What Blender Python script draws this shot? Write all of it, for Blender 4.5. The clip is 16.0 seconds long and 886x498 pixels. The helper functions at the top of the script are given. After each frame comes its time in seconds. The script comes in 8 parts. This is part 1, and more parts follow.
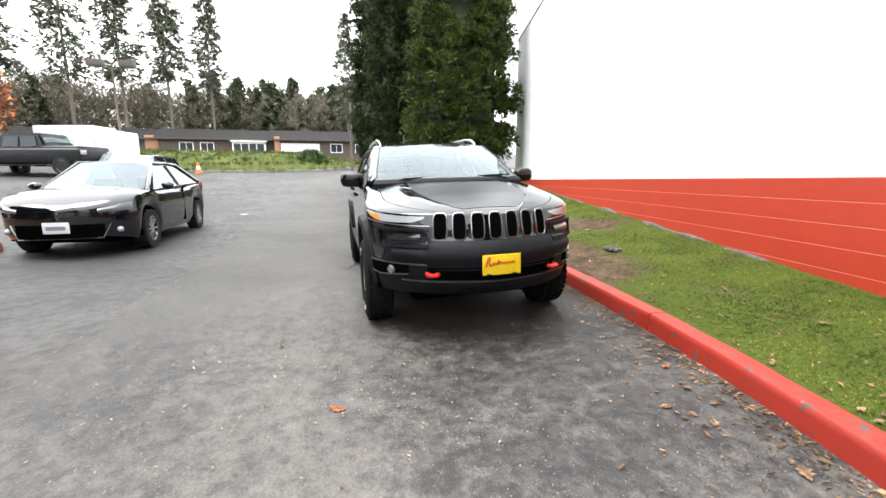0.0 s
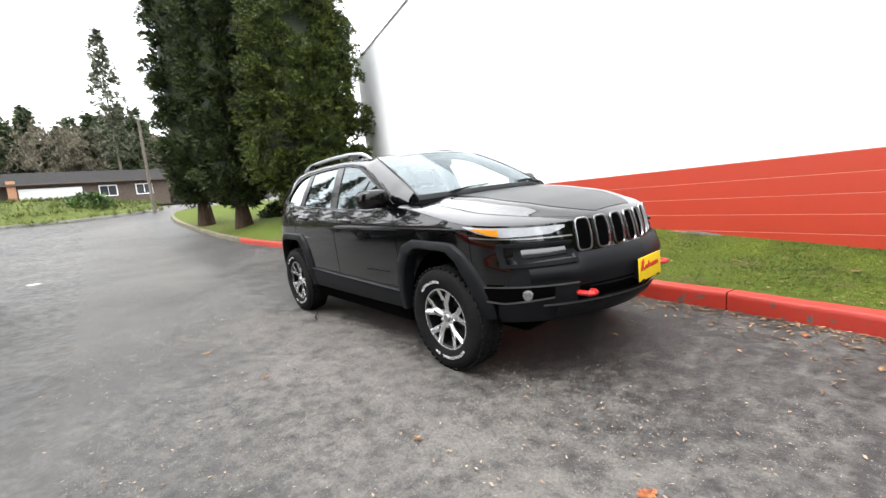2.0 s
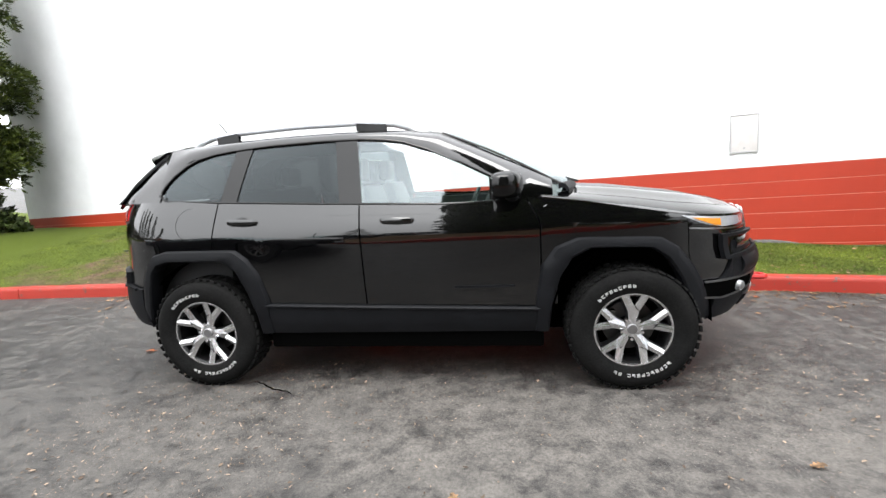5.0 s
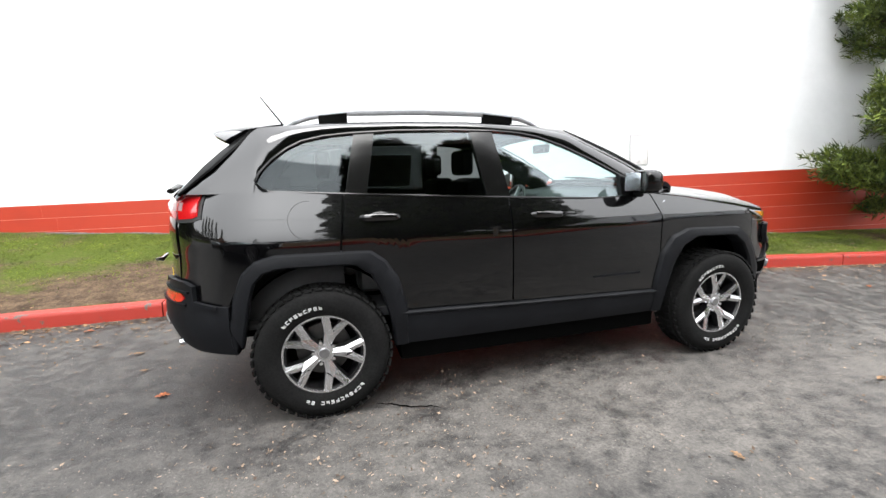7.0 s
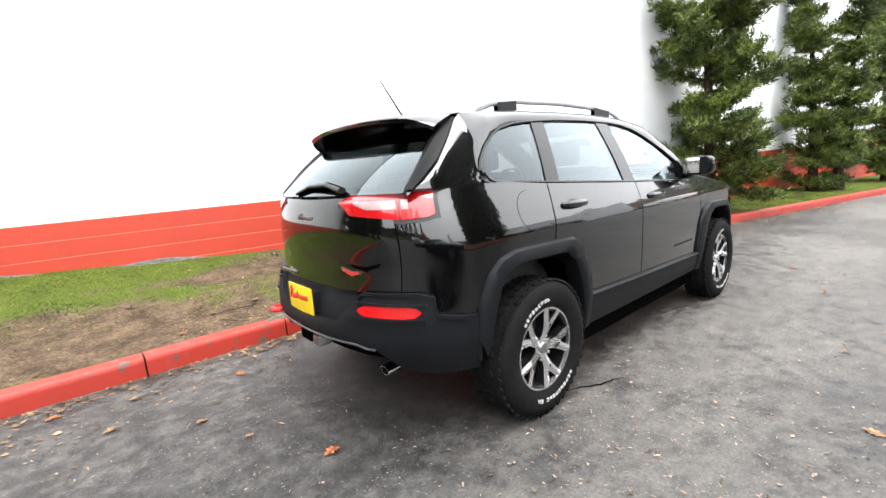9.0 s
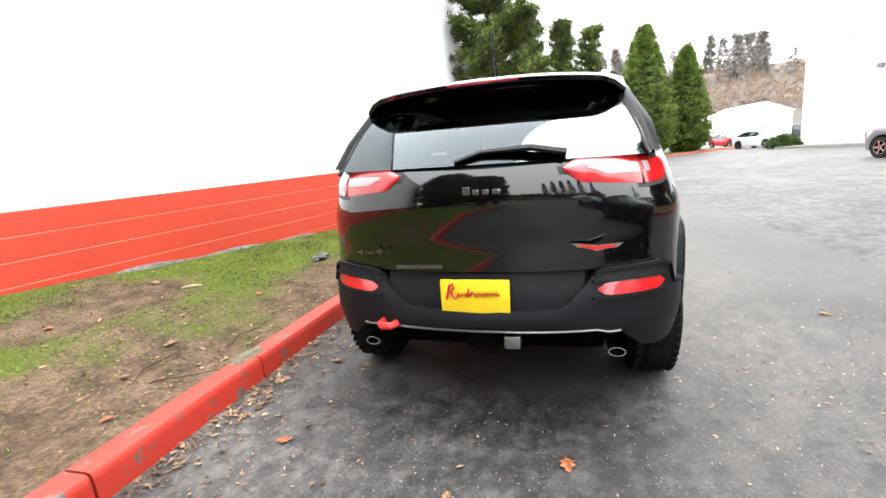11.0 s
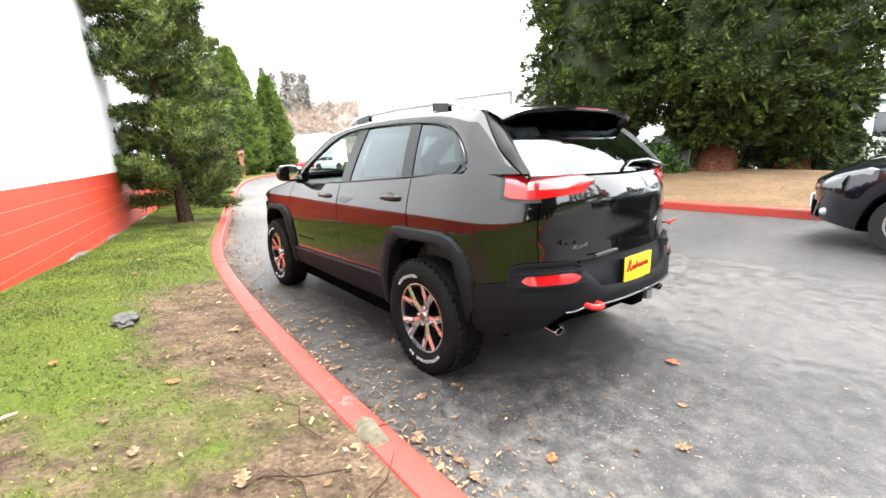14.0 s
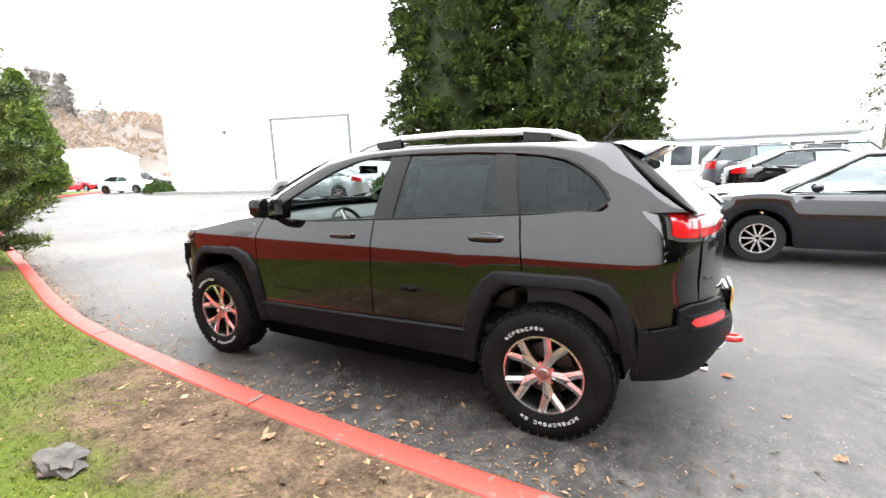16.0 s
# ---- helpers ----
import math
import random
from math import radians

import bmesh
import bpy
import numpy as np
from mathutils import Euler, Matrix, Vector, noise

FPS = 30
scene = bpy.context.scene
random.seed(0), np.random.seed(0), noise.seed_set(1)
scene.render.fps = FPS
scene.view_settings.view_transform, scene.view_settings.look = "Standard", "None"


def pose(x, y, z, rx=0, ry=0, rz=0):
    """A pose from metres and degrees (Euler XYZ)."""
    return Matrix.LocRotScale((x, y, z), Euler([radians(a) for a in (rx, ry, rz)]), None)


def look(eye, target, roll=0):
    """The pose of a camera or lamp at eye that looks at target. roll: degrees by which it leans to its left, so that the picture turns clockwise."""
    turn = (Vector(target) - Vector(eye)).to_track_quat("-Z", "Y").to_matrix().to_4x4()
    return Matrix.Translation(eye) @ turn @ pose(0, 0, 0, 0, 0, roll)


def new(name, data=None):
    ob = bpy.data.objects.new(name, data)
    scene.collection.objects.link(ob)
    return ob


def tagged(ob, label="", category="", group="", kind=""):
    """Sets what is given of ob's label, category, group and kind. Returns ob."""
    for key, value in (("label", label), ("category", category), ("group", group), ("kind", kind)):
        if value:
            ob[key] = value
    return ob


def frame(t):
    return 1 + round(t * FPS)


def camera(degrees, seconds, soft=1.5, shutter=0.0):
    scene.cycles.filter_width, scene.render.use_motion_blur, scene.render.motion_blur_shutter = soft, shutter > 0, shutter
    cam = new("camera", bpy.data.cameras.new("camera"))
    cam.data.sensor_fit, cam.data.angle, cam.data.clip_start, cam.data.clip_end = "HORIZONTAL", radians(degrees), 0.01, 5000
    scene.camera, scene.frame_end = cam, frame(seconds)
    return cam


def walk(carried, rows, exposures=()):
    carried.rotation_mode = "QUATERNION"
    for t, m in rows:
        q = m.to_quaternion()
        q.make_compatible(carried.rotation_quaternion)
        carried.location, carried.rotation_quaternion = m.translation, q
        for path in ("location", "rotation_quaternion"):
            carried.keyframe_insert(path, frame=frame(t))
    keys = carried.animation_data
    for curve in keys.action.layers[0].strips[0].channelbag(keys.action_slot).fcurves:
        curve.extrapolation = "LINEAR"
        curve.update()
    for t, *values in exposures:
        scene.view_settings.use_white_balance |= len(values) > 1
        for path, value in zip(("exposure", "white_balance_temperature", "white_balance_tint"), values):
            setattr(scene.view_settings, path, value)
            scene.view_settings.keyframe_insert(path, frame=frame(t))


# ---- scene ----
cam = camera(92.1, 16.0, soft=1.5)
PATH = [
    (0, (5.19, -1.167, 1.285), (3.282, -0.681, 0.936), -0.1),
    (0.5, (4.869, -1.608, 1.272), (3.054, -0.849, 0.91), -2.9),
    (1, (4.464, -1.993, 1.254), (2.692, -1.131, 0.915), -4.6),
    (1.5, (4.089, -2.395, 1.251), (2.417, -1.329, 0.989), -4.6),
    (2, (3.641, -2.719, 1.24), (2.101, -1.473, 0.969), -5.4),
    (2.5, (3.163, -2.973, 1.222), (1.773, -1.561, 0.945), -2.1),
    (3, (2.689, -3.174, 1.224), (1.553, -1.553, 0.939), -3.7),
    (3.5, (2.204, -3.273, 1.221), (1.305, -1.508, 0.945), -2.0),
    (4, (1.691, -3.398, 1.215), (1.006, -1.541, 0.932), -3.2),
    (4.2, (1.487, -3.427, 1.215), (0.854, -1.552, 0.931), -3.1),
    (6.5, (-0.891, -3.387, 1.245), (-0.451, -1.458, 0.948), -3.0),
    (7, (-1.328, -3.236, 1.244), (-0.788, -1.334, 0.945), -1.8),
    (7.5, (-1.845, -3.083, 1.246), (-1.069, -1.261, 0.965), -3.1),
    (8, (-2.308, -2.832, 1.251), (-1.428, -1.06, 0.958), -4.1),
    (8.5, (-2.752, -2.539, 1.252), (-1.659, -0.886, 0.976), -3.3),
    (9, (-3.124, -2.216, 1.252), (-1.841, -0.713, 0.944), -4.7),
    (9.5, (-3.429, -1.809, 1.253), (-1.946, -0.5, 0.958), -3.1),
    (10, (-3.723, -1.368, 1.262), (-2.054, -0.313, 0.945), -2.6),
    (10.2, (-3.806, -1.169, 1.247), (-2.1, -0.18, 0.919), -3.3),
    (12.3, (-3.981, 0.863, 1.299), (-2.055, 0.487, 0.911), -3.2),
    (12.5, (-3.951, 1.026, 1.302), (-2.036, 0.573, 0.941), -2.6),
    (13, (-3.804, 1.457, 1.292), (-1.99, 0.731, 0.861), -1.6),
    (13.5, (-3.641, 1.87, 1.345), (-1.94, 0.887, 0.965), -1.8),
    (14, (-3.435, 2.31, 1.401), (-1.897, 1.114, 0.951), -3.1),
    (14.5, (-3.087, 2.64, 1.427), (-1.596, 1.382, 0.986), -4.4),
    (15, (-2.709, 2.889, 1.46), (-1.43, 1.432, 0.966), -2.3),
    (15.5, (-2.309, 2.969, 1.507), (-1.212, 1.357, 1.061), -4.1),
    (16, (-1.912, 3.022, 1.529), (-0.987, 1.292, 1.14), -1.9),
]
EXPOSURE = [(0, 2.3), (4.2, 2.2), (6.5, 2.25), (8.5, 2.5), (10.2, 2.65), (12.3, 2.8), (14, 3.2), (15, 3.2), (16, 3.05)]
walk(cam, [(t, look(e, g, r)) for t, e, g, r in PATH], EXPOSURE)

# ---- sky and light: overcast, late autumn ----
world = bpy.data.worlds.new("overcast_sky")
scene.world = world
world.use_nodes = True
_nt = world.node_tree
_sky = _nt.nodes.new("ShaderNodeTexSky")
_sky.sky_type = "NISHITA"
_sky.sun_disc = False
_sky.sun_elevation, _sky.sun_rotation = radians(38), radians(190)
_sky.dust_density, _sky.ozone_density = 4.0, 1.0
# a closed cloud deck: the clear sky's gradient washed out to a near-even white
_bw = _nt.nodes.new("ShaderNodeRGBToBW")
_mx = _nt.nodes.new("ShaderNodeMix")
_mx.data_type = "RGBA"
_mx.inputs[0].default_value = 0.9
_mx.inputs[7].default_value = (10.2, 10.4, 10.7, 1)
_bg = _nt.nodes["Background"]
# overcast deck: brighter overhead than at the horizon
_tc = _nt.nodes.new("ShaderNodeTexCoord")
_sep = _nt.nodes.new("ShaderNodeSeparateXYZ")
_grad = _nt.nodes.new("ShaderNodeMapRange")
_grad.inputs["From Min"].default_value, _grad.inputs["From Max"].default_value = 0.0, 1.0
_grad.inputs["To Min"].default_value, _grad.inputs["To Max"].default_value = 0.74, 1.26
_mul = _nt.nodes.new("ShaderNodeMix")
_mul.data_type, _mul.blend_type = "RGBA", "MULTIPLY"
_mul.inputs[0].default_value = 1.0
_nt.links.new(_tc.outputs["Generated"], _sep.inputs[0])
_nt.links.new(_sep.outputs["Z"], _grad.inputs["Value"])
_nt.links.new(_grad.outputs[0], _mul.inputs[7])
_nt.links.new(_sky.outputs[0], _bw.inputs[0])
_nt.links.new(_bw.outputs[0], _mx.inputs[6])
_nt.links.new(_mx.outputs[2], _mul.inputs[6])
_nt.links.new(_mul.outputs[2], _bg.inputs[0])
_bg.inputs[1].default_value = 0.1
sun = new("sun", bpy.data.lights.new("sun", "SUN"))
sun.data.energy, sun.data.angle, sun.data.color = 1.0, radians(40), (1.0, 0.985, 0.96)
sun.matrix_world = look((0, 0, 30), (-1.5, 12, 0))


# ---- plan ----
def smooth(a, b, v):
    v = min(1.0, max(0.0, (v - a) / (b - a)))
    return v * v * (3 - 2 * v)


KERB = [(-26.6, 5.5), (-26, 3.2), (-25.2, 1.4), (-23.5, 0.6), (-21, 0.48), (-17.5, 0.72), (-14, 0.95), (-11, 1.15), (-8.8, 1.35), (-6, 1.47), (-4, 1.46), (-3, 1.46), (-1.5, 1.47),
        (-0.3, 1.44), (1, 1.37), (2.4, 1.25), (3.5, 1.09), (5, 0.74), (8, 0.0), (12, -0.95), (20, -3.1), (28, -5.5), (34, -8.4), (40, -13.2), (48, -21)]


def along(pts, x):
    for (xa, ya), (xb, yb) in zip(pts, pts[1:]):
        if x <= xb:
            u = (x - xa) / (xb - xa)
            return ya + (yb - ya) * u
    return pts[-1][1]


def kerb_y(x):
    return sum(along(KERB, x + d) for d in (-0.8, -0.4, 0, 0.4, 0.8)) / 5


def wall_y(x):
    return 3.65 - 0.225 * x


def road_z(x, y):
    """Height of the tarmac."""
    c = 0.0245 * min(y, 3) if y > -1.2 else -0.0294 + 0.022 * min(-1.2 - y, 9)
    c *= 1 - smooth(6, 30, abs(x))
    d = max(0.0, -x - 7)
    r = 0.0045 * min(d, 14) ** 2 + 0.13 * max(0.0, min(d - 14, 8))
    return c + min(r, 1.9) + 0.01 * max(0, d - 22)


def grass_z(x, y):
    """Height of the lawn between kerb and wall."""
    k, w = kerb_y(x), wall_y(x)
    base = max(0.24, 0.45 - 0.045 * x) if x > -7 else 0.77
    u = min(1.3, max(0.0, (y - k - 0.15) / max(0.3, w - k - 0.15)))
    if x < -7:
        u = max(u, smooth(0.0, 2.2, y - k) * smooth(7, 10, -x) if x < -7 else u)
    lo = road_z(x, k) + 0.135
    return lo + (max(base, lo + 0.03) - lo) * (u ** 0.9)



# ---- materials ----
def material(name):
    m = bpy.data.materials.new(name)
    m.use_nodes = True
    return m, m.node_tree, m.node_tree.nodes["Principled BSDF"]


def node(nt, kind, **kw):
    n = nt.nodes.new("ShaderNode" + kind)
    for k, v in kw.items():
        n.inputs[k].default_value = v
    return n


def coords(nt, scale=(1, 1, 1), which="Object"):
    tc = nt.nodes.new("ShaderNodeTexCoord")
    mp = nt.nodes.new("ShaderNodeMapping")
    mp.inputs["Scale"].default_value = scale
    nt.links.new(tc.outputs[which], mp.inputs["Vector"])
    return mp.outputs["Vector"]


def noise_tex(nt, vec, scale, detail=4.0, rough=0.55):
    n = node(nt, "TexNoise", Scale=scale, Detail=detail, Roughness=rough)
    nt.links.new(vec, n.inputs["Vector"])
    return n.outputs["Fac"]


def ramp(nt, fac, stops):
    r = nt.nodes.new("ShaderNodeValToRGB")
    el = r.color_ramp.elements
    while len(el) < len(stops):
        el.new(0.5)
    for e, (p, c) in zip(el, stops):
        e.position, e.color = p, (*c, 1)
    nt.links.new(fac, r.inputs["Fac"])
    return r.outputs["Color"]


def mix(nt, a, b, fac, mode="MIX"):
    m = nt.nodes.new("ShaderNodeMix")
    m.data_type, m.blend_type = "RGBA", mode
    for sock, v in ((m.inputs[0], fac), (m.inputs[6], a), (m.inputs[7], b)):
        if isinstance(v, bpy.types.NodeSocket):
            nt.links.new(v, sock)
        else:
            sock.default_value = v if isinstance(v, (int, float)) else (*v, 1)
    return m.outputs[2]


def bump(nt, height, strength, distance):
    b = node(nt, "Bump", Strength=strength, Distance=distance)
    nt.links.new(height, b.inputs["Height"])
    return b.outputs["Normal"]


def grained(name, c0, c1, scale, rough, bump_amt=0.0, bump_dist=0.002, metal=0.0, coat=0.0, big=None, spec=0.5):
    """Two colours mixed by fine and coarse noise, with fine relief."""
    m, nt, b = material(name)
    vec = coords(nt)
    fine = noise_tex(nt, vec, scale, 5)
    col = ramp(nt, fine, [(0.3, c0), (0.7, c1)])
    if big:
        patch = ramp(nt, noise_tex(nt, vec, big, 3), [(0.4, (0.82, 0.82, 0.82)), (0.62, (1.1, 1.1, 1.1))])
        col = mix(nt, col, patch, 1.0, "MULTIPLY")
    nt.links.new(col, b.inputs["Base Color"])
    b.inputs["Roughness"].default_value = rough
    b.inputs["Metallic"].default_value = metal
    b.inputs["Coat Weight"].default_value = coat
    b.inputs["Coat Roughness"].default_value = 0.03
    b.inputs["Specular IOR Level"].default_value = spec
    if bump_amt:
        nt.links.new(bump(nt, fine, bump_amt, bump_dist), b.inputs["Normal"])
    return m


def plain(name, c, rough, metal=0.0, coat=0.0, spec=0.5):
    m, nt, b = material(name)
    v = ramp(nt, noise_tex(nt, coords(nt), 35, 3), [(0.35, tuple(x * 0.93 for x in c)), (0.65, tuple(min(1, x * 1.06) for x in c))])
    nt.links.new(v, b.inputs["Base Color"])
    b.inputs["Roughness"].default_value, b.inputs["Metallic"].default_value = rough, metal
    b.inputs["Coat Weight"].default_value, b.inputs["Coat Roughness"].default_value = coat, 0.03
    b.inputs["Specular IOR Level"].default_value = spec
    return m


def paint(name, c, metal=0.0, rough=0.25):
    """Car paint: pigment under clear coat, with a trace of road film."""
    m, nt, b = material(name)
    vec = coords(nt)
    film = ramp(nt, noise_tex(nt, vec, 3.0, 6, 0.65), [(0.35, (0.01, 0.01, 0.01)), (0.8, (0.035, 0.035, 0.035))])
    b.inputs["Base Color"].default_value = (*c, 1)
    b.inputs["Metallic"].default_value, b.inputs["Roughness"].default_value = metal, rough
    b.inputs["Specular IOR Level"].default_value = 0.05
    b.inputs["Coat Weight"].default_value = 1.0
    b.inputs["Coat IOR"].default_value = 1.62
    nt.links.new(film, b.inputs["Coat Roughness"])
    return m


def pane(name, tint, gloss=0.02, facing=0.085, slope=4.8):
    """Thin window glass: a tinted view through it and a mirror sheen."""
    m, nt, b = material(name)
    nt.nodes.remove(b)
    t = nt.nodes.new("ShaderNodeBsdfTransparent")
    t.inputs[0].default_value = (*tint, 1)
    g = nt.nodes.new("ShaderNodeBsdfGlossy")
    g.inputs["Color"].default_value = (0.86, 0.96, 1.0, 1)
    g.inputs["Roughness"].default_value = gloss
    lw = node(nt, "LayerWeight", Blend=0.5)
    p5 = nt.nodes.new("ShaderNodeMath")
    p5.operation = "POWER"
    p5.inputs[1].default_value = slope
    nt.links.new(lw.outputs["Facing"], p5.inputs[0])
    f = node(nt, "MapRange")
    f.inputs["To Min"].default_value, f.inputs["To Max"].default_value = facing, 0.95
    nt.links.new(p5.outputs[0], f.inputs["Value"])
    mx = nt.nodes.new("ShaderNodeMixShader")
    nt.links.new(f.outputs[0], mx.inputs[0])
    nt.links.new(t.outputs[0], mx.inputs[1])
    nt.links.new(g.outputs[0], mx.inputs[2])
    nt.links.new(mx.outputs[0], nt.nodes["Material Output"].inputs[0])
    return m


def lamp_lens(name, c):
    m, nt, b = material(name)
    vec = coords(nt)
    w = node(nt, "TexWave", Scale=28.0, Distortion=0.0)
    nt.links.new(vec, w.inputs["Vector"])
    col = mix(nt, tuple(x * 0.88 for x in c), c, w.outputs["Fac"])
    nt.links.new(col, b.inputs["Base Color"])
    b.inputs["Roughness"].default_value = 0.18
    b.inputs["Coat Weight"].default_value = 1.0
    return m


PAINT = paint("black_car_paint", (0.001, 0.001, 0.0012))
PLASTIC = grained("grained_black_plastic", (0.0042, 0.0045, 0.0054), (0.0078, 0.0083, 0.0098), 160, 0.5, 0.25, 0.001, big=4, spec=0.11)
GLOSSBLACK = plain("gloss_black_trim", (0.003, 0.003, 0.003), 0.12, spec=0.3)
DECAL = plain("matte_black_decal", (0.012, 0.012, 0.013), 0.34)
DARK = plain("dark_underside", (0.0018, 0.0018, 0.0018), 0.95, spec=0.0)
CABIN = plain("black_cabin_trim", (0.02, 0.02, 0.021), 0.75)
LEATHER = grained("black_seat_leather", (0.012, 0.012, 0.012), (0.024, 0.023, 0.023), 120, 0.5, 0.2)
RUBBER = grained("black_tyre_rubber", (0.0045, 0.0045, 0.0045), (0.01, 0.01, 0.0098), 90, 0.8, 0.3, 0.001, big=9, spec=0.07)
SEAL = plain("black_window_rubber", (0.008, 0.008, 0.008), 0.5)
CHROME = plain("bright_chrome", (0.78, 0.78, 0.8), 0.1, metal=1.0)
SATIN = plain("satin_silver_trim", (0.36, 0.365, 0.375), 0.3, metal=1.0)
FINBLACK = plain("satin_black_fin", (0.003, 0.003, 0.0032), 0.4, spec=0.08)
RAILSILVER = plain("brushed_silver_rail", (0.42, 0.43, 0.45), 0.4, metal=0.85)
SLOTRING = plain("dark_satin_slot_trim", (0.2, 0.2, 0.205), 0.28, metal=1.0)
ALLOY = plain("machined_alloy", (0.62, 0.62, 0.63), 0.2, metal=0.92)
ALLOYDARK = plain("dark_painted_alloy", (0.006, 0.006, 0.0065), 0.3, spec=0.3)
DISC = plain("brake_disc_steel", (0.09, 0.088, 0.085), 0.45, metal=1.0)
WHITEPAINT = plain("white_raised_letters", (0.42, 0.42, 0.41), 0.6)
GLASS = pane("clear_window_glass", (0.66, 0.78, 0.76), facing=0.1)
GLASSDARK = pane("privacy_window_glass", (0.1, 0.11, 0.11), facing=0.04, slope=3.5)
GLASSSIDE = pane("privacy_side_glass", (0.1, 0.11, 0.11), facing=0.024, slope=3.0)
REDLENS = lamp_lens("red_lamp_lens", (0.4, 0.006, 0.008))
CLEARLENS = plain("frosted_clear_lens", (0.3, 0.31, 0.33), 0.12, coat=1.0)
SMOKELENS = plain("smoky_headlamp_lens", (0.012, 0.0125, 0.014), 0.1, coat=1.0)
FOGLENS = plain("smoky_fog_lens", (0.12, 0.125, 0.13), 0.1, coat=1.0)
PALELENS = plain("pale_red_clear_lens", (0.34, 0.24, 0.24), 0.12, coat=1.0)
AMBER = plain("amber_lens", (0.6, 0.22, 0.012), 0.2, coat=1.0)
REDHOOK = plain("red_tow_hook_paint", (0.42, 0.012, 0.01), 0.4)
PLATEYELLOW = plain("yellow_plate", (0.6, 0.42, 0.008), 0.45)
PLATERED = plain("red_script_ink", (0.38, 0.012, 0.008), 0.5)
STICKER = grained("printed_window_sticker", (0.35, 0.36, 0.34), (0.5, 0.51, 0.49), 18, 0.6)


# ---- mesh helpers ----
def part(name, bm, m, parent=None, label="", smooth=35):
    me = bpy.data.meshes.new(name)
    bm.to_mesh(me)
    bm.free()
    return finish(name, me, m, parent, label, smooth)


def finish(name, me, m, parent=None, label="", smooth=35):
    for x in (m if isinstance(m, (list, tuple)) else [m]):
        me.materials.append(x)
    if smooth:
        me.polygons.foreach_set("use_smooth", [True] * len(me.polygons))
        me.set_sharp_from_angle(angle=radians(smooth))
    ob = new(name, me)
    if parent:
        ob.parent = parent
    return tagged(ob, label)


def from_lists(name, verts, faces, m, parent=None, label="", smooth=35, fix=True):
    if fix:
        bm = bmesh.new()
        vs = [bm.verts.new(v) for v in verts]
        for f in faces:
            try:
                bm.faces.new([vs[i] for i in f])
            except ValueError:
                pass
        bmesh.ops.recalc_face_normals(bm, faces=bm.faces)
        return part(name, bm, m, parent, label, smooth)
    me = bpy.data.meshes.new(name)
    me.from_pydata(verts, [], faces)
    return finish(name, me, m, parent, label, smooth)


def sheet(rows, back=None, closed=False):
    """Vertices and faces of a grid of points, and, where back is given, its other side and rim."""
    nu, nv = len(rows), len(rows[0])
    verts = [tuple(p) for r in rows for p in r]
    faces = []
    for i in range(nu if closed else nu - 1):
        k = (i + 1) % nu
        for j in range(nv - 1):
            faces.append((i * nv + j, k * nv + j, k * nv + j + 1, i * nv + j + 1))
    if back is not None:
        o = len(verts)
        verts += [tuple(p) for r in back for p in r]
        faces += [tuple(o + i for i in reversed(f)) for f in faces]
        rim = [i * nv for i in range(nu)] + [(nu - 1) * nv + j for j in range(1, nv)] + [i * nv + nv - 1 for i in range(nu - 2, -1, -1)] + [j for j in range(nv - 2, 0, -1)]
        for a, b in zip(rim, rim[1:] + rim[:1]):
            faces.append((a, b, o + b, o + a))
    return verts, faces


def box_bm(bm, x0, x1, y0, y1, z0, z1, bevel=0.0, seg=2, m=None):
    r = bmesh.ops.create_cube(bm, size=1)
    vs = r["verts"]
    for v in vs:
        v.co = Vector(((x0 + x1) / 2 + v.co.x * (x1 - x0), (y0 + y1) / 2 + v.co.y * (y1 - y0), (z0 + z1) / 2 + v.co.z * (z1 - z0)))
    if m is not None:
        bmesh.ops.transform(bm, matrix=m, verts=vs)
    if bevel:
        es = list({e for v in vs for e in v.link_edges})
        bmesh.ops.bevel(bm, geom=es, offset=bevel, segments=seg, affect="EDGES", profile=0.6)


def box(name, dims, m, parent=None, label="", bevel=0.01, seg=2, mat4=None):
    bm = bmesh.new()
    box_bm(bm, *dims, bevel, seg, mat4)
    return part(name, bm, m, parent, label)


def tube_lists(path, radii, n=8, cap=True, squash=None):
    """A tube along a path. squash: (side, up) factors."""
    path = [Vector(p) for p in path]
    if isinstance(radii, (int, float)):
        radii = [radii] * len(path)
    verts, faces = [], []
    up = Vector((0, 0, 1))
    for i, p in enumerate(path):
        d = (path[min(i + 1, len(path) - 1)] - path[max(i - 1, 0)]).normalized()
        ref = up if abs(d.dot(up)) < 0.95 else Vector((1, 0, 0))
        a = d.cross(ref).normalized()
        b = a.cross(d).normalized()
        sa, sb = squash or (1, 1)
        for k in range(n):
            t = 2 * math.pi * k / n
            verts.append(tuple(p + a * (math.cos(t) * radii[i] * sa) + b * (math.sin(t) * radii[i] * sb)))
    for i in range(len(path) - 1):
        for k in range(n):
            k2 = (k + 1) % n
            faces.append((i * n + k, i * n + k2, (i + 1) * n + k2, (i + 1) * n + k))
    if cap:
        faces.append(tuple(reversed(range(n))))
        faces.append(tuple((len(path) - 1) * n + k for k in range(n)))
    return verts, faces


def tube(name, path, radii, m, parent=None, label="", n=8, squash=None):
    v, f = tube_lists(path, radii, n, True, squash)
    return from_lists(name, v, f, m, parent, label)


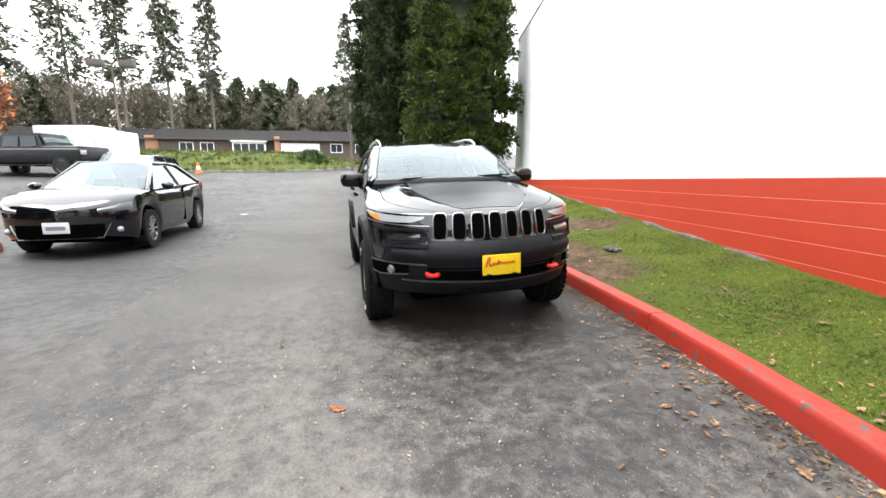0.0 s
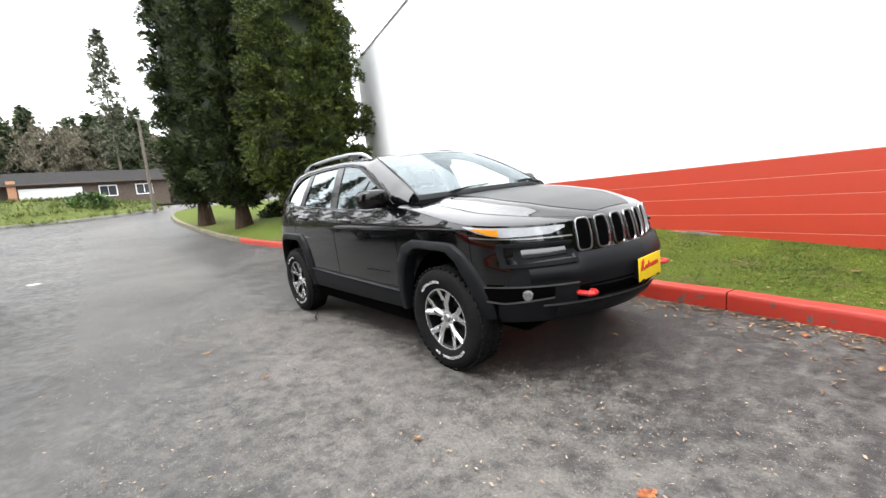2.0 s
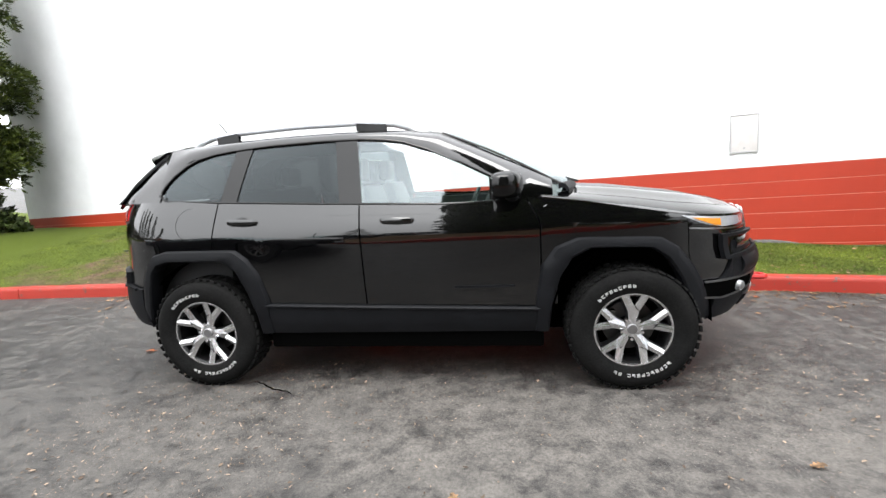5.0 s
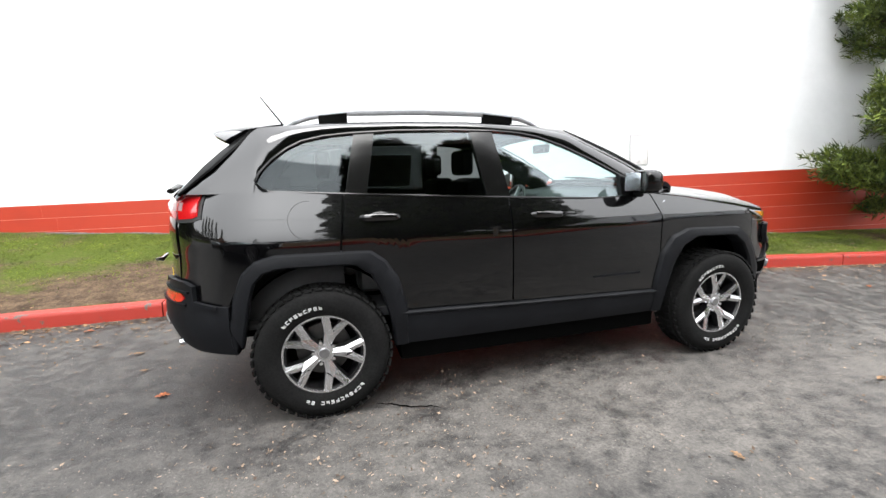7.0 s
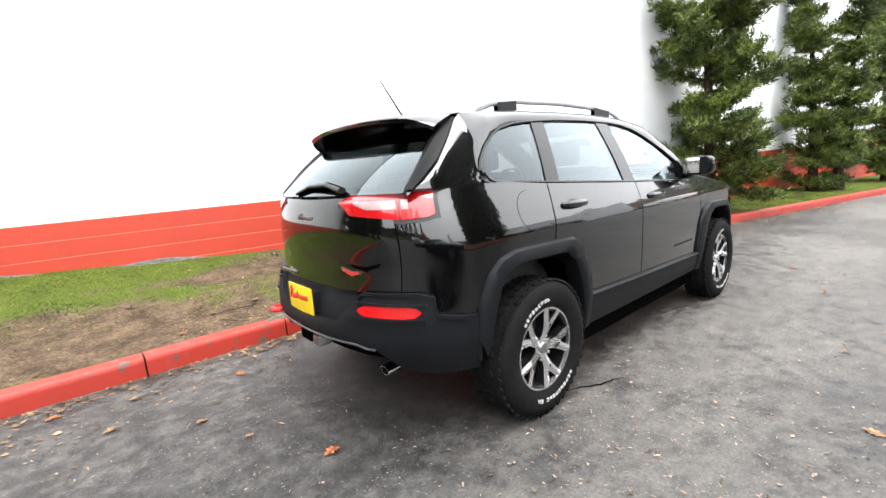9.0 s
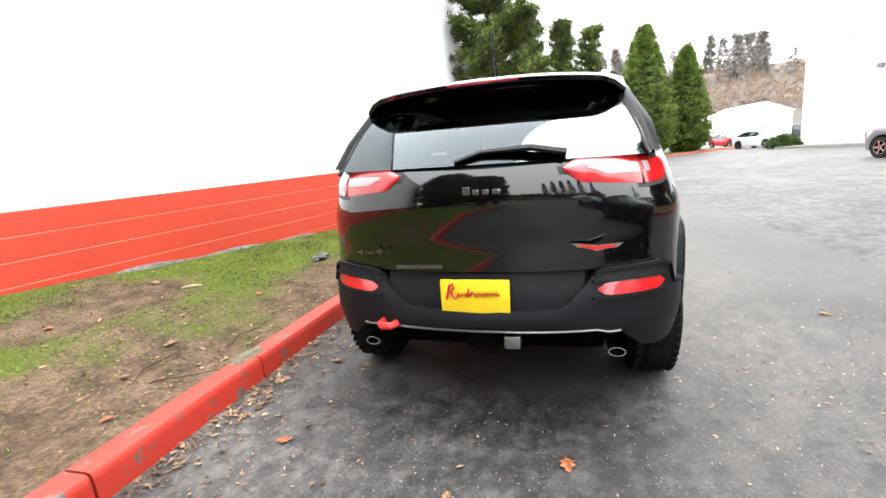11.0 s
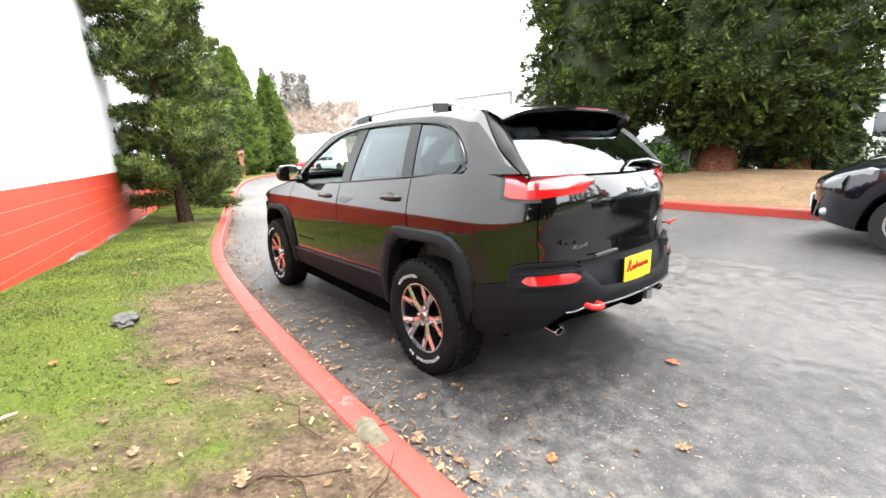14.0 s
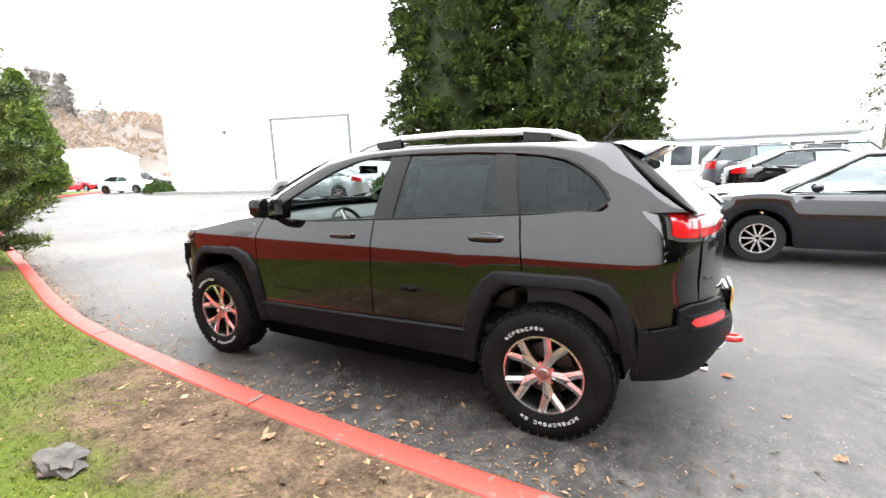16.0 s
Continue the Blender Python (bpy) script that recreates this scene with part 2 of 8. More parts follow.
def disc_ring(name, r0, r1, y0, y1, m, parent, label="", n=40):
    """A ring round the y axis between two radii, y0 outward face."""
    rows = []
    for i in range(n):
        t = 2 * math.pi * i / n
        c, s = math.cos(t), math.sin(t)
        rows.append([(r0 * c, y1, r0 * s), (r0 * c, y0, r0 * s), (r1 * c, y0, r1 * s), (r1 * c, y1, r1 * s), (r0 * c, y1, r0 * s)])
    v, f = sheet(rows, closed=True)
    return from_lists(name, v, f, m, parent, label)


def lerp(pts, x):
    if x <= pts[0][0]:
        return pts[0][1]
    for (a, b), (c, d) in zip(pts, pts[1:]):
        if x <= c:
            return b + (d - b) * (x - a) / (c - a)
    return pts[-1][1]


def thing(name, label, category, m=None, group="", kind=""):
    ob = new(name)
    ob.empty_display_size = 0.2
    if m is not None:
        ob.matrix_world = m
    return tagged(ob, label, category, group, kind)



# ---- ground, wall and kerb materials ----
def asphalt_material():
    """Worn tarmac: pale dry areas, dark damp blotches, a darker parking lane by the kerb, grit and chips."""
    m, nt, b = material("worn_asphalt")
    vec = coords(nt)
    xyz = nt.nodes.new("ShaderNodeSeparateXYZ")
    nt.links.new(vec, xyz.inputs[0])
    big = noise_tex(nt, vec, 0.33, 4, 0.6)
    mid = noise_tex(nt, vec, 1.5, 6, 0.7)
    blot = noise_tex(nt, vec, 8.5, 9, 0.78)
    fine = noise_tex(nt, vec, 75, 4, 0.7)
    # strips along the drive: a smoother far lane, a coarse dark strip, a worn pale wheel track, a darker parking strip
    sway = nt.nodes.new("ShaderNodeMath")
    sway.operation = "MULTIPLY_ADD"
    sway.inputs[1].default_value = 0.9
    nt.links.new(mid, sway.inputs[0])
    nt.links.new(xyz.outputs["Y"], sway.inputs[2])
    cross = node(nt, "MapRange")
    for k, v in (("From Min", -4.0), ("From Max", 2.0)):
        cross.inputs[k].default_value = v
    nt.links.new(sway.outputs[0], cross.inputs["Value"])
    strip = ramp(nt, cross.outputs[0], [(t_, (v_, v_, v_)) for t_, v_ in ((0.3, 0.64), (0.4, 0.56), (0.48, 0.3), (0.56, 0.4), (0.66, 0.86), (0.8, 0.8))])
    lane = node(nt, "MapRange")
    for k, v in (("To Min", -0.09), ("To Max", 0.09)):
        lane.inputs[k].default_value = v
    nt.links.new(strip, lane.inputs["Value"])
    # the seam between the two lanes
    seam = node(nt, "MapRange")
    for k, v in (("From Min", -3.02), ("From Max", -3.1)):
        seam.inputs[k].default_value = v
    nt.links.new(xyz.outputs["Y"], seam.inputs["Value"])

    def add(a_, b_, k=1.0):
        q = nt.nodes.new("ShaderNodeMath")
        q.operation = "MULTIPLY_ADD"
        q.inputs[1].default_value = k
        nt.links.new(a_, q.inputs[0])
        if isinstance(b_, float):
            q.inputs[2].default_value = b_
        else:
            nt.links.new(b_, q.inputs[2])
        return q.outputs[0]
    dark_mix = add(mid, add(blot, add(lane.outputs[0], 0.0), 0.78), 0.26)
    base = ramp(nt, dark_mix, [(0.4, (0.086, 0.0813, 0.0757)), (0.5, (0.062, 0.059, 0.055)), (0.56, (0.038, 0.0364, 0.0348)), (0.63, (0.018, 0.0175, 0.017))])
    base = mix(nt, base, ramp(nt, mid, [(0.3, (0.037, 0.0355, 0.0337)), (0.7, (0.047, 0.0449, 0.0424))]), seam.outputs[0])
    pale = ramp(nt, big, [(0.38, (0.72, 0.72, 0.73)), (0.62, (1.22, 1.2, 1.18))])
    col = mix(nt, base, pale, 1.0, "MULTIPLY")
    # base colour graded along x: slightly darker behind, paler ahead
    dry = node(nt, "MapRange")
    for k, v in (("From Min", -1.0), ("From Max", 3.2), ("To Min", 0.0), ("To Max", 1.0)):
        dry.inputs[k].default_value = v
    nt.links.new(xyz.outputs["X"], dry.inputs["Value"])
    col = mix(nt, col, ramp(nt, dry.outputs[0], [(0.0, (0.92, 0.92, 0.92)), (1.0, (1.2, 1.19, 1.18))]), 1.0, "MULTIPLY")
    grit = ramp(nt, fine, [(0.3, (0.6, 0.6, 0.6)), (0.5, (1.0, 1.0, 1.0)), (0.72, (1.4, 1.39, 1.37))])
    col = mix(nt, col, grit, 0.8, "MULTIPLY")
    for scale, size, keep, c in ((26.0, 0.13, 0.76, (0.17, 0.148, 0.13)), (46.0, 0.18, 0.72, (0.16, 0.143, 0.126)), (90.0, 0.23, 0.7, (0.13, 0.122, 0.113))):
        vor = node(nt, "TexVoronoi", Scale=scale, Randomness=1.0)
        nt.links.new(vec, vor.inputs["Vector"])
        chip = ramp(nt, vor.outputs["Distance"], [(0.0, (1, 1, 1)), (size - 0.03, (1, 1, 1)), (size, (0, 0, 0))])
        sel = nt.nodes.new("ShaderNodeSeparateColor")
        nt.links.new(vor.outputs["Color"], sel.inputs[0])
        pick = ramp(nt, sel.outputs[0], [(keep, (0, 0, 0)), (keep + 0.03, (1, 1, 1))])
        zone = ramp(nt, noise_tex(nt, vec, 0.9, 3), [(0.42, (0.15, 0.15, 0.15)), (0.6, (1, 1, 1))])
        chips = mix(nt, mix(nt, chip, pick, 1.0, "MULTIPLY"), zone, 1.0, "MULTIPLY")
        chips = mix(nt, chips, (0.05, 0.05, 0.05), seam.outputs[0], "MULTIPLY")
        col = mix(nt, col, c, chips)
    # brown scrubland on the hillside past the lots
    hill = node(nt, "MapRange")
    hill.inputs["From Min"].default_value, hill.inputs["From Max"].default_value = 76.0, 84.0
    nt.links.new(xyz.outputs["X"], hill.inputs["Value"])
    scrub = ramp(nt, noise_tex(nt, vec, 0.11, 9, 0.72), [(0.3, (0.016, 0.014, 0.008)), (0.48, (0.034, 0.021, 0.013)), (0.7, (0.05, 0.032, 0.02))])
    col = mix(nt, col, scrub, hill.outputs[0])
    nt.links.new(col, b.inputs["Base Color"])
    damp = ramp(nt, dark_mix, [(0.45, (0.8, 0.8, 0.8)), (0.6, (0.55, 0.55, 0.55))])
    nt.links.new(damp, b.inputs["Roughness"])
    b.inputs["Specular IOR Level"].default_value = 0.3
    nt.links.new(bump(nt, fine, 0.6, 0.008), b.inputs["Normal"])
    return m


def lawn_material():
    m, nt, b = material("patchy_lawn")
    vec = coords(nt)
    tc = nt.nodes.new("ShaderNodeSeparateXYZ")
    nt.links.new(vec, tc.inputs[0])
    patch = noise_tex(nt, vec, 0.75, 5, 0.65)
    fine = noise_tex(nt, vec, 40, 4, 0.7)
    # bare soil is commonest along the kerb behind the parked car
    att = nt.nodes.new("ShaderNodeAttribute")
    att.attribute_name = "bare"
    add = nt.nodes.new("ShaderNodeMath")
    add.operation = "ADD"
    nt.links.new(patch, add.inputs[0])
    nt.links.new(att.outputs["Fac"], add.inputs[1])
    soil = ramp(nt, fine, [(0.3, (0.045, 0.031, 0.021)), (0.7, (0.135, 0.096, 0.065))])
    soil = mix(nt, soil, ramp(nt, noise_tex(nt, vec, 4.5, 6, 0.7), [(0.36, (0.45, 0.43, 0.42)), (0.62, (1.2, 1.17, 1.12))]), 1.0, "MULTIPLY")
    grass = ramp(nt, fine, [(0.3, (0.034, 0.048, 0.007)), (0.7, (0.08, 0.104, 0.017))])
    fac = ramp(nt, add.outputs[0], [(0.58, (0, 0, 0)), (0.72, (1, 1, 1))])
    nt.links.new(mix(nt, grass, soil, fac), b.inputs["Base Color"])
    b.inputs["Roughness"].default_value = 0.95
    b.inputs["Specular IOR Level"].default_value = 0.1
    nt.links.new(bump(nt, fine, 0.9, 0.03), b.inputs["Normal"])
    return m


def wall_paint(name, c, chip_c, amount, stretch=(1, 1, 1)):
    """Masonry paint with drips, scuffs and chips."""
    m, nt, b = material(name)
    vec = coords(nt, which="Object")
    geo = nt.nodes.new("ShaderNodeNewGeometry")
    fine = noise_tex(nt, geo.outputs["Position"], 30, 5, 0.7)
    mid = noise_tex(nt, geo.outputs["Position"], 1.1, 5, 0.7)
    tone = ramp(nt, mid, [(0.3, tuple(x * 0.93 for x in c)), (0.7, tuple(min(0.92, x * 1.05) for x in c))])
    mp = nt.nodes.new("ShaderNodeMapping")
    mp.inputs["Scale"].default_value = stretch
    nt.links.new(geo.outputs["Position"], mp.inputs["Vector"])
    chips = noise_tex(nt, mp.outputs["Vector"], 7.0, 8, 0.75)
    fac = ramp(nt, chips, [(amount, (0, 0, 0)), (amount + 0.02, (1, 1, 1))])
    nt.links.new(mix(nt, tone, chip_c, fac), b.inputs["Base Color"])
    b.inputs["Roughness"].default_value = 0.55
    nt.links.new(bump(nt, fine, 0.35, 0.004), b.inputs["Normal"])
    return m


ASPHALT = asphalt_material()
LAWN = lawn_material()
REDWALL = wall_paint("red_masonry_paint", (0.33, 0.026, 0.007), (0.3, 0.25, 0.22), 0.76)
WHITEWALL = wall_paint("white_masonry_paint", (0.78, 0.79, 0.8), (0.2, 0.21, 0.22), 0.735, (0.12, 0.12, 0.6))
MORTAR = plain("painted_mortar", (0.5, 0.2, 0.15), 0.7)
CONCRETE = grained("bare_concrete", (0.13, 0.125, 0.11), (0.25, 0.235, 0.21), 25, 0.85, 0.4, 0.004, big=2)
FOOTING = grained("flaking_grey_footing", (0.035, 0.034, 0.032), (0.125, 0.12, 0.113), 16, 0.9, 0.6, 0.006, big=5)
MOSSY = grained("mossy_broken_concrete", (0.05, 0.045, 0.025), (0.14, 0.12, 0.08), 30, 0.95, 0.6, 0.006, big=4)
REDKERB = wall_paint("red_kerb_paint", (0.255, 0.015, 0.006), (0.075, 0.055, 0.045), 0.585)
MULCH = grained("bark_mulch", (0.05, 0.031, 0.017), (0.165, 0.108, 0.06), 22, 0.95, 0.9, 0.03, big=1.2, spec=0.1)
SIDING = grained("white_metal_siding", (0.74, 0.76, 0.78), (0.82, 0.83, 0.84), 3, 0.5)


def grid_mesh(name, xs, ys, zf, m, label, category):
    n = len(ys)
    v = [(x, y, zf(x, y)) for x in xs for y in ys]
    f = [(i * n + j, (i + 1) * n + j, (i + 1) * n + j + 1, i * n + j + 1) for i in range(len(xs) - 1) for j in range(n - 1)]
    return tagged(from_lists(name, v, f, m, None, label, 60, False), label, category, kind="structure")


def hill_z(x, y):
    """Country beyond the lots: banks, and a hillside far ahead of the car."""
    z = road_z(x, y)
    if x > 55:
        z += 26 * smooth(80, 200, x) + 1.6 * smooth(80, 95, x) * noise.noise((x * 0.05, y * 0.05, 2))
    if x < -60:
        z += 5 * smooth(60, 140, -x)
    # the lot past the drive lies higher
    z += 0.45 * smooth(10, 13, -y) * smooth(13, 17, -x) * (1 - smooth(24, 30, -x))
    return z + 0.012 * (noise.noise((x * 0.7, y * 0.7, 0)))


axis_x = np.concatenate([np.linspace(-400, -60, 18), np.linspace(-55, -25, 16), np.linspace(-24, 24, 161), np.linspace(25, 60, 36), np.linspace(64, 210, 74), np.linspace(220, 420, 12)])
axis_y = np.concatenate([np.linspace(-400, -60, 18), np.linspace(-55, -13, 22), np.linspace(-12, 6, 91), np.linspace(7, 400, 30)])
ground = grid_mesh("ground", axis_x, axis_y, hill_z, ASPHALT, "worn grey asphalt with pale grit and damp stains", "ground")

# lawn between kerb and wall, and round the back of the wall's end
lx = np.concatenate([np.linspace(-25.6, -8, 70), np.linspace(-7.9, 12, 200), np.linspace(12.2, 46, 90)])
lv, lf = [], []
NL = 26
for x in lx:
    k = kerb_y(x) + 0.13
    w = wall_y(x) + 0.1 if x > -11.6 else 14.0
    if x > 41:
        w = k + 9
    for j in range(NL):
        u = j / (NL - 1)
        y = k + (w - k) * (u if x > -11.6 else u ** 1.6)
        z = grass_z(x, y) + 0.02 * noise.noise((x * 1.3, y * 1.3, 3)) * min(1, 4 * u)
        lv.append((x, y, z))
for i in range(len(lx) - 1):
    for j in range(NL - 1):
        lf.append((i * NL + j, (i + 1) * NL + j, (i + 1) * NL + j + 1, i * NL + j + 1))


def smooth_down(x):
    return 1 - smooth(0.5, 3.5, x)


def soil_share(x, y):
    """How bare the lawn is: a strip along the kerb that widens behind the car, and worn spots."""
    d = y - kerb_y(x) - 0.13
    strip = math.exp(-(d / (0.95 + 0.4 * smooth(0.5, 2.5, -x))) ** 2) * smooth_down(x) * (1 - 0.75 * smooth(4, 8, -x))
    worn = math.exp(-((x + 1.15) / 0.85) ** 2 - ((y - 3.05) / 0.42) ** 2)
    ring = math.exp(-((x - 7.3) / 0.45) ** 2 - ((y - 1.1) / 0.9) ** 2)
    track = math.exp(-((x + 2.0) / 1.1) ** 2 - ((y - 3.05 + 0.2 * (x + 2.0)) / 0.3) ** 2)
    return max(strip, 0.95 * worn, 0.9 * ring, 0.95 * track)


bare = [0.29 * soil_share(x, y) for (x, y, z) in lv]
lawn = tagged(from_lists("lawn", lv, lf, LAWN, None, "", 60, False), "patchy green lawn with bare muddy soil", "lawn", kind="structure")
at = lawn.data.attributes.new("bare", "FLOAT", "POINT")
at.data.foreach_set("value", bare)

# ---- the wall: painted block courses with recessed joints ----
WALL_DIR = math.atan(-0.225)
WALL_M = Matrix.Translation((0, 3.65, 0)) @ Matrix.Rotation(WALL_DIR, 4, "Z") @ Matrix.Rotation(-math.atan(0.0156), 4, "Y")
S_ = math.cos(WALL_DIR)
wall = box("wall_north", (-11.75 / S_, 41 / S_, 0.0, 0.25, -0.8, 6.75), MORTAR, None, "painted concrete block wall, red below and white above", 0)
wall.matrix_world = WALL_M
tagged(wall, "painted concrete block wall, red below and white above", "wall", kind="structure")
COURSE = 0.203


def block_mesh(name, length, depth, m, gap=0.006):
    bm = bmesh.new()
    box_bm(bm, 0, length, 0, depth, 0, COURSE - gap)
    me = bpy.data.meshes.new(name)
    front = [e for e in bm.edges if all(abs(v.co.y) < 1e-6 for v in e.verts)]
    front = [e for e in front if abs(e.verts[0].co.z - e.verts[1].co.z) < 1e-6]
    bmesh.ops.bevel(bm, geom=front, offset=0.003 if gap > 0.003 else 0.0006, segments=1, affect="EDGES")
    bm.to_mesh(me)
    bm.free()
    me.materials.append(m)
    return me


red_block = block_mesh("red_block", 0.4033, 0.05, REDWALL)
red_long = block_mesh("red_course", 1, 0.05, REDWALL)
white_long = block_mesh("white_course", 1, 0.05, WHITEWALL, 0.002)
box("wall_upper", (-11.75 / S_, 41 / S_, -0.0025, 0.02, 1.207, 6.72), WHITEWALL, wall, "white painted joints", 0)


def place_piece(name, me, x, z, length=1.0):
    ob = new(name, me)
    ob.parent = wall
    ob.matrix_local = Matrix.Translation((x, -0.004, z)) @ Matrix.Diagonal((length, 1, 1, 1))
    return ob


top_red = 1.206
for c in range(7):
    z = top_red - (c + 1) * COURSE
    off = 0.203 if c % 2 else 0.0
    if c < 6:
        x = -5.6 + off
        while x < 8.0:
            place_piece("block", red_block, x, z)
            x += 0.4035
        place_piece("block_course", red_long, -11.75 / S_, z, 11.75 / S_ - 5.6 + off - 0.004)
        place_piece("block_course", red_long, x, z, 30.2 / S_ - x)
    else:
        place_piece("block_course", red_long, -11.75 / S_, z, (30.2 + 11.75) / S_)
for c in range(27):
    place_piece("block_course", white_long, -11.75 / S_, top_red + 0.001 + c * COURSE, (41 + 11.75) / S_)
for c in range(6):
    place_piece("block_course", white_long, 30.21 / S_, top_red - (c + 1) * COURSE, 10.79 / S_)
cap = box("roof_flashing", (-11.85 / S_, 41.1 / S_, -0.03, 0.3, 6.71, 6.78), plain("grey_metal_flashing", (0.2, 0.2, 0.21), 0.4, metal=0.6), None, "", 0.01)
cap.matrix_world = WALL_M
tagged(cap, "thin grey metal flashing along the wall top", "trim", kind="structure")
# the building behind the wall
hall = box("warehouse_hall", (-11.75 / S_, 41 / S_, 0.26, 30, -0.8, 6.65), WHITEWALL, None, "", 0)
hall.matrix_world = WALL_M
tagged(hall, "white painted block warehouse behind the long wall", "building", kind="structure")
# control joint and pale access panel
box("control_joint", (5.985, 5.997, -0.0055, 0.002, 1.21, 6.6), plain("grey_joint_sealant", (0.62, 0.62, 0.62), 0.7), wall, "", 0)
ap = thing("access_panel", "pale grey square access panel on the white wall", "panel", WALL_M)
PANELPALE = grained("off_white_panel_paint", (0.5, 0.48, 0.47), (0.58, 0.56, 0.55), 9, 0.6)
PANELGREY = grained("pale_grey_panel", (0.33, 0.33, 0.33), (0.38, 0.38, 0.38), 12, 0.6)
box("panel_door", (3.77, 4.06, -0.02, -0.006, 1.415, 1.875), PANELPALE, ap, "", 0.004)
for dims in ((3.755, 4.075, -0.024, -0.005, 1.40, 1.416), (3.755, 4.075, -0.024, -0.005, 1.874, 1.89), (3.755, 3.771, -0.024, -0.005, 1.416, 1.874), (4.059, 4.075, -0.024, -0.005, 1.416, 1.874)):
    box("panel_frame", dims, PANELGREY, ap, "", 0.003)
box("panel_latch", (3.905, 3.925, -0.03, -0.018, 1.45, 1.47), SATIN, ap, "", 0.003)
# crumbled concrete footing strip at the wall's foot
fv = []
for i, x in enumerate(np.linspace(-6.5, 9, 160)):
    y = wall_y(x)
    z = grass_z(x, y)
    h = -0.012 + 0.1 * max(0, noise.noise((x * 1.1, 0, 5)) + 0.1)
    n_ = 0.03 * noise.noise((x * 4, 1, 2))
    fv += [(x, y - 0.1 - n_, z - 0.05), (x, y - 0.06 - n_, z + h * 0.8), (x, y - 0.012, z + h)]
tagged(from_lists("wall_footing", fv, [(i * 3 + j, (i + 1) * 3 + j, (i + 1) * 3 + j + 1, i * 3 + j + 1) for i in range(159) for j in range(2)], FOOTING, None, "", 40, False), "crumbling grey concrete footing along the wall", "trim", kind="structure")


# ---- kerbs ----
def kerb_stone(parent, pts, zf, m, side=1, label=""):
    """One kerb stone along a run of points; side: where the lawn lies (+1: greater y)."""
    rows = []
    prof = [(0.0, -0.12), (0.003, 0.1), (0.006, 0.13), (0.016, 0.143), (0.035, 0.147), (0.145, 0.147), (0.156, 0.137), (0.16, -0.05)]
    for i, (x, y) in enumerate(pts):
        a, b = pts[max(0, i - 1)], pts[min(len(pts) - 1, i + 1)]
        d = Vector((b[0] - a[0], b[1] - a[1], 0)).normalized()
        n_ = Vector((-d.y, d.x, 0)) * side
        z = zf(x, y)
        wob = 0.006 * noise.noise((x * 2.3, y * 2.3, 7))
        rows.append([Vector((x, y, z)) + n_ * (o + wob) + Vector((0, 0, h + (wob if h > 0 else 0))) for o, h in prof])
    nrow = len(prof)
    v = [tuple(p) for r in rows for p in r]
    f = [(i * nrow + j, (i + 1) * nrow + j, (i + 1) * nrow + j + 1, i * nrow + j + 1) for i in range(len(rows) - 1) for j in range(nrow - 1)]
    f += [tuple(range(nrow)), tuple((len(rows) - 1) * nrow + j for j in reversed(range(nrow)))]
    return from_lists("kerb_stone", v, f, m, parent, label, 40)


kerb = thing("kerb", "red painted concrete kerb with worn stained paint", "kerb", kind="structure")
joints = [-25.6, -23.4, -21, -18, -15, -12, -9.0, -6.0, -2.89, -1.86, 0.2, 2.42, 5.3, 8.3, 11.3, 14.3, 18, 22, 26, 30, 34, 38, 42, 47]
for a, b in zip(joints, joints[1:]):
    xs_ = np.linspace(a + 0.006, b - 0.006, max(6, int((b - a) / 0.2)))
    kerb_stone(kerb, [(x, kerb_y(x)) for x in xs_], road_z, MOSSY if b <= -12 else REDKERB, 1, "bare mossy grey kerb stone" if b <= -12 else "")
# broken bare gap at one joint
bm = bmesh.new()
bmesh.ops.create_icosphere(bm, subdivisions=2, radius=1)
for v in bm.verts:
    v.co = Vector((v.co.x * 0.16, v.co.y * 0.07, v.co.z * 0.06)) * (1 + 0.3 * noise.noise(v.co * 3))
for x_ in (-1.86,):
    ob = part("kerb_break", bm, MOSSY, kerb, "broken mossy concrete patch", 30)
    ob.location = (x_, kerb_y(x_) + 0.1, road_z(x_, 1.5) + 0.112)

far_kerb = thing("far_kerb", "red painted kerb round the tree island", "kerb", kind="structure")
ISLAND = [(-4.6, -10.8), (-4.3, -8.6), (-3.9, -7.1), (-3.1, -6.25), (-1.8, -6.0), (1.0, -6.08), (3.0, -6.45), (5.0, -6.95), (7.0, -7.9), (8.6, -9.4), (9.4, -11.5), (9.4, -14)]


def poly_points(pts, step=0.25):
    out = []
    for (xa, ya), (xb, yb) in zip(pts, pts[1:]):
        n = max(1, int(math.hypot(xb - xa, yb - ya) / step))
        out += [(xa + (xb - xa) * i / n, ya + (yb - ya) * i / n) for i in range(n)]
    out.append(pts[-1])
    for _ in range(3):
        out = [out[0]] + [((a[0] + 2 * b[0] + c[0]) / 4, (a[1] + 2 * b[1] + c[1]) / 4) for a, b, c in zip(out, out[1:], out[2:])] + [out[-1]]
    return out


isl = poly_points(ISLAND)
for i in range(0, len(isl) - 1, 10):
    kerb_stone(far_kerb, isl[i:i + 11], road_z, REDKERB, -1)
iv, ifc = [], []
cx, cy = 2.4, -12.5
for (x, y) in isl:
    for u in (0.0, 0.04, 0.12, 0.3, 0.6, 1.0):
        px, py = x + (cx - x) * u, y + (cy - y) * u
        iv.append((px, py, road_z(px, py) + 0.13 + 0.14 * smooth(0, 0.5, u) + 0.03 * noise.noise((px, py, 1))))
ifc = [(i * 6 + j, (i + 1) * 6 + j, (i + 1) * 6 + j + 1, i * 6 + j + 1) for i in range(len(isl) - 1) for j in range(5)]
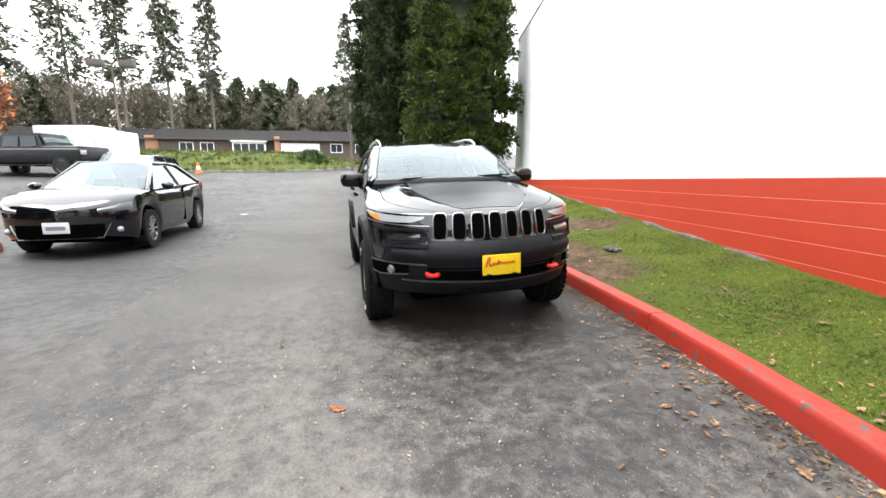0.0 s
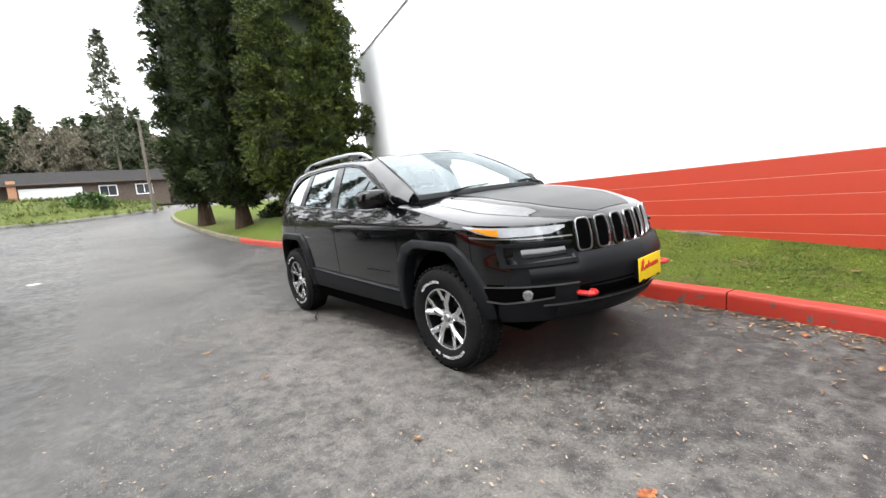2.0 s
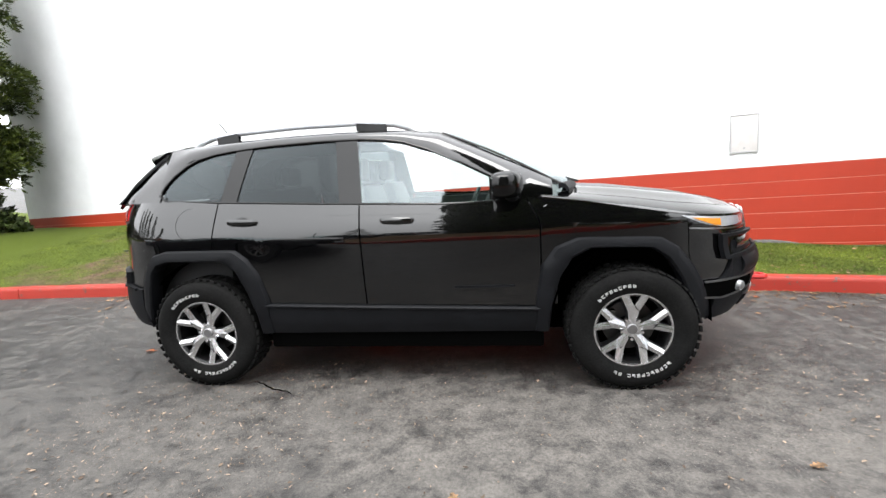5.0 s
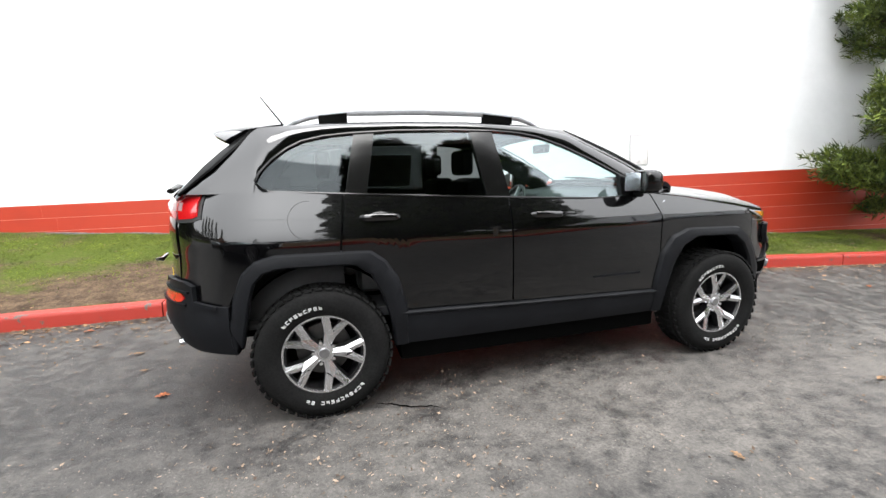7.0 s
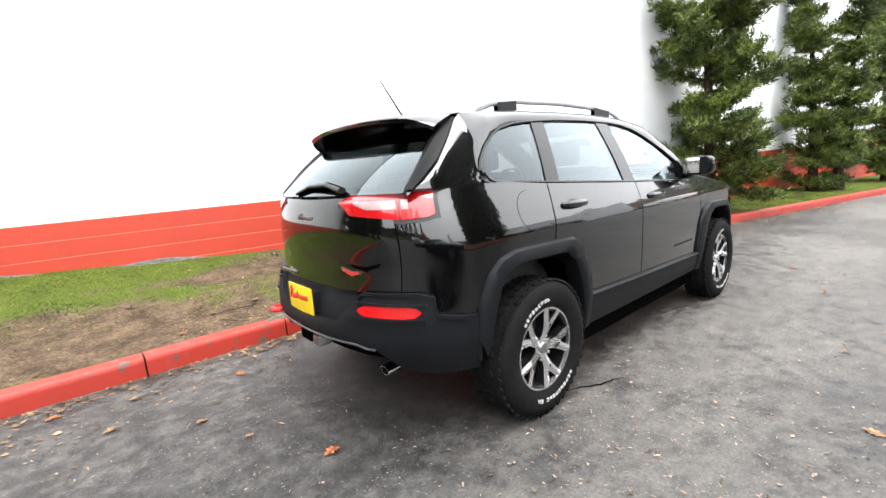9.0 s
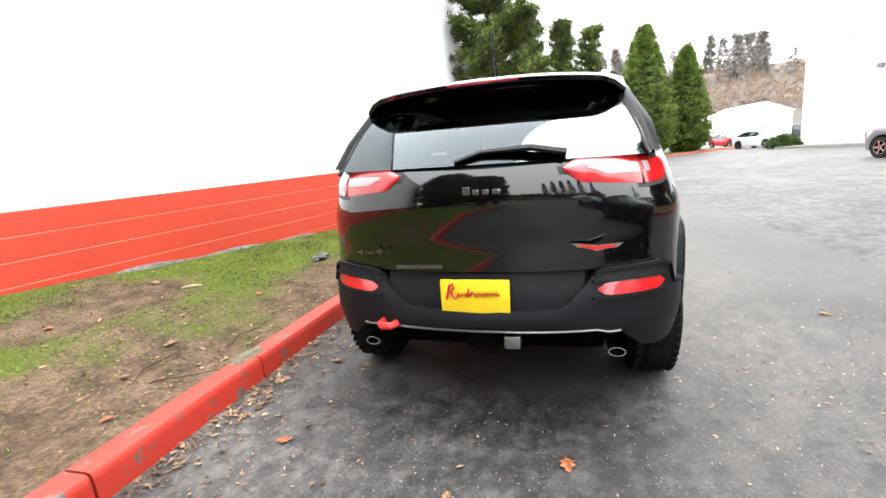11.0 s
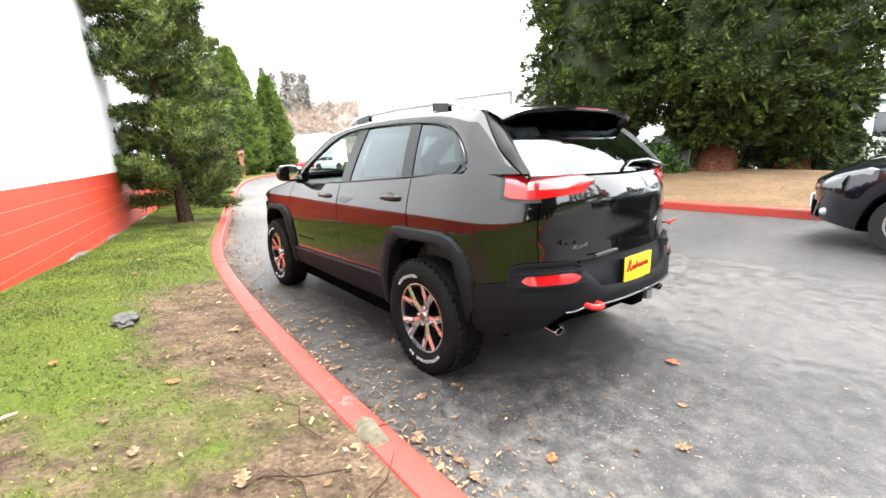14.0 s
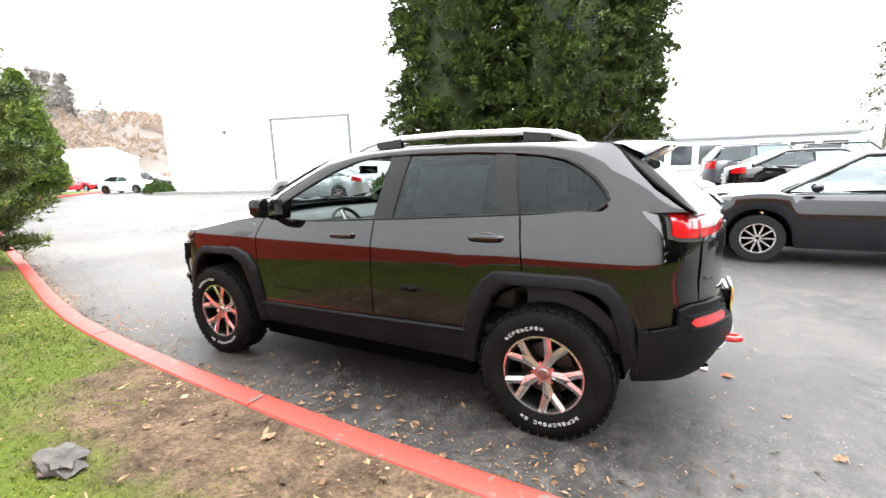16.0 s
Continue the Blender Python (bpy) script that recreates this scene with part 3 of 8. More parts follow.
tagged(from_lists("tree_island", iv, ifc, MULCH, None, "", 60, False), "bark mulch bed under the evergreen trees", "ground", kind="structure")



# ---- the black off-road car: x ahead, y to its left, origin on the ground between the axles ----
HUB_X, HUB_Z = 1.36, 0.368
NOSE = [(0.34, 2.16), (0.42, 2.25), (0.5, 2.3), (0.6, 2.335), (0.7, 2.335), (0.77, 2.31), (0.81, 2.275), (0.9, 2.262), (1.0, 2.235), (1.05, 2.19), (1.3, 2.1)]
TAIL = [(0.38, -2.19), (0.46, -2.24), (0.56, -2.265), (0.68, -2.25), (0.78, -2.215), (0.9, -2.2), (1.1, -2.205), (1.2, -2.185), (1.28, -2.13), (1.4, -2.0)]
WIDTH = [(0.3, 0.85), (0.42, 0.875), (0.55, 0.893), (0.72, 0.901), (0.9, 0.9035), (1.0, 0.903), (1.02, 0.9), (1.05, 0.891), (1.09, 0.878), (1.13, 0.864), (1.17, 0.849), (1.21, 0.833), (1.24, 0.82), (1.35, 0.78)]
BELT = [(-2.3, 1.26), (-1.55, 1.25), (-1.19, 1.228), (-0.52, 1.19), (0.31, 1.148), (0.6, 1.15), (0.85, 1.165), (1.1, 1.13), (1.3, 1.09), (1.6, 1.035), (1.8, 1.015), (2.0, 1.0), (2.3, 0.985)]
SIDE_F, SIDE_R = 1.45, -1.45


def car_edge(u, z):
    """Half the outline of the car at height z: u 0 nose, 1 to 2 flank, 3 tail."""
    w = lerp(WIDTH, z)
    if u <= 1:
        t = max(0.0, u) * math.pi / 2
        x = SIDE_F + (lerp(NOSE, z) - SIDE_F) * max(0.0, math.cos(t)) ** (2 / 2.5)
        y = w * math.sin(t) ** (2 / 1.72)
    elif u <= 2:
        x = SIDE_F + (SIDE_R - SIDE_F) * (u - 1)
        y = w
    else:
        t = max(0.0, 3 - u) * math.pi / 2
        x = SIDE_R + (lerp(TAIL, z) - SIDE_R) * max(0.0, math.cos(t)) ** (2 / 3.2)
        y = w * math.sin(t) ** (2 / 2.4)
    return x, y * (1 - 0.012 * (x / 1.5) ** 2 if abs(x) < 1.5 else 0.988)


def u_at_x(x, z=0.85):
    if x > SIDE_F:
        c = min(1.0, (x - SIDE_F) / (lerp(NOSE, z) - SIDE_F)) ** (2.5 / 2)
        return math.acos(c) / (math.pi / 2)
    if x >= SIDE_R:
        return 1 + (SIDE_F - x) / (SIDE_F - SIDE_R)
    c = min(1.0, (x - SIDE_R) / (lerp(TAIL, z) - SIDE_R)) ** (3.2 / 2)
    return 3 - math.acos(c) / (math.pi / 2)


def u_at_y(y, z, front=True):
    s = min(1.0, abs(y) / (lerp(WIDTH, z) * 0.988))
    if front:
        return math.asin(s ** (1.72 / 2)) / (math.pi / 2)
    return 3 - math.asin(s ** (2.4 / 2)) / (math.pi / 2)


def car_point(u, z, off=0.0):
    x, y = car_edge(u, z)
    e = 0.004
    xa, ya = car_edge(max(0, u - e), z)
    xb, yb = car_edge(min(3, u + e), z)
    xc, yc = car_edge(u, z + 0.01)
    t, k = Vector((xb - xa, yb - ya, 0)), Vector((xc - x, yc - y, 0.01))
    n = t.cross(k).normalized()
    if n.dot(Vector((x, y, 0))) < 0:
        n = -n
    return Vector((x, y, z)) + n * off, n


def panel(name, u0, u1, nu, zl, zu, nv, m, parent, side=-1, off=0.0, thick=0.012, label="", bow=0.0):
    """A body panel on the car's outline, between two heights, on one side or (side 0) across the middle."""
    f = lambda v, a: v(a) if callable(v) else v
    un0, un1 = f(u0, 0.8), f(u1, 0.8)
    us = [i / nu for i in range(nu + 1)]
    out, back = [], []
    for s in us:
        un = un0 + (un1 - un0) * s
        lo, hi = f(zl, un), f(zu, un)
        ro, rb = [], []
        for j in range(nv + 1):
            v = j / nv
            z = lo + (hi - lo) * v
            u = f(u0, z) + (f(u1, z) - f(u0, z)) * s
            o = off + bow * math.sin(math.pi * v)
            p, n = car_point(u, z, o)
            ro.append(p)
            rb.append(p - n * thick)
        out.append(ro)
        back.append(rb)
    if side == 0:
        fl = lambda rows: [[Vector((p.x, -p.y, p.z)) for p in r] for r in rows]
        if un0 == 0:
            out, back = fl(out)[:0:-1] + out, fl(back)[:0:-1] + back
        else:
            out, back = out + fl(out)[-2::-1], back + fl(back)[-2::-1]
    elif side < 0:
        out = [[Vector((p.x, -p.y, p.z)) for p in r] for r in out]
        back = [[Vector((p.x, -p.y, p.z)) for p in r] for r in back]
    return from_lists(name, *sheet(out, back), m, parent, label)


FLARE_R_OUT = [(-1.82, 0.56), (-1.79, 0.72), (-1.74, 0.84), (-1.67, 0.905), (-1.57, 0.932), (-1.08, 0.925), (-1.0, 0.865), (-0.93, 0.76), (-0.885, 0.59), (-0.88, 0.36)]
FLARE_R_IN = [(-1.765, 0.44), (-1.72, 0.66), (-1.68, 0.79), (-1.63, 0.84), (-1.55, 0.862), (-1.17, 0.855), (-1.08, 0.79), (-1.02, 0.66), (-0.975, 0.5), (-0.965, 0.36)]
FLARE_F_OUT = [(0.8, 0.36), (0.815, 0.58), (0.85, 0.77), (0.93, 0.875), (1.06, 0.925), (1.5, 0.912), (1.6, 0.85), (1.69, 0.74), (1.77, 0.6), (1.82, 0.42)]
FLARE_F_IN = [(0.885, 0.36), (0.905, 0.54), (0.95, 0.7), (1.02, 0.81), (1.13, 0.865), (1.45, 0.855), (1.54, 0.79), (1.61, 0.68), (1.67, 0.54), (1.7, 0.42)]


def arch(x, low):
    """Lower edge of the painted flank."""
    z = low
    for pts in (FLARE_R_OUT, FLARE_F_OUT):
        if pts[0][0] < x < pts[-1][0]:
            z = max(z, lerp(pts, x) - 0.015)
    return z


def build_wheel(car, x, side, spin=0.0):
    w = new("wheel")
    w.parent = car
    w.matrix_local = Matrix.Translation((x, side * 0.812, HUB_Z)) @ (Matrix.Identity(4) if side > 0 else Matrix.Rotation(math.pi, 4, "Z"))
    # the outer face looks along +y
    prof = [(0.222, -0.1), (0.25, -0.115), (0.30, -0.122), (0.335, -0.112), (0.355, -0.095), (0.3665, -0.06), (0.368, 0), (0.3665, 0.06), (0.355, 0.095), (0.335, 0.112), (0.30, 0.122), (0.25, 0.115), (0.222, 0.1)]
    n = 64
    rows = [[(r * math.cos(2 * math.pi * i / n), y, r * math.sin(2 * math.pi * i / n)) for r, y in prof] for i in range(n)]
    tyre = from_lists("tyre", *sheet(rows, closed=True), RUBBER, w, "all-terrain tyre with raised white sidewall lettering")
    bm = bmesh.new()
    for i in range(44):
        a = 2 * math.pi * i / 44
        for (yc, wd, tw) in ((-0.075, 0.048, 0.25), (-0.025, 0.04, -0.3), (0.025, 0.04, 0.3), (0.075, 0.048, -0.25)):
            m4 = Matrix.Rotation(-(a + (0.07 if abs(yc) < 0.05 else 0)), 4, "Y") @ Matrix.Translation((0.368 if abs(yc) < 0.05 else 0.361, yc, 0)) @ Matrix.Rotation(tw, 4, "X") @ Matrix.Rotation(math.copysign(0.35, -yc) if abs(yc) > 0.05 else 0, 4, "Z")
            box_bm(bm, -0.006, 0.006, -wd / 2, wd / 2, -0.018, 0.018, m=m4)
    part("tread", bm, RUBBER, w, smooth=0)
    # raised bars where the lettering runs
    bm = bmesh.new()
    for a0, count in ((70, 9), (262, 13)):
        for i in range(count):
            if count == 13 and i == 10:
                continue
            a = radians(a0 + (i - count / 2) * 5.6)
            for dr, wd in ((0.0, 0.0045), (0.0075, 0.003), (-0.0075, 0.003)):
                if (i * 7 + int(dr * 1000)) % 4 == 3:
                    continue
                m4 = Matrix.Rotation(-a, 4, "Y") @ Matrix.Translation((0.272 + dr, 0.1195, 0))
                box_bm(bm, -0.0019, 0.0019, -0.002, 0.0025, -0.0072, 0.0072, m=m4)
            m4 = Matrix.Rotation(-(a - 0.028), 4, "Y") @ Matrix.Translation((0.272, 0.1195, 0))
            box_bm(bm, -0.009, 0.009, -0.002, 0.0025, -0.0018, 0.0018, m=m4)
    tagged(part("white_lettering", bm, WHITEPAINT, w, "raised white bars on the sidewall", smooth=0), kind="stuff")
    rim = disc_ring("rim", 0.212, 0.228, 0.098, -0.1, ALLOY, w, "machined silver alloy rim with dark pockets", 48)
    disc_ring("barrel", 0.2, 0.2115, 0.085, -0.1, ALLOYDARK, w, "", 40)
    disc_ring("rim_back", 0.03, 0.2, -0.03, -0.05, DARK, w, "", 32)
    disc_ring("brake_disc", 0.06, 0.15, -0.005, -0.02, DISC, w, "grey steel brake disc", 36)
    box("caliper", (0.08, 0.15, -0.03, 0.025, 0.01, 0.1), DISC, w, "grey brake caliper", 0.01)
    # five forked spokes: dark forms with a bright face
    for i in range(5):
        rot = Matrix.Rotation(-(2 * math.pi * i / 5 + math.pi / 2 + spin), 4, "Y")

        def flat(poly, y0, y1):
            k = len(poly)
            vs = [rot @ Vector((r, y0(r), t)) for r, t in poly] + [rot @ Vector((r, y1(r), t * 1.08)) for r, t in poly]
            fs = [tuple(range(k)), tuple(reversed(range(k, 2 * k)))] + [(a, (a + 1) % k, k + (a + 1) % k, k + a) for a in range(k)]
            return vs, fs
        face = lambda r: 0.062 + 0.03 * (r / 0.2)
        rear = lambda r: face(r) - 0.0045
        fork = [(0.04, -0.02), (0.108, -0.031), (0.208, -0.08), (0.214, -0.037), (0.148, -0.004), (0.148, 0.004), (0.214, 0.037), (0.208, 0.08), (0.108, 0.031), (0.04, 0.02)]
        for k, (tri) in enumerate(((0, 1, 4, 5, 8, 9), (1, 2, 3, 4), (5, 6, 7, 8))):
            ends = ((0, 9), (4, 5)) if k == 0 else (((1, 4), (2, 3)) if k == 1 else ((8, 5), (7, 6)))
            P_ = lambda j, up=0.0: Vector((fork[j][0], face(fork[j][0]) + up, fork[j][1]))
            m1, m2 = [(P_(a_) + P_(b_)) / 2 + Vector((0, 0.008, 0)) for a_, b_ in ends]
            left = [0, 1, 4] if k == 0 else ([1, 2] if k == 1 else [8, 7])
            right = [9, 8, 5] if k == 0 else ([4, 3] if k == 1 else [5, 6])
            v = [rot @ q for q in [m1] + [P_(j) for j in left] + [m2] + [P_(j) for j in right]]
            nl = len(left)
            f = [tuple([0] + list(range(1, nl + 1)) + [nl + 1]), tuple([0, nl + 1] + list(range(2 * nl + 1, nl + 1, -1)))]
            v2, f2 = flat([fork[j] for j in tri], lambda r: face(r) - 0.004, lambda r: face(r) - 0.05)
            from_lists("spoke_web", v2, f2, ALLOYDARK, w, "", 20)
            from_lists("spoke" if k == 0 else "spoke_arm", v, f, ALLOY, w, "", 20)
    bm = bmesh.new()
    bmesh.ops.create_cone(bm, cap_ends=True, segments=24, radius1=0.055, radius2=0.05, depth=0.03, matrix=Matrix.Translation((0, 0.06, 0)) @ Matrix.Rotation(-math.pi / 2, 4, "X"))
    part("hub_centre", bm, ALLOY, w)
    bm = bmesh.new()
    bmesh.ops.create_cone(bm, cap_ends=True, segments=24, radius1=0.03, radius2=0.027, depth=0.012, matrix=Matrix.Translation((0, 0.08, 0)) @ Matrix.Rotation(-math.pi / 2, 4, "X"))
    part("hub_cap", bm, SATIN, w, "silver hub cap")
    for i in range(5):
        a = 2 * math.pi * (i + 0.5) / 5 + math.pi / 2 + spin
        bm = bmesh.new()
        bmesh.ops.create_cone(bm, cap_ends=True, segments=8, radius1=0.0125, radius2=0.01, depth=0.022, matrix=Matrix.Translation((0.06 * math.cos(a), 0.068, 0.062 * math.sin(a))) @ Matrix.Rotation(-math.pi / 2, 4, "X"))
        part("wheel_nut", bm, CHROME, w)
    return w


def green_y(x, z):
    """Half width of the cabin's flank."""
    yb = lerp([(-2.15, 0.66), (-2.02, 0.722), (-1.9, 0.772), (-1.6, 0.806), (-1.2, 0.823), (-0.5, 0.831), (0.3, 0.831), (0.7, 0.815), (1.0, 0.76)], x)
    return yb - 0.36 * (z - 1.2) - 0.25 * (z - 1.2) ** 2


DLO = [(-1.645, 1.305), (-1.62, 1.35), (-1.56, 1.415), (-1.48, 1.475), (-1.4, 1.515), (-1.28, 1.543), (-1.15, 1.558), (-0.88, 1.575), (-0.54, 1.58), (-0.26, 1.575), (-0.1, 1.562), (0.03, 1.537), (0.19, 1.48), (0.39, 1.385), (0.6, 1.275), (0.75, 1.18)]
ROOF = [(-1.7, 1.622), (-1.5, 1.64), (-1.2, 1.66), (-0.8, 1.672), (-0.4, 1.672), (0, 1.655), (0.2, 1.632), (0.34, 1.6)]


def rim_point(x):
    """The upper edge of the cabin's flank: roof edge, then windscreen pillar or rear glass edge."""
    if x > 0.24:
        u = (x - 0.24) / (1.0 - 0.24)
        return Vector((x, 0.605 + (0.735 - 0.605) * u, 1.598 + (1.228 - 1.598) * u - 0.03 * u * (u - 1)))
    if x > -1.62:
        return Vector((x, 0.605 + 0.015 * smooth(0.8, 1.62, -x), lerp(ROOF, x) - 0.034))
    u = (-1.62 - x) / 0.41
    return Vector((x, 0.62 + 0.078 * u, 1.596 - 0.355 * u + 0.05 * u * (1 - u)))


def cabin_strip(car, side):
    xs = list(np.linspace(-2.035, -1.655, 12)) + [-1.644 + 0.01 * i for i in range(20)] + list(np.linspace(-1.43, 0.25, 36)) + list(np.linspace(0.29, 0.93, 16))
    out, back = [], []
    for x in xs:
        top = rim_point(x)
        if x > 0.72:
            lo = z1 = lerp(BELT, x) - 0.02
        elif x > -1.645:
            lo = z1 = lerp(DLO, x) + 0.012
        else:
            belt = lerp(BELT, x)
            lo = min(belt - 0.005, top.z - 0.012)
            z1 = max(lo + 0.004, min(1.317, belt + (top.z - belt) * 0.35))
        z1 = min(z1, top.z - 0.005)
        pts = [Vector((x, green_y(x, z), z)) for z in (lo, lo + (z1 - lo) * 0.5)] if z1 > lo else [Vector((x, green_y(x, z1), z1 - e)) for e in (0.0008, 0.0004)]
        a = Vector((x, green_y(x, z1), z1))
        for j in range(9):
            v = j / 8
            p = a.lerp(top, v)
            k_ = min(1.0, (top.z - z1) / 0.12) * lerp([(-2.04, 0.12), (-1.68, 0.4), (-1.3, 1.0)], x)
            p.y += 0.026 * k_ * math.sin(math.pi * v)
            p.z += 0.012 * k_ * math.sin(math.pi * v)
            pts.append(p)
        out.append([(p.x, side * p.y, p.z) for p in pts])
        back.append([(p.x, side * (p.y - 0.02), p.z - 0.012) for p in pts])
    return from_lists("cabin_side", *sheet(out, back), PAINT, car)


def side_glass(name, car, x0, x1, slant, m, side, label):
    """Window between belt and the top line. slant: how far the edges lean back at the top."""
    out = []
    nu, nv = 22, 8
    for i in range(nu + 1):
        r = []
        for j in range(nv + 1):
            v = j / nv
            xa = x0 + slant[0] * v
            xb = x1 + slant[1] * v
            x = xa + (xb - xa) * i / nu
            lo = lerp(BELT, x) + 0.004 + 0.05 * max(0.0, (-1.575 - x) / 0.07) ** 2
            hi = max(lo + 0.004, lerp(DLO, x) - 0.004)
            z = lo + (hi - lo) * v
            y = green_y(x, z) - 0.006
            r.append((x, side * y, z))
        out.append(r)
    return from_lists(name, *sheet(out), m, car, label)


def pillar(car, x0, x1, slant, side):
    out, back = [], []
    for i in range(3):
        r, k = [], []
        for j in range(7):
            v = j / 6
            x = x0 + (x1 - x0) * i / 2 + slant * v
            lo, hi = lerp(BELT, x) + 0.002, lerp(DLO, x) + 0.004
            z = lo + (hi - lo) * v
            y = green_y(x, z) + 0.001
            r.append((x, side * y, z))
            k.append((x, side * (y - 0.05), z))
        out.append(r)
        back.append(k)
    return from_lists("door_pillar", *sheet(out, back), GLOSSBLACK, car, "gloss black window pillar")


def build_suv():
    car = thing("off_road_suv", "black compact off-road SUV with red tow hooks and yellow dealer plates", "car", Matrix.Rotation(math.atan(0.0245), 4, "X"))
    X = lambda u: car_edge(u, 0.85)[0]
    belt = lambda u: lerp(BELT, X(u))
    zplast_f = lambda u: lerp([(0, 0.8), (u_at_y(0.46, 0.85), 0.8), (u_at_y(0.52, 0.85), 0.895), (u_at_y(0.76, 0.85), 0.905), (u_at_x(1.93), 0.8), (u_at_x(1.85), 0.66), (u_at_x(1.78), 0.6), (1, 0.6)], u)
    zplast_r = lambda u: lerp([(2, 0.67), (u_at_x(-1.83), 0.675), (u_at_x(-1.96), 0.7), (u_at_y(0.77, 0.8, False), 0.775), (u_at_y(0.72, 0.8, False), 0.795), (u_at_y(0.48, 0.8, False), 0.79), (u_at_y(0.40, 0.8, False), 0.7), (u_at_y(0.33, 0.8, False), 0.64), (3, 0.625)], u)
    seam_f = lambda z: u_at_x(0.845 - 0.1 * max(0, z - 1.02) / 0.2)
    seam_m = lambda z: u_at_x(-0.235 - 0.015 * (z - 0.9))
    seam_r = lambda z: u_at_x(-1.235 + 0.04 * max(0, z - 0.95) / 0.3)
    g = 0.004
    # painted shell
    panel("front_fascia", 0, u_at_x(1.66), 34, zplast_f, belt, 10, PAINT, car, 0, label="gloss black nose panel")
    for s in (-1, 1):
        panel("front_fender", u_at_x(1.655), lambda z: seam_f(z) - g * 0.4, 30, lambda u: arch(X(u), 0.5), belt, 12, PAINT, car, s)
        d = panel("front_door", lambda z: seam_f(z) + g * 0.4, lambda z: seam_m(z) - g * 0.4, 20, 0.5, belt, 14, PAINT, car, s)
        e = panel("rear_door", lambda z: seam_m(z) + g * 0.4, lambda z: seam_r(z) - g * 0.4, 24, lambda u: arch(X(u), 0.5), belt, 14, PAINT, car, s)
        panel("rear_quarter", lambda z: seam_r(z) + g * 0.4, u_at_y(0.66, 0.9, False), 34, lambda u: arch(X(u), zplast_r(u) - 0.01) if u > 2 else arch(X(u), 0.5), belt, 14, PAINT, car, s)
        # sill cladding with a bright edge line
        panel("sill_cladding", u_at_x(0.87), u_at_x(-0.93), 16, lambda u: 0.36, lambda u: lerp([(-0.9, 0.555), (0.85, 0.508)], X(u)), 5, PLASTIC, car, s, 0.012, 0.05, "grey textured plastic sill cladding", 0.008)
        panel("sill_ridge", u_at_x(0.86), u_at_x(-0.92), 16, lambda u: lerp([(-0.9, 0.545), (0.85, 0.498)], X(u)), lambda u: lerp([(-0.9, 0.563), (0.85, 0.516)], X(u)), 3, PLASTIC, car, s, 0.02, 0.02, "", 0.01)
        panel("door_moulding", u_at_x(0.69), u_at_x(0.33), 6, lambda u: 0.642, lambda u: 0.656, 1, PLASTIC, d, s, 0.004, 0.004)
        for dr, hx, hz in ((d, 0.0, 1.068), (e, -1.015, 1.1)):
            hy = lerp(WIDTH, hz) * 0.99
            h = tube("door_handle", [(hx + 0.105, s * (hy - 0.002), hz - 0.006), (hx + 0.085, s * (hy + 0.026), hz - 0.002), (hx, s * (hy + 0.036), hz + 0.002), (hx - 0.085, s * (hy + 0.026), hz + 0.002), (hx - 0.105, s * (hy - 0.002), hz)],
                     [0.012, 0.015, 0.017, 0.015, 0.012], PAINT, dr, "gloss black door handle", 10, (0.7, 1.15))
            bm = bmesh.new()
            bmesh.ops.create_uvsphere(bm, u_segments=16, v_segments=8, radius=1, matrix=Matrix.Translation((hx, s * (hy - 0.006), hz - 0.004)) @ Matrix.Diagonal((0.07, 0.012, 0.034, 1)))
            part("handle_cup", bm, GLOSSBLACK, dr)
        # flares
        for outl, innl in ((FLARE_R_OUT, FLARE_R_IN), (FLARE_F_OUT, FLARE_F_IN)):
            rows = []
            n = 48
            for i in range(n + 1):
                t = i / n * (len(outl) - 1)
                k = min(int(t), len(outl) - 2)
                o = [outl[k][j] + (outl[k + 1][j] - outl[k][j]) * (t - k) for j in (0, 1)]
                q = [innl[k][j] + (innl[k + 1][j] - innl[k][j]) * (t - k) for j in (0, 1)]
                r = []
                for f_, off in ((-0.06, -0.02), (0.0, 0.006), (0.12, 0.024), (0.5, 0.034), (0.88, 0.036), (1.0, 0.026), (1.04, -0.005), (1.0, -0.07), (0.5, -0.05)):
                    x, z = o[0] + (q[0] - o[0]) * f_, o[1] + (q[1] - o[1]) * f_
                    p, nn = car_point(u_at_x(x, z), z, 0)
                    r.append((p.x, s * (p.y + off), p.z))
                r.append(r[0])
                rows.append(r)
            from_lists("wheel_arch_flare", *sheet(rows), PLASTIC, car, "grey textured plastic wheel arch flare", 40)
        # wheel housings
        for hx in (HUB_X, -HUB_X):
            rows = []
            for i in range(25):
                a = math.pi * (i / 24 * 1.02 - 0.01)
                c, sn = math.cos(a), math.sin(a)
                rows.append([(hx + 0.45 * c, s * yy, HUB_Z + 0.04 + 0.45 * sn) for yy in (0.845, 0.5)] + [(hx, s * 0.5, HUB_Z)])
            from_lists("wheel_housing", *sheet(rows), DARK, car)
            build_wheel(car, hx, s, 0.35 if hx < 0 else 0.04)
        box("mud_guard", (-1.82, -1.79, min(s * 0.72, s * 0.87), max(s * 0.72, s * 0.87), 0.44, 0.6), PLASTIC, car, "", 0.008)
    # bumpers
    fb = panel("front_bumper", 0, u_at_x(1.8), 36, 0.4, zplast_f, 10, PLASTIC, car, 0, 0.012, 0.04, "grey textured plastic front bumper", 0.006)
    beam_hi = lambda u: lerp([(0, 0.792), (u_at_y(0.47, 0.75), 0.792), (u_at_y(0.5, 0.75), 0.752), (u_at_x(1.9), 0.75)], u)
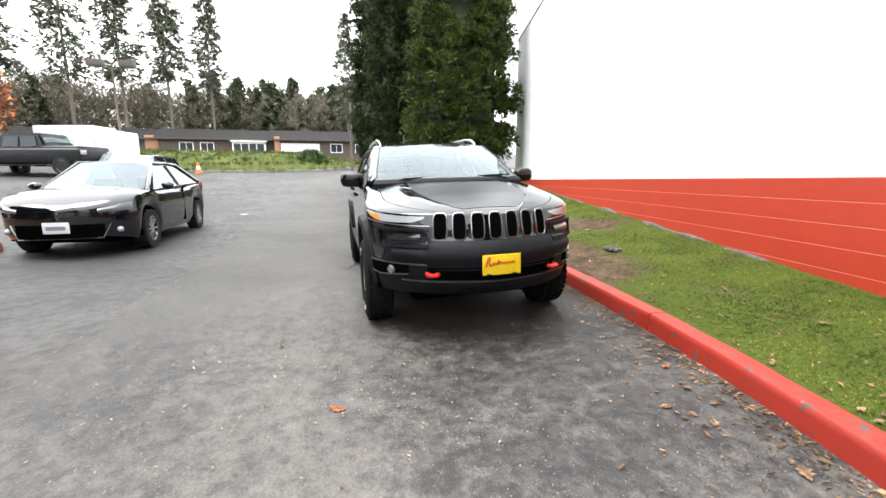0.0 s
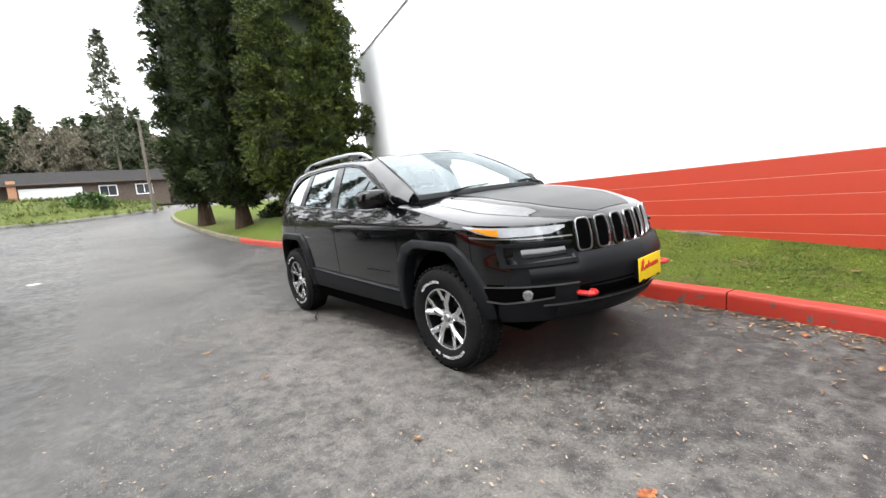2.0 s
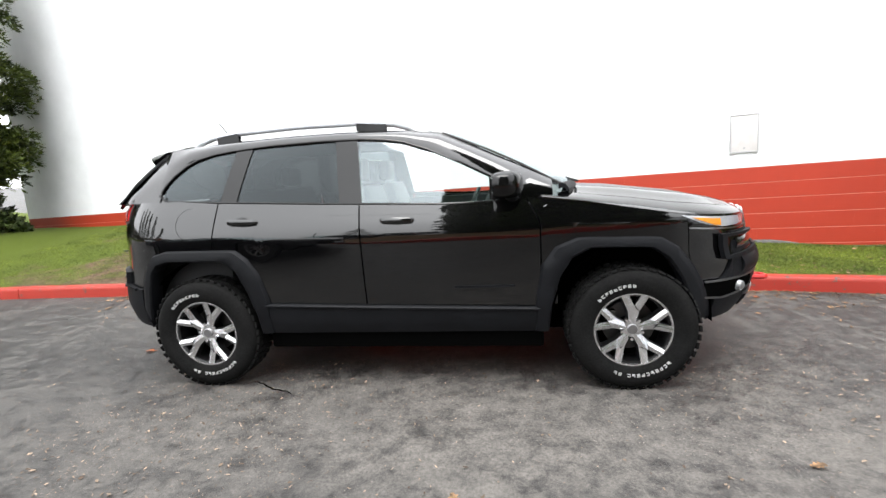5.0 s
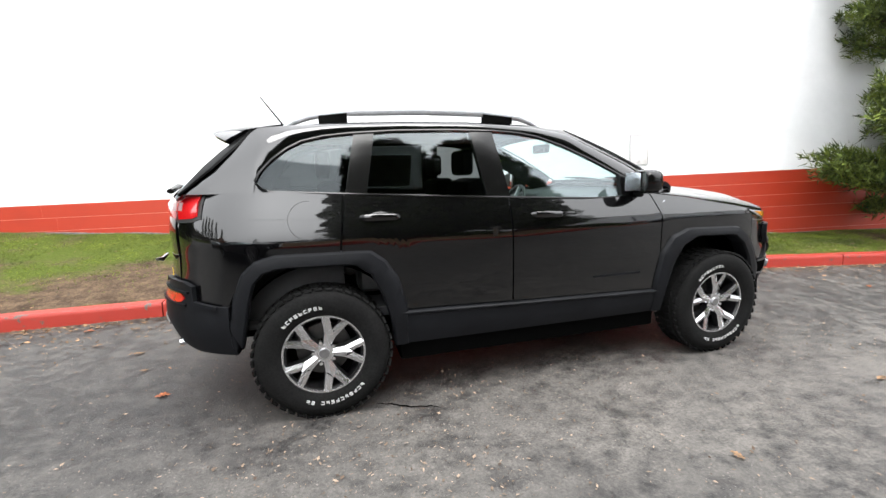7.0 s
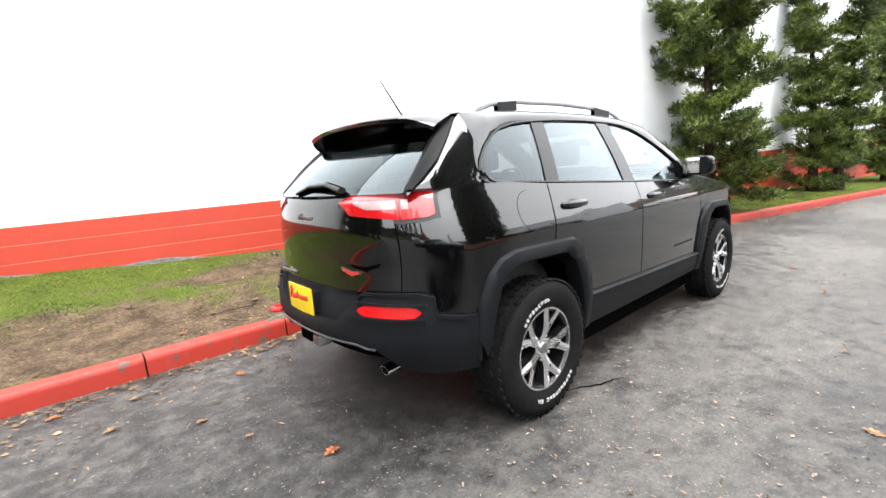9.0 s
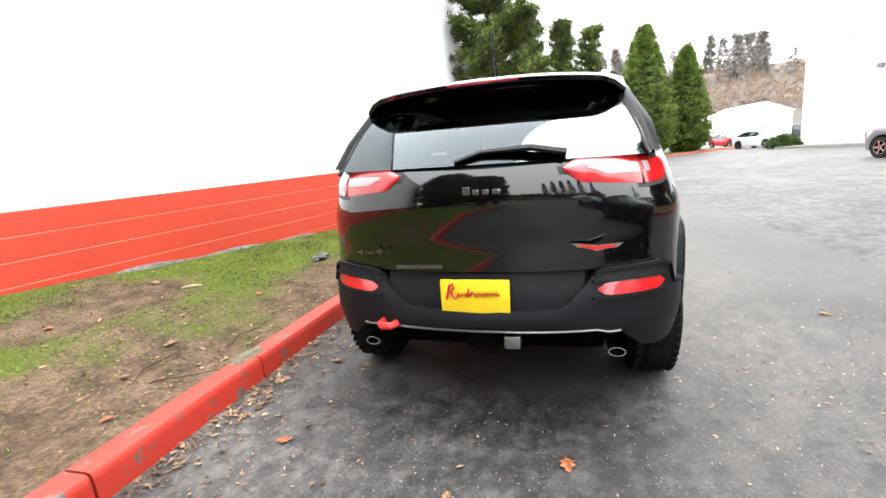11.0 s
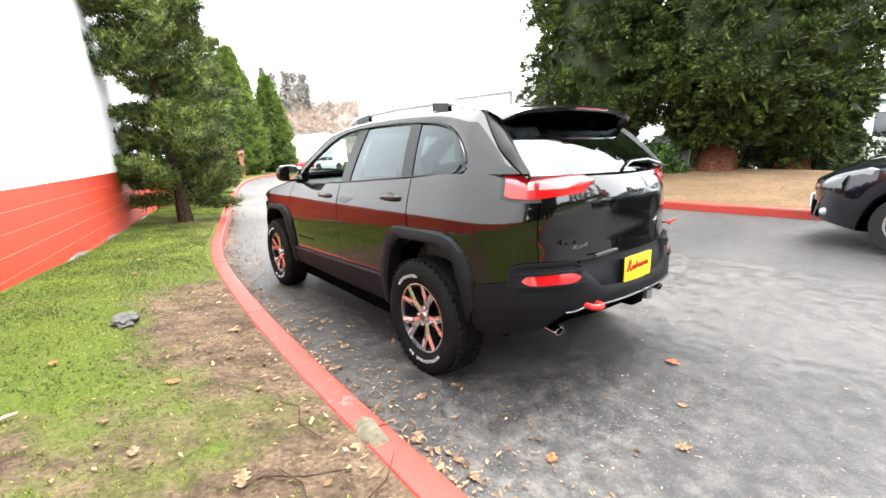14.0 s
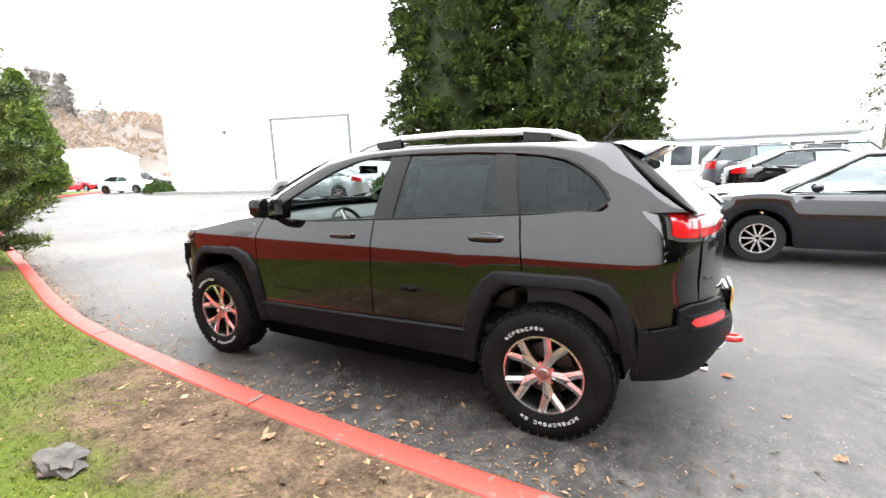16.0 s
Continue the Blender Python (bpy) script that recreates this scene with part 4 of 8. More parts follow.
    beam_lo = lambda u: lerp([(0, 0.625), (u_at_y(0.5, 0.7), 0.63), (u_at_y(0.56, 0.7), 0.656), (u_at_x(1.9), 0.66)], u)
    panel("bumper_beam", 0, u_at_x(1.96), 34, beam_lo, beam_hi, 7, PLASTIC, fb, 0, 0.02, 0.02, "", 0.016)
    panel("lower_intake", 0, u_at_y(0.5, 0.6), 18, 0.53, 0.618, 3, DARK, fb, 0, 0.0195, 0.01, "dark lower intake")
    panel("chin_lip", 0, u_at_y(0.6, 0.5), 20, 0.425, 0.525, 4, PLASTIC, fb, 0, 0.018, 0.02, "", 0.012)
    panel("chin_trim", 0, u_at_y(0.66, 0.5), 20, 0.513, 0.522, 1, SLOTRING, fb, 0, 0.031, 0.01, "thin silver lower edge trim")
    rb = panel("rear_bumper", u_at_x(-1.79), 3, 34, lambda u: lerp([(2, 0.4), (u_at_x(-2.0), 0.42), (u_at_y(0.66, 0.6, False), 0.45), (u_at_y(0.55, 0.6, False), 0.545), (3, 0.56)], u), zplast_r, 10, PLASTIC, car, 0, 0.016, 0.05, "grey textured plastic rear bumper", 0.006)
    panel("bumper_edge", u_at_x(-1.84), u_at_y(0.46, 0.8, False), 20, lambda u: zplast_r(u) - 0.012, lambda u: zplast_r(u) + 0.004, 1, PLASTIC, rb, 1, 0.03, 0.02)
    panel("bumper_edge", u_at_x(-1.84), u_at_y(0.46, 0.8, False), 20, lambda u: zplast_r(u) - 0.012, lambda u: zplast_r(u) + 0.004, 1, PLASTIC, rb, -1, 0.03, 0.02)
    panel("rear_valance", u_at_y(0.64, 0.6, False), 3, 14, 0.43, 0.575, 3, DARK, car, 0, -0.05, 0.02, "dark recessed rear valance")
    edge = [car_point(u_at_y(abs(y), 0.553, False), 0.553 - 0.012 * (abs(y) > 0.5), 0.02)[0] for y in np.linspace(-0.56, 0.56, 25)]
    tube("skid_trim", [(p.x, math.copysign(p.y, y), p.z) for p, y in zip(edge, np.linspace(-0.56, 0.56, 25))], 0.0055, SLOTRING, rb, "satin grey skid trim along the lower edge", 8)
    panel("plate_recess", u_at_y(0.43, 0.7, False), 3, 16, lambda u: max(0.615, zplast_r(u) - 0.01), 0.8, 5, PLASTIC, car, 0, -0.012, 0.02, "recessed grey plastic plate panel")
    # tailgate
    tg = panel("tailgate", u_at_y(0.657, 0.9, False), 3, 26, lambda u: max(0.79, zplast_r(u)), 1.222, 12, PAINT, car, 0, 0.002, 0.03, "gloss black tailgate", 0.006)
    # bonnet and wing tops
    def bonnet_point(x, s):
        zt = lerp(BELT, x)
        w = max(0.02, car_edge(u_at_x(x, zt), zt)[1])
        zc = lerp([(0.8, 1.232), (1.0, 1.218), (1.4, 1.186), (1.8, 1.125), (2.05, 1.065), (2.16, 1.03), (2.235, 0.99)], x)
        z = zt + (zc - zt) * max(0.0, 1 - abs(s) ** 2.5) ** 0.75
        z += 0.014 * (math.exp(-((abs(s) - 0.62) / 0.1) ** 2)) * smooth(2.2, 1.7, x) if x < 2.2 else 0
        return Vector((x, s * w, z))
    xs = [0.86 + (2.238 - 0.86) * (1 - (1 - i / 34) ** 1.5) for i in range(35)]
    def bonnet_sheet(name, s0, s1, n, xr, lift, m, label=""):
        rows = []
        for x in xr:
            rows.append([bonnet_point(x + 0.10 * (1 - abs(s)) ** 1.0 * smooth(1.2, 0.86, x) if x < 1.2 else x, s) + Vector((0, 0, lift)) for s in np.linspace(s0, s1, n)])
        return from_lists(name, *sheet(rows, [[p - Vector((0, 0, 0.012 if lift == 0 else 0.003)) for p in r] for r in rows]), m, car, label)
    bonnet_sheet("bonnet", -0.835, 0.835, 41, xs, 0.0, PAINT, "gloss black bonnet")
    bonnet_sheet("bonnet_decal", -0.53, 0.53, 21, [0.98 + (2.15 - 0.98) * i / 20 for i in range(21)], 0.0035, DECAL, "matte black anti-glare bonnet decal")
    for s in (-1, 1):
        bonnet_sheet("wing_top", s * 0.845, s * 1.0, 9, xs, 0.0, PAINT)
    # grille of seven slots
    gr = new("grille")
    gr.parent = car
    tagged(gr, "seven-slot grille with bright satin surrounds")
    for i in range(7):
        yc = (i - 3) * 0.1345
        ring, inner = [], []
        for k in range(28):
            a = 2 * math.pi * k / 28
            c, sn = math.cos(a), math.sin(a)
            dy = math.copysign(abs(c) ** 0.45, c)
            dz = math.copysign(abs(sn) ** 0.45, sn)
            rr, ii = [], []
            for sc, off in ((1.0, 0.003), (0.975, 0.011), (0.885, 0.012), (0.84, 0.003)):
                y, z = yc + 0.0505 * dy * sc - 0.006 * math.copysign(1, yc) * (dz + 1) * (abs(yc) / 0.4), 0.907 + 0.1 * dz * (1 - (1 - sc) * 0.6)
                p, n_ = car_point(u_at_y(y, z), z, off)
                rr.append((p.x, math.copysign(p.y, y), p.z))
            ring.append(rr)
        from_lists("slot_surround", *sheet(ring, closed=True), SATIN, gr, "satin silver slot surround")
        core = [r[-1] for r in ring]
        cx = sum(p[0] for p in core) / 28 + 0.007
        v = core + [(cx, yc, 0.907)]
        from_lists("slot_mesh", v, [(k, (k + 1) % 28, 28) for k in range(28)], DARK, gr, "dark slot insert")
    # head lamps, pods, fog lamps, hooks, plate
    for s in (-1, 1):
        zu_ = lambda u: belt(u) - 0.012
        hl = panel("headlight", u_at_y(0.5, 1.0), u_at_x(1.62, 1.0), 22, lambda u: lerp([(u_at_y(0.5, 1.0), belt(u) - 0.026), (u_at_y(0.58, 1.0), belt(u) - 0.058), (u_at_x(1.85, 1.0), belt(u) - 0.07), (u_at_x(1.72, 1.0), belt(u) - 0.05), (u_at_x(1.62, 1.0), belt(u) - 0.016)], u), zu_, 4, CLEARLENS, car, s, 0.007, 0.02, "slim clear daytime running light with amber corner")
        panel("turn_signal", u_at_x(1.84, 1.0), u_at_x(1.67, 1.0), 8, lambda u: belt(u) - 0.06 + 0.04 * max(0, (u - u_at_x(1.8, 1.0)) / (u_at_x(1.66, 1.0) - u_at_x(1.8, 1.0))), lambda u: belt(u) - 0.022, 3, AMBER, hl, s, 0.011, 0.01, "amber turn signal lens")
        panel("light_brow", u_at_y(0.47, 0.9), u_at_x(1.66, 0.92), 22, lambda u: belt(u) - 0.084, lambda u: belt(u) - 0.076, 1, SATIN, hl, s, 0.004, 0.006)
        ua, ub = u_at_y(0.49, 0.83), u_at_y(0.79, 0.83)
        pod = panel("headlamp_pod", ua, ub, 12, lambda u: 0.772, lambda u: lerp([(ua, 0.86), (ub, 0.885)], u), 5, GLOSSBLACK, car, s, 0.014, 0.02, "dark headlamp pod with projector lens")
        for zz in (0.762, 0.89):
            panel("pod_frame", ua, ub + 0.02, 12, lambda u: zz - 0.008 - (0.012 if zz > 0.8 else 0) * (1 - (u - ua) / (ub - ua)), lambda u: zz + 0.008 - (0.012 if zz > 0.8 else 0) * (1 - (u - ua) / (ub - ua)), 1, PLASTIC, pod, s, 0.034, 0.03)
        panel("pod_frame", ub, ub + 0.03, 3, 0.756, 0.9, 4, PLASTIC, pod, s, 0.034, 0.03)
        panel("projector_lens", u_at_y(0.53, 0.83), u_at_y(0.73, 0.83), 10, 0.798, 0.858, 4, SMOKELENS, pod, s, 0.018, 0.006, "smoky headlamp lens", 0.012)
        ua, ub = u_at_y(0.62, 0.58), u_at_y(0.85, 0.58)
        pocket = panel("fog_pocket", ua, ub, 10, lambda u: 0.54 + 0.04 * abs((u - ub) / (ua - ub) - 0.3), lambda u: 0.632, 4, DARK, car, s, 0.021, 0.02, "dark fog lamp pocket with silver rim")
        panel("pocket_rim", u_at_y(0.5, 0.6), ub, 16, lambda u: 0.632, lambda u: 0.641, 1, SLOTRING, pocket, s, 0.026, 0.012)
        panel("pocket_rim", ua, ub, 10, lambda u: 0.53 + 0.04 * abs((u - ub) / (ua - ub) - 0.3), lambda u: 0.54 + 0.04 * abs((u - ub) / (ua - ub) - 0.3), 1, SLOTRING, pocket, s, 0.026, 0.012)
        p, n_ = car_point(u_at_y(0.73, 0.58), 0.585, 0.03)
        q = n_.to_track_quat("Z", "Y").to_matrix().to_4x4()
        bm = bmesh.new()
        bmesh.ops.create_cone(bm, cap_ends=True, segments=20, radius1=0.034, radius2=0.028, depth=0.02, matrix=Matrix.Translation(p) @ q)
        if s < 0:
            bmesh.ops.transform(bm, matrix=Matrix.Diagonal((1, -1, 1, 1)), verts=bm.verts)
            bmesh.ops.reverse_faces(bm, faces=bm.faces)
        part("fog_lamp", bm, FOGLENS, pocket, "round clear fog lamp")
        for nm, hx, hy, hz, d in (("front_tow_hook", 2.262, 0.475, 0.568, 1), ("rear_tow_hook", -2.275, 0.42, 0.56, -1)):
            if nm == "rear_tow_hook" and s < 0:
                continue
            y = s * hy
            tube(nm, [(hx - d * 0.08, y - 0.034, hz), (hx - d * 0.01, y - 0.034, hz), (hx + d * 0.01, y - 0.016, hz), (hx + d * 0.01, y + 0.016, hz), (hx - d * 0.01, y + 0.034, hz), (hx - d * 0.08, y + 0.034, hz)], 0.017, REDHOOK, car, "red painted tow hook", 8)
    def dealer_plate(x, z, d, yc):
        pl = box("dealer_plate", (min(x, x + d * 0.006), max(x, x + d * 0.006), yc - 0.146, yc + 0.146, z - 0.074, z + 0.074), PLATEYELLOW, car, "yellow dealer plate with red script", 0.002)
        k = d
        def stroke(pts, w=0.009):
            tube("script_stroke", [(x + d * 0.007, yc + k * (a - 0.5) * 0.25, z + (b - 0.45) * 0.1) for a, b in pts], w * 0.5, PLATERED, pl, "", 5, (1, 1))
        stroke([(0.02, 0.35), (0.05, 0.6), (0.08, 0.95), (0.13, 1.02), (0.15, 0.85), (0.1, 0.68), (0.13, 0.5), (0.18, 0.36)], 0.013)
        wave = [(0.2 + 0.022 * i, 0.5 + (0.1 if i % 2 else -0.08) + (0.22 if i in (9, 12) else 0) + 0.08 * i / 30) for i in range(33)]
        stroke([(min(0.97, a), b) for a, b in wave], 0.010)
        for yy in (-0.1, 0.1):
            box("plate_clip", (min(x, x + d * 0.01), max(x, x + d * 0.01), yc + yy - 0.018, yc + yy + 0.018, z - 0.079, z - 0.066), GLOSSBLACK, pl, "", 0.002)
        box("plate_frame", (x - 0.004 if d > 0 else x, x if d > 0 else x + 0.004, yc - 0.152, yc + 0.152, z - 0.079, z + 0.079), GLOSSBLACK, pl, "black plate frame", 0.002)
        return pl
    dealer_plate(2.378, 0.64, 1, 0)
    box("plate_bracket", (2.3, 2.374, -0.13, 0.13, 0.58, 0.7), PLASTIC, fb, "", 0.005)
    dealer_plate(-2.262, 0.697, -1, 0.015)
    box("plate_bracket", (-2.262, -2.2, -0.12, 0.12, 0.64, 0.75), PLASTIC, rb, "", 0.005)
    # tail lamps
    for s in (-1, 1):
        ua, ub = u_at_x(-1.925, 1.18), u_at_y(0.345, 1.18, False)
        um = u_at_y(0.64, 1.18, False)
        lo = lambda u: lerp([(ua, 1.138), (ua + 0.03, 1.126), (um, 1.118), (ub - 0.05, 1.142), (ub, 1.19)], u)
        hi = lambda u: lerp([(ua, 1.236), (ua + 0.03, 1.246), (um, 1.246), (ub - 0.06, 1.236), (ub, 1.205)], u)
        tl = panel("tail_lamp", ua, ub, 28, lo, hi, 6, REDLENS, car, s, 0.008, 0.03, "red wraparound tail lamp with clear band", 0.007)
        panel("reverse_lens", um + 0.012, ub - 0.08, 16, lambda u: lerp([(um, 1.162), (ub - 0.14, 1.166), (ub - 0.08, 1.19)], u), lambda u: lerp([(um, 1.198), (ub - 0.14, 1.2), (ub - 0.08, 1.198)], u), 3, PALELENS, tl, s, 0.0165, 0.008, "clear reversing lens", 0.002)
        panel("lamp_housing", ua - 0.022, ub + 0.014, 28, lambda u: lo(min(ub, max(ua, u))) - 0.016, lambda u: hi(min(ub, max(ua, u))) + 0.003, 5, SEAL, tl, s, 0.004, 0.02, "black lamp surround")
        panel("side_lens", ua + 0.11, um - 0.012, 8, 1.162, 1.2, 3, PALELENS, tl, s, 0.0165, 0.008, "clear side lens", 0.002)
        panel("lamp_seam", um - 0.0015, um + 0.0015, 1, lambda u: lo(u) - 0.002, lambda u: hi(u) + 0.002, 4, SEAL, tl, s, 0.0155, 0.02)
        ra, rz_ = u_at_y(0.735, 0.7, False), u_at_y(0.47, 0.7, False)
        refl = lambda u: min(1.0, max(0.0, 1 - abs(2 * (u - ra) / (rz_ - ra) - 1) ** 6)) ** 0.5
        panel("rear_reflector", u_at_y(0.735, 0.7, False), u_at_y(0.47, 0.7, False), 12, lambda u: 0.706 - 0.022 * refl(u) , lambda u: 0.712 + 0.022 * refl(u), 3, REDLENS, rb, s, 0.024, 0.012, "red rear fog reflector")
        for dz in (-0.008, 0.056):
            panel("reflector_frame", u_at_y(0.75, 0.7, False), u_at_y(0.45, 0.7, False), 12, lambda u: 0.68 + dz, lambda u: 0.69 + dz, 1, PLASTIC, rb, s, 0.032, 0.02)
        bm = bmesh.new()
        bmesh.ops.create_cone(bm, cap_ends=False, segments=20, radius1=0.03, radius2=0.028, depth=0.14, matrix=Matrix.Translation((-2.07, s * 0.56, 0.428)) @ Matrix.Rotation(math.pi / 2 - 0.12, 4, "Y") @ Matrix.Diagonal((0.75, 1.2, 1, 1)))
        bmesh.ops.solidify(bm, geom=bm.faces[:], thickness=0.004)
        part("exhaust_tip", bm, CHROME, car, "polished exhaust tip")
    box("tow_receiver", (-2.27, -2.05, -0.06, 0.06, 0.47, 0.585), DARK, car, "black tow bar receiver", 0.01)
    box("tow_plug", (-2.275, -2.2, -0.17, -0.1, 0.47, 0.53), SATIN, car, "silver trailer plug", 0.012)
    # badges
    for i, (a, w) in enumerate(((0.07, 0.03), (0.03, 0.028), (-0.01, 0.028), (-0.055, 0.034))):
        p, n_ = car_point(u_at_y(max(0.001, abs(a - 0.03)), 1.135, False), 1.135, 0.01)
        yy = a - 0.03
        box("badge_letter_bar", (p.x - 0.006, p.x + 0.004, yy - w / 2, yy + w / 2, 1.115, 1.148 - (0.012 if i else 0)), SLOTRING, tg, "", 0.004)
    wing = [(-0.095, 0.014), (-0.03, 0.008), (0.0, 0.004), (0.03, 0.008), (0.095, 0.014), (0.075, -0.002), (0.03, -0.008), (0.0, -0.018), (-0.03, -0.008), (-0.075, -0.002)]
    for m_, k_, dx_ in ((SATIN, 1.0, 0.0), (PLATERED, 0.8, 0.003)):
        vb = [(-2.212 - dx_, -0.47 + y * k_, 0.893 + z * k_) for y, z in wing] + [(-2.2, -0.47 + y * k_, 0.893 + z * k_) for y, z in wing]
        from_lists("trim_badge" if dx_ == 0 else "trim_badge_inlay", vb, [tuple(range(10)), tuple(range(19, 9, -1))] + [(i, (i + 1) % 10, 10 + (i + 1) % 10, 10 + i) for i in range(10)], m_, tg, "red winged trim badge edged in silver" if dx_ == 0 else "", 0)
    fc = bpy.data.curves.new("drive_badge", "FONT")
    fc.body, fc.size, fc.extrude, fc.align_x = "4x4", 0.055, 0.003, "CENTER"
    me = None
    tmp = bpy.data.objects.new("drive_badge", fc)
    scene.collection.objects.link(tmp)
    me = bpy.data.meshes.new_from_object(tmp.evaluated_get(bpy.context.evaluated_depsgraph_get()))
    bpy.data.objects.remove(tmp)
    db = finish("drive_badge", me, SLOTRING, tg, "dull silver 4x4 badge")
    box("model_badge_bar", (-2.222, -2.205, 0.16, 0.37, 0.806, 0.82), SLOTRING, tg, "", 0.003)
    db.matrix_local = Matrix.Translation((-2.209, 0.5, 0.87)) @ Matrix.Rotation(-math.pi / 2, 4, "Z") @ Matrix.Rotation(math.pi / 2, 4, "X") @ Matrix.Diagonal((1.6, 0.62, 1, 1))
    for s in (-1, 1):
        bm = bmesh.new()
        bmesh.ops.create_cone(bm, cap_ends=True, segments=24, radius1=0.027, radius2=0.025, depth=0.006, matrix=Matrix.Translation((0.865, s * (lerp(WIDTH, 1.128) * 0.985 + 0.006), 1.128)) @ Matrix.Rotation(-s * radians(70), 4, "X"))
        part("round_badge", bm, RAILSILVER, car, "round silver wing badge")
    # fuel flap on the right flank
    rows = [[(-1.395 + r * math.cos(2 * math.pi * i / 40), -(lerp(WIDTH, 1.1 + r * math.sin(2 * math.pi * i / 40)) * 0.988 + 0.0015), 1.1 + r * math.sin(2 * math.pi * i / 40)) for r in (0.097, 0.1)] for i in range(40)]
    from_lists("fuel_flap", *sheet(rows, closed=True), SEAL, car, "round fuel flap outline")
    # cabin
    for s in (-1, 1):
        cabin_strip(car, s)
        if s < 0:  # the left one is wound down
            side_glass("front_door_glass", car, -0.225, 0.735, (-0.06, -0.0), GLASS, s, "clear front door window")
        rg = side_glass("rear_door_glass", car, -1.075, -0.37, (0.05, -0.045), GLASSSIDE, s, "dark tinted rear door window")
        side_glass("quarter_glass", car, -1.643, -1.19, (0.0, 0.085), GLASSSIDE, s, "dark tinted rear quarter window")
        pillar(car, -0.37, -0.225, -0.05, s)
        pillar(car, -1.19, -1.075, 0.075, s)
        trim = [(x, s * (green_y(x, lerp(DLO, x) + 0.004) + 0.004), lerp(DLO, x) + 0.004) for x in [p[0] for p in DLO]]
        low = [(x, s * (green_y(x, lerp(BELT, x)) + 0.006), lerp(BELT, x) + 0.002) for x in np.linspace(0.74, -1.57, 20)] + [(x, s * (green_y(x, lerp(BELT, x)) + 0.005), lerp(BELT, x) + 0.006 + 0.05 * ((-1.575 - x) / 0.07) ** 2) for x in (-1.6, -1.62, -1.638)]
        from_lists("corner_panel", *sheet([[(x, s * (green_y(x, z) - 0.008), z) for z in np.linspace(lerp(BELT, x) - 0.01, lerp(BELT, x) + 0.075, 4)] for x in np.linspace(-1.68, -1.56, 5)]), PAINT, car)
        tube("window_trim", trim + low, 0.0075, GLOSSBLACK, car, "gloss black window surround", 6)
        tube("waist_rail", [(x, s * (green_y(x, lerp(BELT, x)) + 0.004), lerp(BELT, x) - 0.012) for x in np.linspace(0.72, -1.6, 24)], 0.006, SATIN if s == 0 else SEAL, car, "", 6)
        # sail panel and mirror
        mir = new("side_mirror")
        mir.parent = car
        tagged(mir, "black folding side mirror")
        bm = bmesh.new()
        bmesh.ops.create_uvsphere(bm, u_segments=24, v_segments=14, radius=1)
        for v in bm.verts:
            c = v.co
            c.x = math.copysign(abs(c.x) ** 0.7, c.x) * 0.085
            c.y = math.copysign(abs(c.y) ** 0.6, c.y) * 0.115
            c.z = math.copysign(abs(c.z) ** 0.6, c.z) * 0.075
            c.x = max(c.x, -0.055) + 0.03 * c.y / 0.115 * -1
            c.x, c.y, c.z = 0.66 + c.x, s * (0.945 + c.y), 1.245 + c.z + 0.01 * c.y
        bmesh.ops.recalc_face_normals(bm, faces=bm.faces)
        part("mirror_shell", bm, GLOSSBLACK, mir)
        bm = bmesh.new()
        box_bm(bm, 0.598, 0.606, s * 0.945 - 0.095, s * 0.945 + 0.095, 1.188, 1.303, 0.003)
        bmesh.ops.rotate(bm, cent=(0.6, s * 0.945, 1.243), matrix=Matrix.Rotation(s * -0.25, 3, "Z"), verts=bm.verts)
        part("mirror_glass", bm, CHROME, mir, "mirror glass")
        tube("mirror_arm", [(0.70, s * 0.79, 1.15), (0.69, s * 0.84, 1.16), (0.67, s * 0.89, 1.195)], [0.05, 0.04, 0.03], PLASTIC, mir, "", 10, (1, 0.6))
        from_lists("sail_panel", [(0.75, s * 0.838, 1.16), (0.56, s * 0.845, 1.16), (0.56, s * 0.815, 1.292), (0.75, s * 0.8, 1.16), (0.56, s * 0.8, 1.16), (0.56, s * 0.78, 1.292)], [(0, 1, 2), (3, 5, 4), (0, 2, 5, 3), (1, 4, 5, 2), (0, 3, 4, 1)], GLOSSBLACK, mir)
        # roof rails
        rail = [(-1.5, 1.605), (-1.44, 1.645), (-1.34, 1.678), (-1.15, 1.7), (-0.7, 1.712), (-0.3, 1.705), (-0.05, 1.682), (0.04, 1.652), (0.1, 1.62)]
        rr = tube("roof_rail", [(x, s * 0.575, z - 0.014) for x, z in rail], [0.012, 0.018, 0.019, 0.019, 0.019, 0.019, 0.019, 0.016, 0.011], RAILSILVER, car, "satin silver roof rail on black feet", 8, (0.75, 1))
        for a, b in (((-1.3, -1.14)), ((-0.3, -0.1))):
            rows = []
            for i in range(7):
                x = a + (b - a) * i / 6
                top = lerp(rail, x) - 0.016
                bot = lerp(ROOF, x) - 0.03
                rows.append([(x, s * 0.56, bot), (x, s * 0.56, top), (x, s * 0.59, top), (x, s * 0.59, bot)])
            from_lists("rail_foot", *sheet(rows), GLOSSBLACK, rr)
    tagged(rg, "dark tinted rear window with sticker")
    # price sticker behind the left rear window
    rows = [[(x, green_y(x, z) - 0.022, z) for z in np.linspace(1.225, 1.5, 6)] for x in np.linspace(-0.96, -0.5, 6)]
    from_lists("price_sticker", *sheet(rows, [[(x, y - 0.003, z) for x, y, z in r] for r in rows]), STICKER, car, "large printed price sticker")
    # roof, windscreen, rear glass, spoiler
    rows = []
    for x in np.linspace(-1.68, 0.3, 30):
        e = rim_point(x)
        r = []
        for k in range(17):
            s = -1 + 2 * k / 16
            z = e.z + (lerp(ROOF, x) - e.z) * (1 - abs(s) ** 2.4)
